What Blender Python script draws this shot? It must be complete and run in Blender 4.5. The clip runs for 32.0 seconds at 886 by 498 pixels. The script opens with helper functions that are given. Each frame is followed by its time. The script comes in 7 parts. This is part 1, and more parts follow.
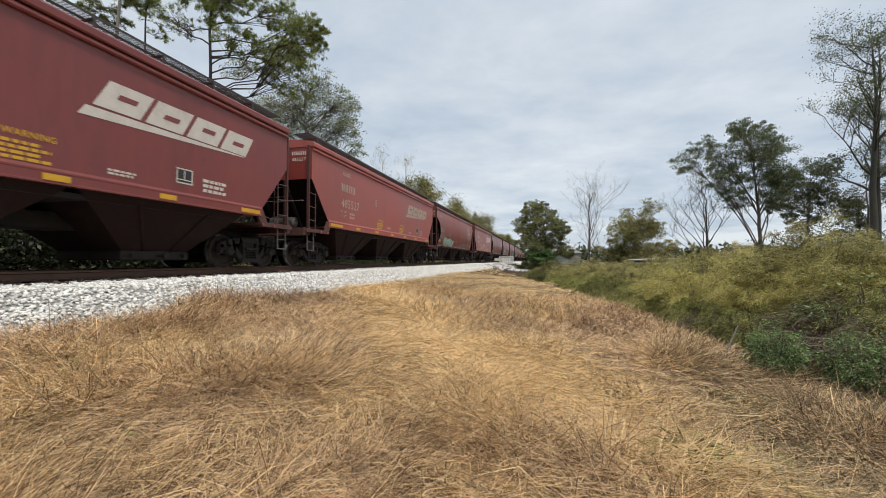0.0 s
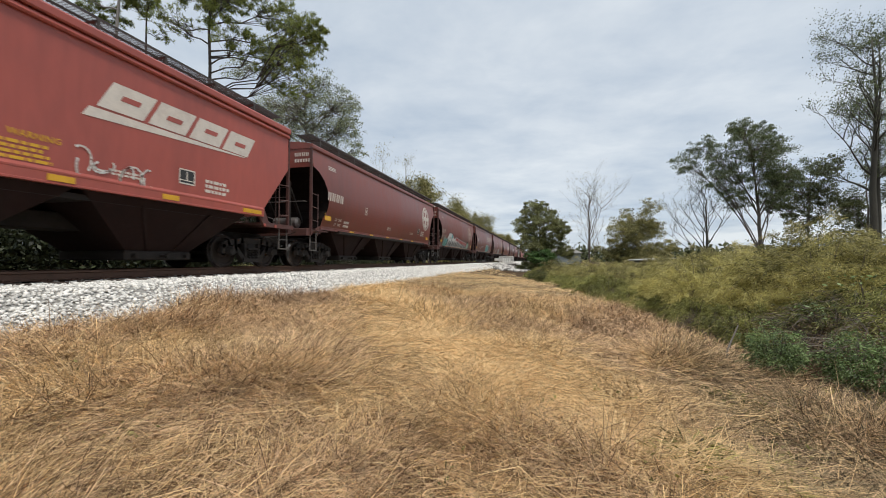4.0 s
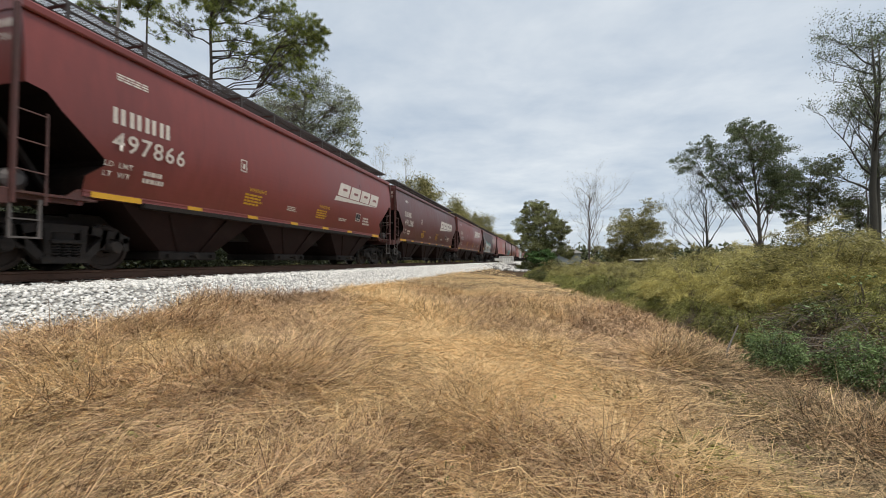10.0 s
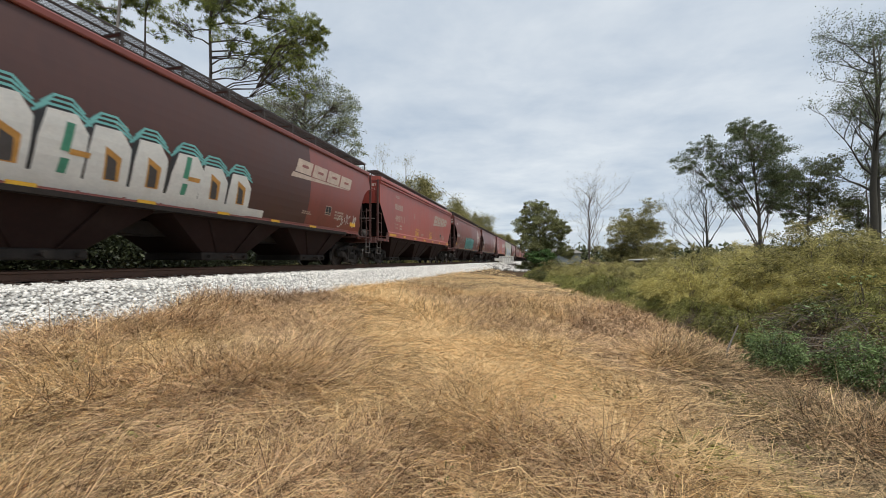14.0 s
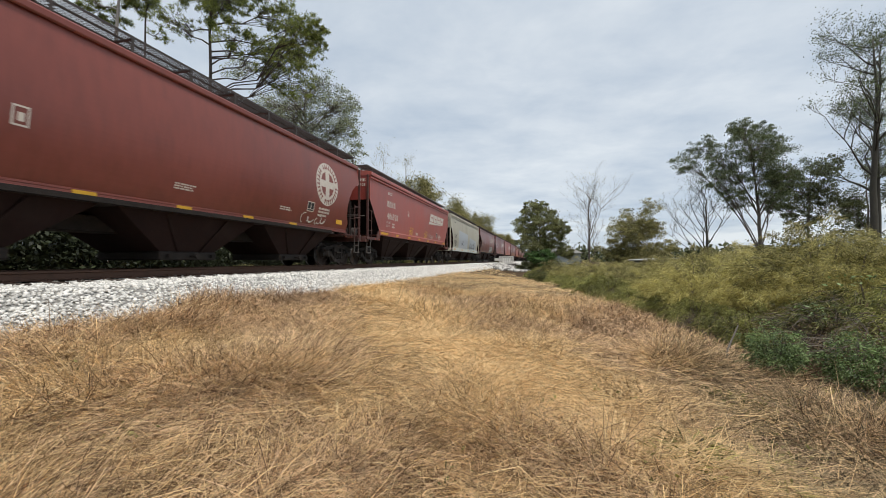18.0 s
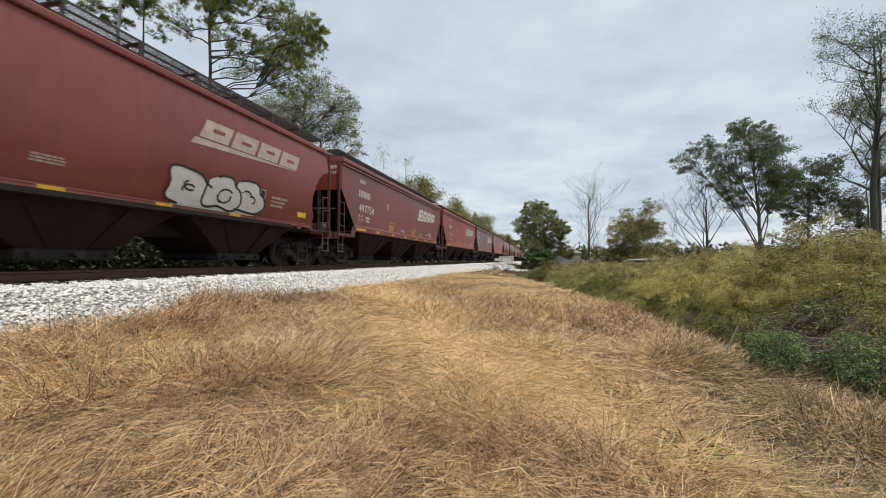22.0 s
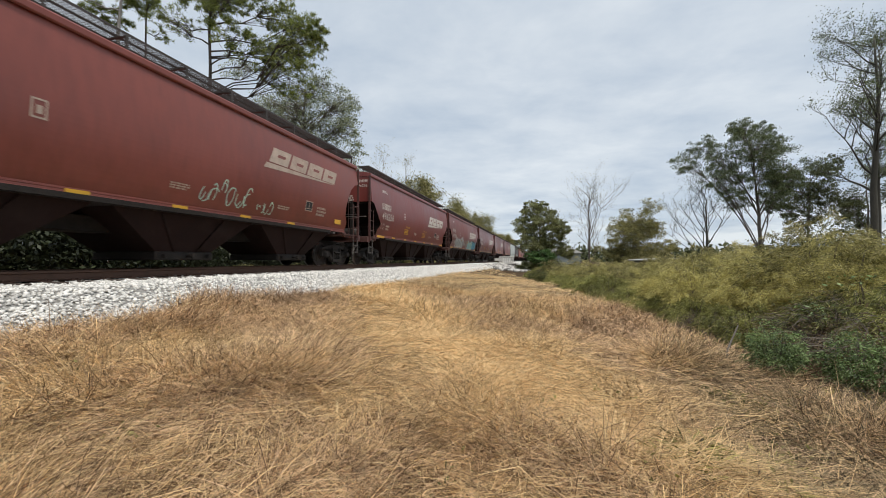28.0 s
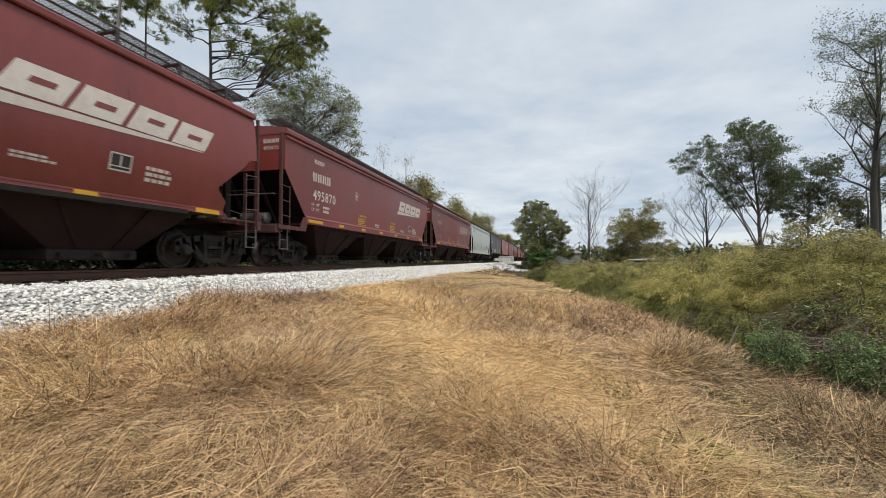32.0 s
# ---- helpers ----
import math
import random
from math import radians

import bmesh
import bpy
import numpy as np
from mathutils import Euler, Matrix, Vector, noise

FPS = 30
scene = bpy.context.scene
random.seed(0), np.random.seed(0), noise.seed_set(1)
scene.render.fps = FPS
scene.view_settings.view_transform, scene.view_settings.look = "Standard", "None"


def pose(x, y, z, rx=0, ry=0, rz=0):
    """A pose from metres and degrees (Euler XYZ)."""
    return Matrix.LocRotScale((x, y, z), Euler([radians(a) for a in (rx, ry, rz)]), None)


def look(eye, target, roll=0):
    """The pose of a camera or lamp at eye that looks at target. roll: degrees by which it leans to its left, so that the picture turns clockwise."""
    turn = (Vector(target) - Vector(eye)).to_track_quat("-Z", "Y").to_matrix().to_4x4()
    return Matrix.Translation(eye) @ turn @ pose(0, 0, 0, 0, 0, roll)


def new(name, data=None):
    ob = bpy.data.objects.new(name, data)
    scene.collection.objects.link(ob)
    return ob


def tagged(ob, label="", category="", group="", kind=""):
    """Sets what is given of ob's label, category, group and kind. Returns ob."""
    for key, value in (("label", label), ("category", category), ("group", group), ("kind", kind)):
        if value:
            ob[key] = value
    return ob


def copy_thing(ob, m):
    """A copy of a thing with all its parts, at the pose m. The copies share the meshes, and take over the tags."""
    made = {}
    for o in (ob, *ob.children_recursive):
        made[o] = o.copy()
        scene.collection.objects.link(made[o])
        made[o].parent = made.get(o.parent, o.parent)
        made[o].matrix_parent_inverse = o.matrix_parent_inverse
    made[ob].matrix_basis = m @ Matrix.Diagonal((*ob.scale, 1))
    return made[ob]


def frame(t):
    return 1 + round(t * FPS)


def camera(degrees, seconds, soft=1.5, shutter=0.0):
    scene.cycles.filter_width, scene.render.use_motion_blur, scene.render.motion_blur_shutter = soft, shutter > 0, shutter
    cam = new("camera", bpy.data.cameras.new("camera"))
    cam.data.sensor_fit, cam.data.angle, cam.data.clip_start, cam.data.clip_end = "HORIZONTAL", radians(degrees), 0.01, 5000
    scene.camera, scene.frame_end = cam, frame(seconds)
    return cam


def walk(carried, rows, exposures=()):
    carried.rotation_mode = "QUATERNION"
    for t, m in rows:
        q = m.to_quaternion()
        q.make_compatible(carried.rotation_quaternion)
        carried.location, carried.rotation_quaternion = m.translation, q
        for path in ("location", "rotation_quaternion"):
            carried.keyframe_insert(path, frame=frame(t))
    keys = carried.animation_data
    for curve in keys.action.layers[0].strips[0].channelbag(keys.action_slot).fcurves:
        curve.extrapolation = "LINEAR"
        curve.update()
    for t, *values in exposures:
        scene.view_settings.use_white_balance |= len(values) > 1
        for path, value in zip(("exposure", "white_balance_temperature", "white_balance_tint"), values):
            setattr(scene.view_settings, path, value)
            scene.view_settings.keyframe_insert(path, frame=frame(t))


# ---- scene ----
# The camera stands still on its tripod beside the line; the line runs along +Y, rail tops at z = 0.
EYE = Vector((0.0, 0.0, 0.193))
TURN, TILT = 13.6, 1.6
cam = camera(94.2, 32.0, soft=0.95, shutter=0.12)
HERE = Matrix.Translation(EYE) @ Euler((radians(90 + TILT), 0, radians(TURN))).to_matrix().to_4x4()
walk(cam, [(0.0, HERE), (32.0, HERE)])
AHEAD = Vector((-math.sin(radians(TURN)), math.cos(radians(TURN)), 0))
ASIDE = Vector((math.cos(radians(TURN)), math.sin(radians(TURN)), 0))


def spot(aside, ahead, z=0.0):
    """A place by its distance ahead of the tripod and to the side of it."""
    p = ASIDE * aside + AHEAD * ahead
    return Vector((p.x, p.y, z))


# ---- light ----
scene.view_settings.exposure = 0.0
SUN_UP, SUN_ROUND = 69.0, 128.0
world = bpy.data.worlds.new("overcast_sky")
scene.world = world
world.use_nodes = True
wn, wl = world.node_tree.nodes, world.node_tree.links
wn.clear()


def wnode(kind, **values):
    n = wn.new(kind)
    for k, v in values.items():
        n.inputs[k].default_value = v
    return n


w_out, w_bg = wn.new("ShaderNodeOutputWorld"), wn.new("ShaderNodeBackground")
w_sky = wn.new("ShaderNodeTexSky")
w_sky.sky_type, w_sky.sun_disc = "NISHITA", False
w_sky.sun_elevation, w_sky.sun_rotation = radians(SUN_UP), radians(SUN_ROUND)
w_co = wn.new("ShaderNodeTexCoord")
w_sep = wn.new("ShaderNodeSeparateXYZ")
wl.new(w_co.outputs["Generated"], w_sep.inputs[0])
w_up = wn.new("ShaderNodeMath")
w_up.operation = "MAXIMUM"
w_up.inputs[1].default_value = 0.0
wl.new(w_sep.outputs["Z"], w_up.inputs[0])
w_lift = wn.new("ShaderNodeMath")
w_lift.operation = "ADD"
w_lift.inputs[1].default_value = 0.075
wl.new(w_up.outputs[0], w_lift.inputs[0])
w_div = []
for axis in "XY":
    d = wn.new("ShaderNodeMath")
    d.operation = "DIVIDE"
    wl.new(w_sep.outputs[axis], d.inputs[0])
    wl.new(w_lift.outputs[0], d.inputs[1])
    w_div.append(d)
w_flat = wn.new("ShaderNodeCombineXYZ")
wl.new(w_div[0].outputs[0], w_flat.inputs[0])
wl.new(w_div[1].outputs[0], w_flat.inputs[1])
w_n1 = wnode("ShaderNodeTexNoise", Scale=0.42, Detail=6.0, Roughness=0.5, Distortion=0.5)
w_n2 = wnode("ShaderNodeTexNoise", Scale=1.9, Detail=5.0, Roughness=0.6, Distortion=0.2)
for n in (w_n1, w_n2):
    wl.new(w_flat.outputs[0], n.inputs["Vector"])
w_mix = wn.new("ShaderNodeMix")
w_mix.data_type = "FLOAT"
w_mix.inputs[0].default_value = 0.3
wl.new(w_n1.outputs["Fac"], w_mix.inputs[2])
wl.new(w_n2.outputs["Fac"], w_mix.inputs[3])
w_ramp = wn.new("ShaderNodeValToRGB")
w_ramp.color_ramp.elements[0].position, w_ramp.color_ramp.elements[0].color = 0.395, (5.1, 6.0, 7.1, 1)
w_ramp.color_ramp.elements[1].position, w_ramp.color_ramp.elements[1].color = 0.605, (8.2, 8.75, 9.2, 1)
wl.new(w_mix.outputs[0], w_ramp.inputs[0])
w_veil = wn.new("ShaderNodeMix")
w_veil.data_type = "RGBA"
w_veil.inputs[0].default_value = 0.88
wl.new(w_sky.outputs[0], w_veil.inputs[6])
wl.new(w_ramp.outputs[0], w_veil.inputs[7])
wl.new(w_veil.outputs[2], w_bg.inputs["Color"])
w_bg.inputs["Strength"].default_value = 0.1
wl.new(w_bg.outputs[0], w_out.inputs[0])

sun = new("sun", bpy.data.lights.new("sun", "SUN"))
sun.data.energy, sun.data.angle, sun.data.color = 2.75, radians(10), (1.0, 0.95, 0.86)
SUN_FROM = Vector((math.sin(radians(SUN_ROUND)) * math.cos(radians(SUN_UP)), math.cos(radians(SUN_ROUND)) * math.cos(radians(SUN_UP)), math.sin(radians(SUN_UP))))
sun.matrix_world = look(SUN_FROM * 200, (0, 0, 0))

# ---- materials ----


def material(name, colour, rough=0.6, metal=0.0, spread=0.15, scale=6.0, fine=60.0, bump=0.2, second=None, stains=0.0, stretch=(1, 1, 1), island=0.0, random_ob=0.0, clear=0.0, translucent=0.0, grime=None, spec=0.5):
    """A surface with variation at two scales: broad patches and fine grain, with relief, and with stains of a second colour."""
    m = bpy.data.materials.new(name)
    m.use_nodes = True
    nodes, links = m.node_tree.nodes, m.node_tree.links
    shader = nodes["Principled BSDF"]
    co = nodes.new("ShaderNodeTexCoord")
    mapping = nodes.new("ShaderNodeMapping")
    mapping.inputs["Scale"].default_value = stretch
    links.new(co.outputs["Object"], mapping.inputs["Vector"])
    broad, grain = nodes.new("ShaderNodeTexNoise"), nodes.new("ShaderNodeTexNoise")
    for n, s in ((broad, scale), (grain, fine)):
        n.inputs["Scale"].default_value, n.inputs["Detail"].default_value = s, 5.0
        links.new(mapping.outputs[0], n.inputs["Vector"])
    both = nodes.new("ShaderNodeMath")
    both.operation = "ADD"
    links.new(broad.outputs["Fac"], both.inputs[0])
    links.new(grain.outputs["Fac"], both.inputs[1])
    last = both.outputs[0]
    for amount, kind, socket in ((island, "ShaderNodeNewGeometry", "Random Per Island"), (random_ob, "ShaderNodeObjectInfo", "Random")):
        if amount:
            info = nodes.new(kind)
            mul = nodes.new("ShaderNodeMath")
            mul.operation, mul.inputs[1].default_value, mul.inputs[2].default_value = "MULTIPLY_ADD", amount, -amount / 2
            add = nodes.new("ShaderNodeMath")
            links.new(info.outputs[socket], mul.inputs[0])
            links.new(mul.outputs[0], add.inputs[0])
            links.new(last, add.inputs[1])
            last = add.outputs[0]
    ramp = nodes.new("ShaderNodeMapRange")
    ramp.inputs["From Min"].default_value, ramp.inputs["From Max"].default_value = 0.6, 1.4
    ramp.inputs["To Min"].default_value, ramp.inputs["To Max"].default_value = 0.0, 1.0
    links.new(last, ramp.inputs["Value"])
    tones = nodes.new("ShaderNodeMix")
    tones.data_type = "RGBA"
    low = tuple(c * (1 - spread) for c in colour)
    high = tuple(min(1, c * (1 + spread)) for c in (second or colour))
    tones.inputs[6].default_value, tones.inputs[7].default_value = (*low, 1), (*high, 1)
    links.new(ramp.outputs[0], tones.inputs[0])
    out = tones.outputs[2]
    if stains:
        patch = nodes.new("ShaderNodeTexNoise")
        patch.inputs["Scale"].default_value, patch.inputs["Detail"].default_value = scale * 0.6, 8.0
        patch.inputs["Roughness"].default_value = 0.7
        shift = nodes.new("ShaderNodeMapping")
        shift.inputs["Location"].default_value, shift.inputs["Scale"].default_value = (3.1, 7.7, 1.9), stretch
        links.new(co.outputs["Object"], shift.inputs["Vector"])
        links.new(shift.outputs[0], patch.inputs["Vector"])
        cut = nodes.new("ShaderNodeMapRange")
        cut.inputs["From Min"].default_value, cut.inputs["From Max"].default_value = 0.5, 0.75
        cut.inputs["To Max"].default_value = stains
        links.new(patch.outputs["Fac"], cut.inputs["Value"])
        soil = nodes.new("ShaderNodeMix")
        soil.data_type = "RGBA"
        soil.inputs[7].default_value = (*(grime or (0.05, 0.035, 0.025)), 1)
        links.new(cut.outputs[0], soil.inputs[0])
        links.new(out, soil.inputs[6])
        out = soil.outputs[2]
    links.new(out, shader.inputs["Base Color"])
    rr = nodes.new("ShaderNodeMapRange")
    rr.inputs["From Min"].default_value, rr.inputs["From Max"].default_value = 0.6, 1.4
    rr.inputs["To Min"].default_value, rr.inputs["To Max"].default_value = max(0.03, rough - 0.1), min(1, rough + 0.1)
    links.new(both.outputs[0], rr.inputs["Value"])
    links.new(rr.outputs[0], shader.inputs["Roughness"])
    shader.inputs["Metallic"].default_value = metal
    shader.inputs["Specular IOR Level"].default_value = spec
    if bump:
        b = nodes.new("ShaderNodeBump")
        b.inputs["Strength"].default_value, b.inputs["Distance"].default_value = bump, 0.02
        links.new(both.outputs[0], b.inputs["Height"])
        links.new(b.outputs[0], shader.inputs["Normal"])
    if translucent:
        leaf = nodes.new("ShaderNodeBsdfTranslucent")
        links.new(out, leaf.inputs["Color"])
        blend = nodes.new("ShaderNodeMixShader")
        blend.inputs[0].default_value = translucent
        links.new(shader.outputs[0], blend.inputs[1])
        links.new(leaf.outputs[0], blend.inputs[2])
        links.new(blend.outputs[0], nodes["Material Output"].inputs["Surface"])
    return m


STREAK = (2.0, 1.0, 0.25)
PAINT = {
    "red": material("oxide_red_paint", (0.37, 0.083, 0.061), 0.38, spread=0.16, scale=0.5, fine=5, bump=0.03, stains=0.5, stretch=STREAK, grime=(0.1, 0.04, 0.032)),
    "brown": material("faded_mineral_brown_paint", (0.212, 0.056, 0.041), 0.38, spread=0.18, scale=0.5, fine=5, bump=0.03, stains=0.55, stretch=STREAK, grime=(0.07, 0.032, 0.026)),
    "rust": material("rusty_red_brown_paint", (0.28, 0.067, 0.049), 0.38, spread=0.18, scale=0.5, fine=5, bump=0.03, stains=0.55, stretch=STREAK, grime=(0.1, 0.038, 0.03)),
    "umber": material("dark_umber_brown_paint", (0.125, 0.037, 0.031), 0.38, spread=0.16, scale=0.5, fine=5, bump=0.03, stains=0.45, stretch=STREAK, grime=(0.05, 0.024, 0.02)),
    "maroon": material("dark_maroon_paint", (0.212, 0.048, 0.04), 0.36, spread=0.14, scale=0.5, fine=5, bump=0.03, stains=0.45, stretch=STREAK, grime=(0.05, 0.022, 0.02)),
    "cream": material("weathered_cream_paint", (0.52, 0.49, 0.40), 0.5, spread=0.1, scale=0.9, fine=9, bump=0.03, stains=0.4, stretch=STREAK, grime=(0.33, 0.28, 0.2)),
    "white": material("pale_white_green_paint", (0.62, 0.66, 0.62), 0.5, spread=0.08, scale=0.9, fine=9, bump=0.03, stains=0.3, stretch=STREAK, grime=(0.4, 0.38, 0.32)),
    "black": material("dark_grey_paint", (0.075, 0.07, 0.072), 0.5, spread=0.15, scale=0.9, fine=9, bump=0.03, stains=0.4, stretch=STREAK),
}
END_PAINT = material("bright_red_end_panel_paint", (0.27, 0.05, 0.038), 0.42, spread=0.15, scale=1.5, fine=12, bump=0.03, stains=0.45, stretch=STREAK, grime=(0.11, 0.03, 0.025))
ROOF_METAL = material("weathered_grey_brown_roof_steel", (0.13, 0.105, 0.095), 0.6, spread=0.25, scale=2, fine=20, bump=0.1, stains=0.5)
GRATING = material("dull_dark_steel_grating", (0.075, 0.064, 0.058), 0.6, 0.35, spread=0.2, scale=8, fine=60, bump=0.05)
IRON = material("grimy_black_cast_iron", (0.026, 0.022, 0.02), 0.65, spread=0.4, scale=5, fine=40, bump=0.25, stains=0.4, grime=(0.06, 0.043, 0.034), spec=0.15)
WHEEL = material("dusty_brown_wheel_steel", (0.035, 0.026, 0.022), 0.6, 0.3, spread=0.35, scale=6, fine=50, bump=0.15, stains=0.5, spec=0.2)
TREAD = material("bright_worn_steel", (0.45, 0.43, 0.42), 0.3, 0.9, spread=0.15, scale=8, fine=80, bump=0.05)
STEEL = material("dull_grey_steel", (0.16, 0.14, 0.13), 0.5, 0.5, spread=0.25, scale=8, fine=60, bump=0.1)
FRAMING = material("grimy_darkened_maroon_paint", (0.09, 0.035, 0.03), 0.6, spread=0.35, scale=3, fine=25, bump=0.08, stains=0.5)
LADDER = material("scuffed_maroon_ladder_paint", (0.11, 0.055, 0.047), 0.5, spread=0.3, scale=6, fine=40, bump=0.05)
# End slope sheets: the recess's deep shade is put into this near-black colour.
SLOPE_SHADE = material("shade_dark_slope_sheet", (0.011, 0.008, 0.0075), 0.9, spread=0.4, scale=1.5, fine=14, bump=0.1, stains=0.4, spec=0.05)
# Hopper paint darkened far below the body's for under-wagon shade; stains are dust.
HOPPER = material("dusty_shade_dark_hopper_paint", (0.02, 0.01, 0.0085), 0.8, spread=0.3, scale=1.6, fine=14, bump=0.08, stains=0.35, grime=(0.05, 0.035, 0.03), spec=0.12)
LETTER = material("cream_white_lettering", (0.66, 0.6, 0.53), 0.6, spread=0.12, scale=4, fine=30, bump=0.02, stains=0.35, grime=(0.33, 0.2, 0.16))
FADED = material("faded_cream_lettering", (0.46, 0.36, 0.29), 0.65, spread=0.2, scale=4, fine=30, bump=0.02, stains=0.6, grime=(0.22, 0.1, 0.08))
YELLOW = material("yellow_reflector", (0.66, 0.36, 0.02), 0.4, spread=0.12, scale=6, fine=50, bump=0.02, stains=0.25, grime=(0.28, 0.14, 0.03))
DARKMARK = material("black_stencil_paint", (0.03, 0.03, 0.032), 0.6, spread=0.2, scale=6, fine=50, bump=0.02)
SPRAY = {
    "white": material("white_spray_paint", (0.68, 0.67, 0.63), 0.55, spread=0.12, scale=3, fine=20, bump=0.02, stains=0.25, grime=(0.42, 0.35, 0.32)),
    "silver": material("silver_spray_paint", (0.44, 0.44, 0.43), 0.45, 0.2, spread=0.2, scale=3, fine=20, bump=0.02, stains=0.4, grime=(0.25, 0.22, 0.21)),
    "teal": material("teal_spray_paint", (0.16, 0.42, 0.4), 0.5, spread=0.2, scale=3, fine=20, bump=0.02),
    "mint": material("pale_mint_spray_paint", (0.45, 0.6, 0.5), 0.5, spread=0.2, scale=3, fine=20, bump=0.02),
    "green": material("green_spray_paint", (0.06, 0.25, 0.16), 0.5, spread=0.25, scale=3, fine=20, bump=0.02),
    "red": material("red_spray_paint", (0.42, 0.05, 0.05), 0.5, spread=0.2, scale=3, fine=20, bump=0.02),
    "blue": material("light_blue_spray_paint", (0.13, 0.4, 0.55), 0.5, spread=0.25, scale=3, fine=20, bump=0.02),
    "orange": material("orange_spray_paint", (0.5, 0.25, 0.06), 0.5, spread=0.25, scale=3, fine=20, bump=0.02),
    "black": DARKMARK,
    "soot": material("dark_grey_spray_paint", (0.07, 0.062, 0.06), 0.55, spread=0.25, scale=3, fine=20, bump=0.02),
    "grey": material("grey_patch_paint", (0.52, 0.55, 0.58), 0.55, spread=0.07, scale=2, fine=14, bump=0.02, stains=0.2, grime=(0.45, 0.46, 0.45)),
}

RAIL_SIDE = material("rusty_brown_rail_steel", (0.1, 0.052, 0.034), 0.75, 0.2, spread=0.3, scale=9, fine=70, bump=0.2, stains=0.5)
RAIL_TOP = material("polished_rail_head_steel", (0.5, 0.47, 0.45), 0.25, 0.95, spread=0.1, scale=9, fine=90, bump=0.04)
TIE_WOOD = material("weathered_creosoted_timber", (0.07, 0.052, 0.042), 0.85, spread=0.35, scale=5, fine=40, bump=0.4, stretch=(1, 8, 8))
STONE = material("pale_crushed_granite", (0.7, 0.677, 0.638), 0.85, spread=0.28, scale=12, fine=90, bump=0.3, island=1.5)
STONE_ONE = material("pale_granite_stone", (0.7, 0.677, 0.638), 0.85, spread=0.28, scale=12, fine=90, bump=0.3, random_ob=1.5)
BED = material("packed_grey_ballast_bed", (0.3, 0.29, 0.27), 0.9, spread=0.45, scale=22, fine=60, bump=1.0)
SOIL = material("dry_thatch_soil", (0.06, 0.038, 0.022), 0.95, spread=0.4, scale=1.1, fine=35, bump=0.6, second=(0.09, 0.058, 0.033), stains=0.5, grime=(0.035, 0.024, 0.015), spec=0.1)
STRAW = material("dry_straw_grass", (0.29, 0.18, 0.088), 0.7, spread=0.45, scale=0.7, fine=3, bump=0.0, second=(0.66, 0.47, 0.245), island=1.9, translucent=0.25, spec=0.25)
RUSSET = material("russet_dry_grass", (0.2, 0.121, 0.072), 0.75, spread=0.45, scale=0.9, fine=3, bump=0.0, second=(0.6, 0.42, 0.255), island=1.9, translucent=0.25, spec=0.25)
PALE_STRAW = material("pale_flattened_straw", (0.71, 0.475, 0.24), 0.7, spread=0.2, scale=0.7, fine=3, bump=0.0, second=(0.89, 0.635, 0.35), island=1.3, translucent=0.25, spec=0.25)
DULL_STRAW = material("dull_olive_brown_grass", (0.09, 0.068, 0.04), 0.8, spread=0.4, scale=0.9, fine=3, bump=0.0, second=(0.27, 0.21, 0.125), island=1.9, translucent=0.2, spec=0.2)
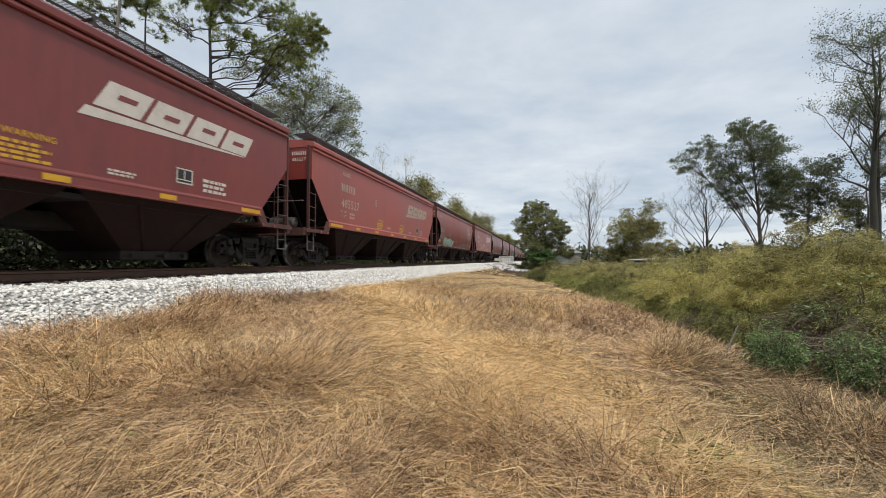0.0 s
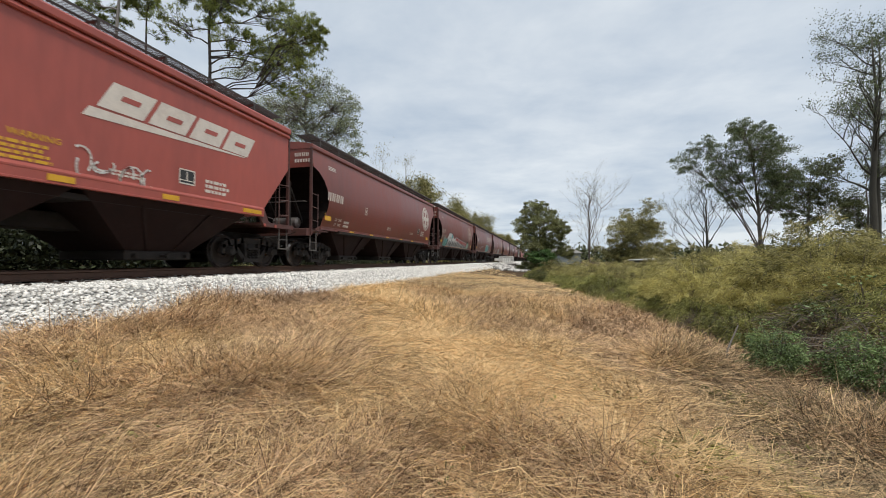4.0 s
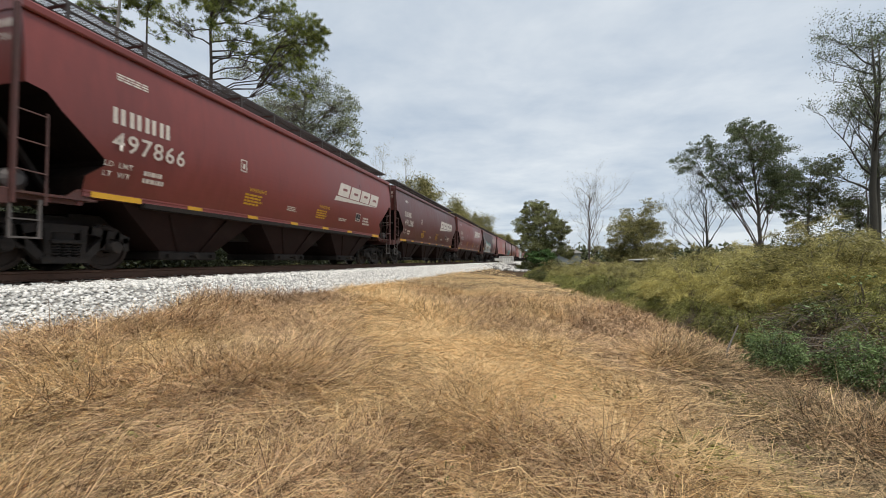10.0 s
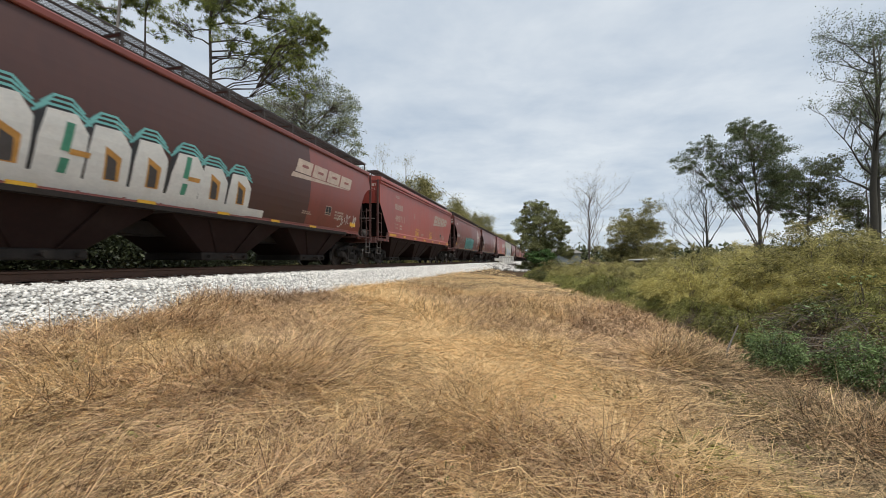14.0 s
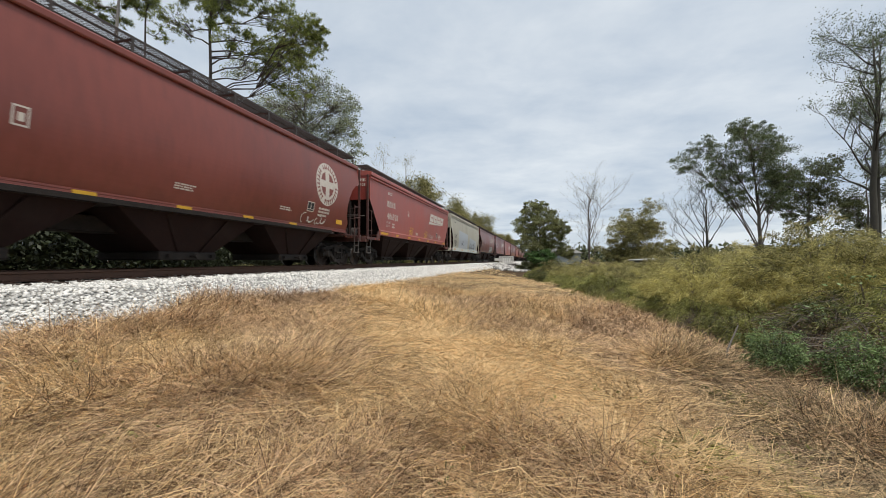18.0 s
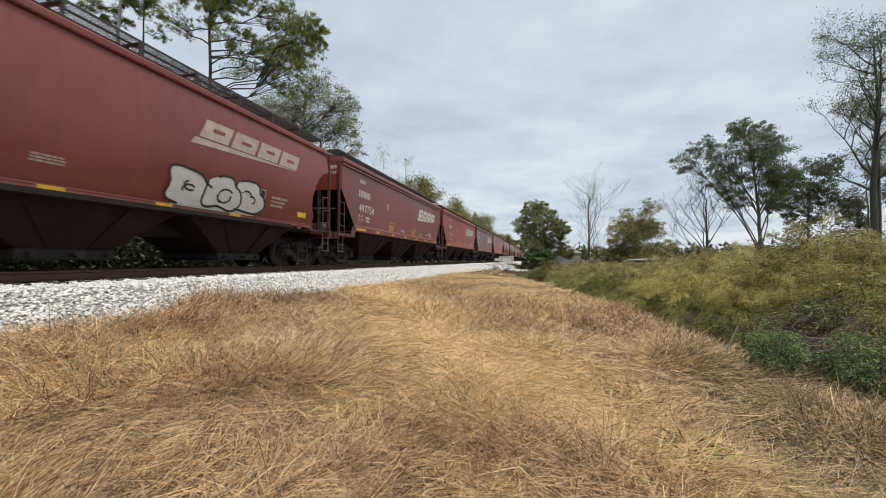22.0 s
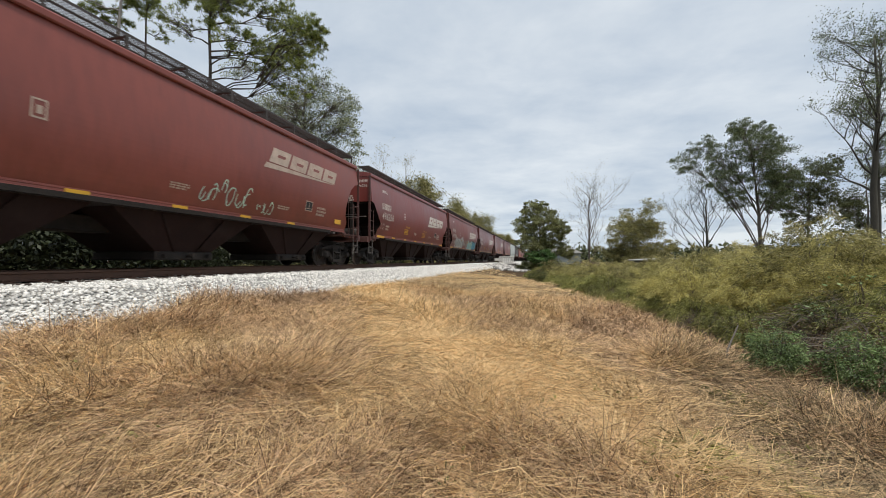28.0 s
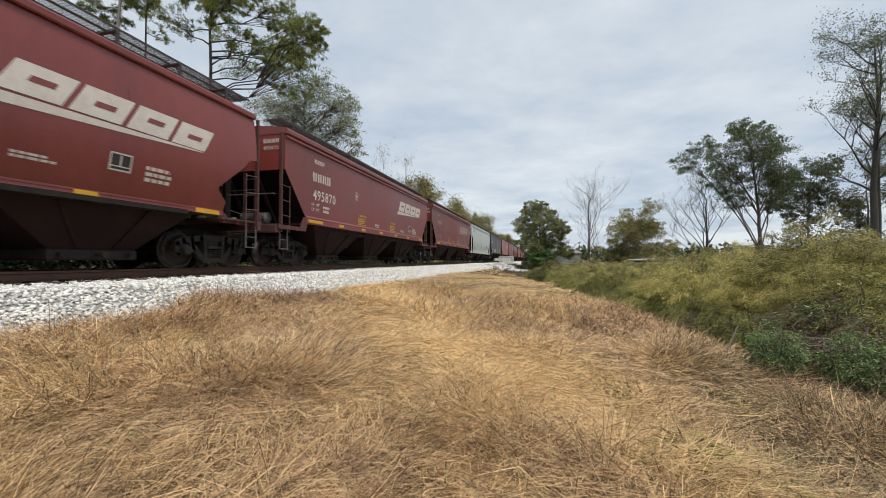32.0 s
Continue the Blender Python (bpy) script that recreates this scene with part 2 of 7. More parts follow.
LEAF = {
    # leaf colour taken down so that it holds the understory's shade
    "gloom": material("shade_dark_brush_leaves", (0.017, 0.026, 0.01), 0.6, spread=0.4, scale=0.5, fine=3, bump=0.0, second=(0.04, 0.05, 0.018), island=0.8, translucent=0.1),
    "plume": material("yellow_feathery_plumes", (0.34, 0.31, 0.13), 0.65, spread=0.35, scale=0.9, fine=4, bump=0.0, second=(0.57, 0.5, 0.26), random_ob=0.7, island=0.8, translucent=0.45),
    "pine": material("pine_needles", (0.06, 0.095, 0.024), 0.55, spread=0.45, scale=0.5, fine=3, bump=0.0, second=(0.27, 0.3, 0.065), island=0.9, translucent=0.3),
    "oak": material("grey_green_leaves", (0.115, 0.14, 0.075), 0.5, spread=0.4, scale=0.5, fine=3, bump=0.0, second=(0.32, 0.34, 0.2), island=0.9, translucent=0.45),
    "far": material("yellowing_woodland_leaves", (0.15, 0.155, 0.055), 0.6, spread=0.4, scale=0.25, fine=2, bump=0.0, second=(0.36, 0.32, 0.13), island=0.8, translucent=0.45),
    "big": material("deep_green_leaves", (0.062, 0.09, 0.04), 0.5, spread=0.4, scale=0.4, fine=3, bump=0.0, second=(0.15, 0.175, 0.075), island=0.9, translucent=0.45),
    "dusk": material("olive_evergreen_leaves", (0.11, 0.13, 0.05), 0.55, spread=0.4, scale=0.5, fine=3, bump=0.0, second=(0.28, 0.28, 0.12), island=0.9, translucent=0.45),
    "dark": material("dark_evergreen_leaves", (0.05, 0.065, 0.026), 0.55, spread=0.4, scale=0.5, fine=3, bump=0.0, second=(0.13, 0.14, 0.06), island=0.8, translucent=0.4),
    "ivy": material("fresh_green_vine_leaves", (0.055, 0.12, 0.036), 0.5, spread=0.35, scale=0.8, fine=4, bump=0.0, second=(0.13, 0.22, 0.07), island=0.8, translucent=0.45),
    "feather": material("yellow_green_feathery_foliage", (0.165, 0.152, 0.042), 0.65, spread=0.45, scale=0.9, fine=4, bump=0.0, second=(0.45, 0.4, 0.145), random_ob=0.7, island=0.8, translucent=0.45),
    "weed": material("dull_olive_foliage", (0.095, 0.108, 0.03), 0.65, spread=0.45, scale=0.9, fine=4, bump=0.0, second=(0.29, 0.285, 0.085), random_ob=0.7, island=0.8, translucent=0.35),
    "dry": material("dry_brown_leaves", (0.1, 0.066, 0.04), 0.7, spread=0.35, scale=0.8, fine=4, bump=0.0, second=(0.2, 0.14, 0.08), island=0.8, translucent=0.2),
    "shrub": material("blue_green_shrub_leaves", (0.06, 0.105, 0.032), 0.5, spread=0.4, scale=2, fine=6, bump=0.0, second=(0.23, 0.32, 0.12), island=0.8, translucent=0.25),
}
RIPRAP = material("pale_broken_rock", (0.26, 0.25, 0.235), 0.9, spread=0.3, scale=4, fine=30, bump=0.4, second=(0.52, 0.5, 0.47), island=1.6)
DARK_BARK = material("dark_ivy_covered_bark", (0.055, 0.05, 0.038), 0.9, spread=0.4, scale=3, fine=18, bump=0.6, stretch=(1, 1, 0.3))
BARK = material("grey_brown_bark", (0.14, 0.115, 0.095), 0.9, spread=0.35, scale=3, fine=18, bump=0.6, stretch=(1, 1, 0.3))
PINE_BARK = material("scaly_pine_bark", (0.1, 0.08, 0.068), 0.9, spread=0.4, scale=3, fine=14, bump=0.6, stretch=(1, 1, 0.35))
PALE_BARK = material("pale_grey_bark", (0.3, 0.27, 0.24), 0.85, spread=0.25, scale=3, fine=18, bump=0.4, stretch=(1, 1, 0.3))
WHITEWASH = material("weathered_white_paint", (0.72, 0.7, 0.66), 0.6, spread=0.1, scale=2, fine=20, bump=0.05, stains=0.3, grime=(0.45, 0.4, 0.34))
CONCRETE = material("stained_concrete", (0.36, 0.34, 0.31), 0.85, spread=0.2, scale=2, fine=25, bump=0.2, stains=0.4, grime=(0.17, 0.15, 0.13))
SHEETING = material("pale_metal_roof_sheet", (0.62, 0.61, 0.58), 0.45, 0.3, spread=0.12, scale=2, fine=20, bump=0.05, stains=0.3, grime=(0.35, 0.28, 0.22))
SIDING = material("faded_grey_siding", (0.34, 0.34, 0.33), 0.7, spread=0.15, scale=2, fine=20, bump=0.1, stains=0.3)

# ---- mesh helpers ----


def mesh_of(name, verts, faces, mats, slots=None, smooth=False):
    me = bpy.data.meshes.new(name)
    me.from_pydata(verts, [], faces)
    for m in mats if isinstance(mats, (list, tuple)) else [mats]:
        me.materials.append(m)
    if slots is not None:
        me.polygons.foreach_set("material_index", slots)
    if smooth:
        me.polygons.foreach_set("use_smooth", [True] * len(me.polygons))
    me.update()
    return me


def piece(name, me, parent=None, m=None, label=""):
    ob = new(name, me)
    ob.parent = parent
    if m is not None:
        ob.matrix_basis = m
    if label:
        ob["label"] = label
    return ob


class Shape:
    """Collects boxes, tubes and sheets into one mesh."""

    def __init__(self):
        self.v, self.f, self.s = [], [], []

    def add(self, verts, faces, slot=0):
        n = len(self.v)
        self.v += [tuple(p) for p in verts]
        self.f += [tuple(i + n for i in f) for f in faces]
        self.s += [slot] * len(faces)
        return self

    def box(self, lo, hi, slot=0, bevel=0.0):
        (a, b, c), (d, e, f) = lo, hi
        if not bevel:
            v = [(x, y, z) for x in (a, d) for y in (b, e) for z in (c, f)]
            return self.add(v, [(0, 1, 3, 2), (4, 6, 7, 5), (0, 4, 5, 1), (2, 3, 7, 6), (0, 2, 6, 4), (1, 5, 7, 3)], slot)
        t = min(bevel, (d - a) / 2.01, (e - b) / 2.01, (f - c) / 2.01)
        bm = bmesh.new()
        vs = [bm.verts.new(p) for p in [(x, y, z) for x in (a, d) for y in (b, e) for z in (c, f)]]
        for q in [(0, 1, 3, 2), (4, 6, 7, 5), (0, 4, 5, 1), (2, 3, 7, 6), (0, 2, 6, 4), (1, 5, 7, 3)]:
            bm.faces.new([vs[i] for i in q])
        bmesh.ops.bevel(bm, geom=bm.edges[:], offset=t, segments=1, affect="EDGES")
        bm.verts.index_update()
        self.add([v.co for v in bm.verts], [[v.index for v in q.verts] for q in bm.faces], slot)
        bm.free()
        return self

    def tube(self, points, radii, sides=8, slot=0, caps=True):
        pts = [Vector(p) for p in points]
        if not isinstance(radii, (list, tuple)):
            radii = [radii] * len(pts)
        v, f = [], []
        for i, p in enumerate(pts):
            d = (pts[min(i + 1, len(pts) - 1)] - pts[max(i - 1, 0)]).normalized()
            a = d.orthogonal().normalized() if i == 0 else (a - d * a.dot(d)).normalized()
            b = d.cross(a)
            for k in range(sides):
                w = 2 * math.pi * k / sides
                v.append(p + (a * math.cos(w) + b * math.sin(w)) * radii[i])
        for i in range(len(pts) - 1):
            for k in range(sides):
                q = i * sides + k
                r = i * sides + (k + 1) % sides
                f.append((q, r, r + sides, q + sides))
        if caps:
            f.append(tuple(range(sides))[::-1])
            f.append(tuple(range((len(pts) - 1) * sides, len(pts) * sides)))
        return self.add(v, f, slot)

    def prism(self, outline, lo, hi, axis=0, slot=0):
        """An outline of two coordinates drawn out along an axis."""
        n = len(outline)
        put = {0: lambda p, h: (h, p[0], p[1]), 1: lambda p, h: (p[0], h, p[1]), 2: lambda p, h: (p[0], p[1], h)}[axis]
        v = [put(p, lo) for p in outline] + [put(p, hi) for p in outline]
        f = [tuple(range(n))[::-1], tuple(range(n, 2 * n))] + [(i, (i + 1) % n, (i + 1) % n + n, i + n) for i in range(n)]
        return self.add(v, f, slot)

    def mesh(self, name, mats, smooth=False):
        return mesh_of(name, self.v, self.f, mats, self.s, smooth)


def disc(r, n=16):
    return [(r * math.cos(2 * math.pi * i / n), r * math.sin(2 * math.pi * i / n)) for i in range(n)]

# ---- the ground and the line ----
TRACK_X = -9.6
PROFILE_X = [-400, -60, -24, -16, -13.2, -12.6, -6.6, -6.0, -4.5, -2.5, -0.5, 1.2, 2.6, 3.6, 5.0, 7.5, 11, 20, 60, 400]
PROFILE_Z = [-1.5, -1.3, -1.2, -1.1, -0.95, -0.85, -0.86, -0.86, -0.96, -1.09, -1.2, -1.34, -1.52, -1.6, -1.4, -1.05, -0.8, -0.7, -1.0, -1.5]


def rolling(x, y):
    return 0.09 * math.sin(0.55 * x + 0.4 * y) + 0.07 * math.sin(1.1 * y - 0.7 * x + 1.3) + 0.05 * math.sin(0.31 * y + 2.0 * x)


def ground_z(x, y):
    """The lie of the land: a low bank beside the line, a ditch, and a creek under the bridge."""
    z = float(np.interp(x, PROFILE_X, PROFILE_Z))
    near = max(0.0, min(1.0, (x + 6.4) / 1.5)) if x > -9.6 else max(0.0, min(1.0, (-12.8 - x) / 2))
    z += rolling(x, y) * near * 0.8
    far = max(0.0, min(1.0, (y - 24) / 22))
    if x > -7:
        z -= 0.35 * far * max(0.0, min(1.0, (x + 7) / 3))
    creek = max(0.0, 1 - abs(y - 88) / 13)
    return z - 2.6 * min(1.0, creek * 1.6) * (1 if abs(x - TRACK_X) < 60 else 0)


def axis_steps(lo, hi, fine_lo, fine_hi, fine, grow=1.35):
    v = list(np.arange(fine_lo, fine_hi + 1e-6, fine))
    s, x = fine, fine_hi
    while x < hi:
        s *= grow
        x = min(hi, x + s)
        v.append(x)
    s, x = fine, fine_lo
    while x > lo:
        s *= grow
        x = max(lo, x - s)
        v.insert(0, x)
    return v


gx, gy = axis_steps(-2500, 2500, -16, 14, 0.35), axis_steps(-2500, 2500, -3, 40, 0.4, 1.12)
verts = [(x, y, ground_z(x, y) if abs(x) < 600 and abs(y) < 900 else -1.5) for y in gy for x in gx]
nx = len(gx)
faces = [(j * nx + i, j * nx + i + 1, (j + 1) * nx + i + 1, (j + 1) * nx + i) for j in range(len(gy) - 1) for i in range(nx - 1)]
ground = tagged(new("ground", mesh_of("ground", verts, faces, SOIL, smooth=True)), "dry thatch-covered earth with a low bank and a ditch", "ground", kind="structure")

# the ballast bed: a raised body with a crown and two shoulders, in two lengths with the bridge between them
BED_HALF, TOE_HALF, CROWN = 2.1, 3.05, -0.225


def bed_length(name, y0, y1):
    rows = []
    n = max(2, int((y1 - y0) / 3))
    for j in range(n + 1):
        y = y0 + (y1 - y0) * j / n
        rows.append([(TRACK_X - TOE_HALF, y, -0.98), (TRACK_X - BED_HALF, y, CROWN - 0.05), (TRACK_X - 0.5, y, CROWN), (TRACK_X + 0.5, y, CROWN), (TRACK_X + BED_HALF, y, CROWN - 0.05), (TRACK_X + TOE_HALF, y, -0.92)])
    v = [p for r in rows for p in r]
    f = [(j * 6 + i, j * 6 + i + 1, (j + 1) * 6 + i + 1, (j + 1) * 6 + i) for j in range(n) for i in range(5)]
    f += [(5, 4, 3, 2, 1, 0), tuple(n * 6 + i for i in range(6))]
    return tagged(new(name, mesh_of(name, v, f, BED)), "pale crushed-stone ballast bed under the railway line", "ballast", kind="structure")


BRIDGE_Y0, BRIDGE_Y1 = 76.0, 100.0
bed_near, bed_far = bed_length("ballast_bed", -60, BRIDGE_Y0), bed_length("ballast_bed", BRIDGE_Y1, 900)

# rails, each in one long run, with foot, web and head
RAIL_SECTION = [(-0.07, -0.175), (0.07, -0.175), (0.07, -0.163), (0.012, -0.145), (0.009, -0.05), (0.036, -0.038), (0.036, -0.006), (0.028, 0.0), (-0.028, 0.0), (-0.036, -0.006), (-0.036, -0.038), (-0.009, -0.05), (-0.012, -0.145), (-0.07, -0.163)]
track = tagged(new("railway_track"), "single railway track with rusty rails on dark timber ties", "railway track", kind="structure")
for side in (-1, 1):
    rail = Shape().prism([(TRACK_X + side * 0.7535 + px, pz) for px, pz in RAIL_SECTION], -60, 900, axis=1)
    me = rail.mesh("rail", [RAIL_SIDE, RAIL_TOP])
    for poly in me.polygons:
        if poly.normal.z > 0.6 and poly.center.z > -0.02:
            poly.material_index = 1
    piece("rail", me, track, label="rusty steel rail with a polished head")
tie = Shape().box((-1.3, -0.11, -0.18), (1.3, 0.11, 0.0), bevel=0.012).mesh("tie", TIE_WOOD)
plate = Shape().box((-0.19, -0.09, 0.0), (0.19, 0.09, 0.014), bevel=0.004)
for sx in (-0.12, 0.12):
    for sy in (-0.05, 0.05):
        plate.tube([(sx, sy, 0.0), (sx, sy, 0.045)], [0.011, 0.016], 6)
plate = plate.mesh("tie_plate", RAIL_SIDE)
rng = random.Random(5)
for i in range(190):
    y = -8 + i * 0.52
    if BRIDGE_Y0 - 0.5 < y:
        break
    t = piece("tie", tie, track, pose(TRACK_X + rng.uniform(-0.04, 0.04), y, -0.19, 0, 0, rng.uniform(-0.8, 0.8)))
    if y < 30:
        piece("tie_plate", plate, t, Matrix.Translation((0.7535, 0, 0.0)))

# crushed stone: single stones where the line passes nearest, one heap beyond
rng = random.Random(11)


def stone_mesh(seed):
    r = random.Random(seed)
    bm = bmesh.new()
    bmesh.ops.create_icosphere(bm, subdivisions=1, radius=1.0)
    for v in bm.verts:
        v.co *= r.uniform(0.72, 1.15)
    bm.transform(Matrix.Diagonal((1.0, r.uniform(0.65, 0.95), r.uniform(0.5, 0.8), 1)))
    me = bpy.data.meshes.new("stone")
    bm.to_mesh(me)
    bm.free()
    return me


STONES = [stone_mesh(s) for s in range(10)]
for me in STONES:
    me.materials.append(STONE_ONE)


def shoulder(u):
    """Across the near shoulder: u from 0 at the rail to 1 at the toe."""
    a, b, c = TRACK_X + 0.95, TRACK_X + BED_HALF, TRACK_X + TOE_HALF + 0.12
    if u < 0.45:
        k = u / 0.45
        return a + (b - a) * k, CROWN - 0.05 * k
    k = (u - 0.45) / 0.55
    return b + (c - b) * k, CROWN - 0.05 + (-0.98 - CROWN + 0.05) * k


def toe_edge(y):
    """The ragged lower edge of the stones."""
    return 0.93 + 0.05 * math.sin(1.3 * y) + 0.04 * math.sin(3.1 * y + 1) + 0.03 * math.sin(7.0 * y)


base = [np.array([v.co[:] for v in me.vertices]) for me in STONES]
tris = [np.array([p.vertices[:] for p in me.polygons]) for me in STONES]
all_v, all_f, count, singles = [], [], 0, 0
for zone, n, lo_y, hi_y, size in (("near", 17000, 2.0, 17.0, 0.037), ("mid", 13000, 17.0, 42.0, 0.05), ("far", 6000, 42.0, 76.0, 0.075), ("beyond", 2500, 100.0, 150.0, 0.11)):
    for _ in range(n):
        y = rng.uniform(lo_y, hi_y)
        u = rng.random()
        if u > toe_edge(y):
            continue
        x, z = shoulder(u)
        r = size * rng.uniform(0.65, 1.35)
        m = pose(x, y, z + r * rng.uniform(0.0, 0.45), rng.uniform(-28, 28), rng.uniform(-28, 28), rng.uniform(0, 360)) @ Matrix.Scale(r, 4)
        k = rng.randrange(10)
        if zone == "near" and 4.5 < y < 8.5 and singles < 300 and rng.random() < 0.12 and r > 0.036:
            piece("stone", STONES[k], bed_near, m)
            singles += 1
            continue
        a = np.array(m)
        all_v.append(base[k] @ a[:3, :3].T + a[:3, 3])
        all_f.append(tris[k] + count)
        count += len(base[k])
# the far shoulder and the space between the rails, seen under the wagons
for _ in range(5000):
    y = rng.uniform(2, 60)
    x = rng.choice((rng.uniform(TRACK_X - 0.66, TRACK_X + 0.66), rng.uniform(TRACK_X - 2.6, TRACK_X - 0.9)))
    r = 0.05 * rng.uniform(0.65, 1.35)
    m = pose(x, y, CROWN + 0.02 - (0.25 if x < TRACK_X - 2.2 else 0), rng.uniform(0, 360), rng.uniform(0, 360), 0) @ Matrix.Scale(r, 4)
    k = rng.randrange(10)
    a = np.array(m)
    all_v.append(base[k] @ a[:3, :3].T + a[:3, 3])
    all_f.append(tris[k] + count)
    count += len(base[k])


def big_mesh(name, v, f, mats, slots=None, smooth=False):
    """A mesh from arrays of vertices and of equal-sided faces."""
    v, f = np.asarray(v, np.float32), np.asarray(f, np.int32)
    me = bpy.data.meshes.new(name)
    me.vertices.add(len(v))
    me.vertices.foreach_set("co", v.ravel())
    k = f.shape[1]
    me.loops.add(f.size)
    me.loops.foreach_set("vertex_index", f.ravel())
    me.polygons.add(len(f))
    me.polygons.foreach_set("loop_start", np.arange(len(f), dtype=np.int32) * k)
    if slots is not None:
        me.polygons.foreach_set("material_index", np.asarray(slots, np.int32))
    if smooth:
        me.polygons.foreach_set("use_smooth", np.ones(len(f), bool))
    for m in mats if isinstance(mats, (list, tuple)) else [mats]:
        me.materials.append(m)
    me.update(calc_edges=True)
    return me


tagged(piece("loose_ballast", big_mesh("loose_ballast", np.concatenate(all_v), np.concatenate(all_f), STONE), bed_near), "pale grey-white crushed stones", kind="stuff")

# ---- the wagons ----
SIDE = 1.60          # half width of a wagon
LENGTH = {"T": 16.6, "A": 16.95, "C": 16.2, "W": 16.55}  # from roof end to roof end
SPEED = 14.03
EAVE = 4.30


class Kind:
    def __init__(self, name, cut, sill, low, bulge, roof_lip):
        self.name, self.cut, self.sill, self.low, self.bulge, self.roof_lip = name, cut, sill, low, bulge, roof_lip
        self.length = LENGTH[name]

    def inset(self, z):
        """How far the end of the side lies behind the end of the roof at this height."""
        zs, ins = [c[1] for c in self.cut][::-1], [c[0] for c in self.cut][::-1]
        return float(np.interp(z, zs, ins))

    def half(self, z):
        """Half the width at this height."""
        if not self.bulge:
            return SIDE
        return SIDE - self.bulge * (1.0 if z > 2.9 else 1.7) * ((z - 2.9) / 1.35) ** 2


KINDS = {
    "T": Kind("T", [(0.0, EAVE), (0.0, 3.12), (0.12, 2.98), (1.17, 1.72), (1.17, 1.5)], (1.48, 1.7), 1.5, 0.0, 0.09),
    "A": Kind("A", [(0.0, EAVE), (0.0, 3.6), (0.35, 3.48), (0.7, 3.24), (0.98, 2.86), (1.12, 2.45), (1.08, 2.1), (0.86, 1.8), (0.84, 1.42)], (1.38, 1.5), 1.42, 0.135, 0.06),
    "C": Kind("C", [(0.0, EAVE), (0.0, 3.06), (0.3, 3.0), (0.52, 2.76), (1.32, 2.1), (1.32, 2.0), (1.02, 1.75), (1.02, 1.42)], (1.38, 1.5), 1.42, 0.125, 0.06),
    "W": Kind("W", [(0.0, EAVE), (0.0, 3.2), (0.3, 2.95), (0.75, 2.4), (1.1, 1.8), (1.15, 1.3)], (1.12, 1.42), 1.3, 0.06, 0.16),
}


def body_mesh(k, paint):
    """The hopper body: a stack of rectangles from sill to eave, each ending where the end slopes let it."""
    zs = sorted({EAVE, k.low} | {c[1] for c in k.cut} | set(np.linspace(k.low, EAVE, 25 if k.bulge else 5).round(3)))
    ys = np.linspace(-1, 1, 9)
    v, f, s = [], [], []
    L = k.length / 2
    for z in zs:
        e, w = L - k.inset(z), k.half(z)
        for x in (w, -w):
            v += [(x, e * y, z) for y in ys]
    n = len(ys)
    for j in range(len(zs) - 1):
        a, b = j * 2 * n, (j + 1) * 2 * n
        for i in range(n - 1):
            f.append((a + i, a + i + 1, b + i + 1, b + i))
            f.append((a + n + i + 1, a + n + i, b + n + i, b + n + i + 1))
            s += [0, 0]
        f.append((a + n, a, b, b + n))
        f.append((a + n - 1, a + 2 * n - 1, b + 2 * n - 1, b + n - 1))
        # slot 2, below the end panel, has the recess's shade painted in
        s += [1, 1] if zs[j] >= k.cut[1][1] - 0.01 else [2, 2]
    f.append(tuple(range(n)) [::-1] + tuple(range(n, 2 * n)))
    s.append(0)
    return mesh_of("body", v, f, [paint, END_PAINT if k.name == "T" and paint is not PAINT["black"] else paint, SLOPE_SHADE], s)


def roof_mesh(k, paint):
    """A low arched roof that overhangs the side with a rolled lip, and cross seams."""
    L = k.length / 2
    w = k.half(EAVE)
    lip, out = (0.15, 0.075) if k.roof_lip < 0.09 else (0.17, 0.085)
    edge = [(w - 0.04, EAVE - 0.02), (w + out - 0.02, EAVE - 0.03), (w + out, EAVE), (w + out, EAVE + lip - 0.05), (w + out - 0.035, EAVE + lip - 0.01), (w - 0.02, EAVE + lip)]
    sec = [(-x, z) for x, z in edge] + [(x * w, EAVE + lip + 0.14 * (1 - abs(x) ** 2)) for x in np.linspace(-0.9, 0.9, 9)] + edge[::-1]
    sh = Shape().prism(sec, -L - 0.02, L + 0.02, axis=1)
    if k.roof_lip >= 0.09:
        # a second, lower moulding under the lip
        for sx in (-1, 1):
            low = [(sx * (w - 0.02), EAVE - 0.17), (sx * (w + 0.05), EAVE - 0.165), (sx * (w + 0.065), EAVE - 0.13), (sx * (w + 0.05), EAVE - 0.075), (sx * (w - 0.02), EAVE - 0.065)]
            sh.prism(low if sx < 0 else low[::-1], -L, L, axis=1)
    for y in np.arange(-L + 0.9, L, 1.35):
        for sx in (-1, 1):
            top = EAVE + lip
            sh.add([(sx * w * 0.96, y - 0.03, top + 0.005), (sx * w * 0.96, y + 0.03, top + 0.005), (sx * 0.45, y + 0.03, top + 0.12), (sx * 0.45, y - 0.03, top + 0.12), (sx * w * 0.96, y - 0.03, top + 0.05), (sx * w * 0.96, y + 0.03, top + 0.05), (sx * 0.45, y + 0.03, top + 0.165), (sx * 0.45, y - 0.03, top + 0.165)],
                   [(0, 1, 2, 3), (7, 6, 5, 4), (0, 4, 5, 1), (1, 5, 6, 2), (2, 6, 7, 3), (3, 7, 4, 0)], 1)
    return sh.mesh("roof", [paint, ROOF_METAL])


BOARD_Z = EAVE + 0.53


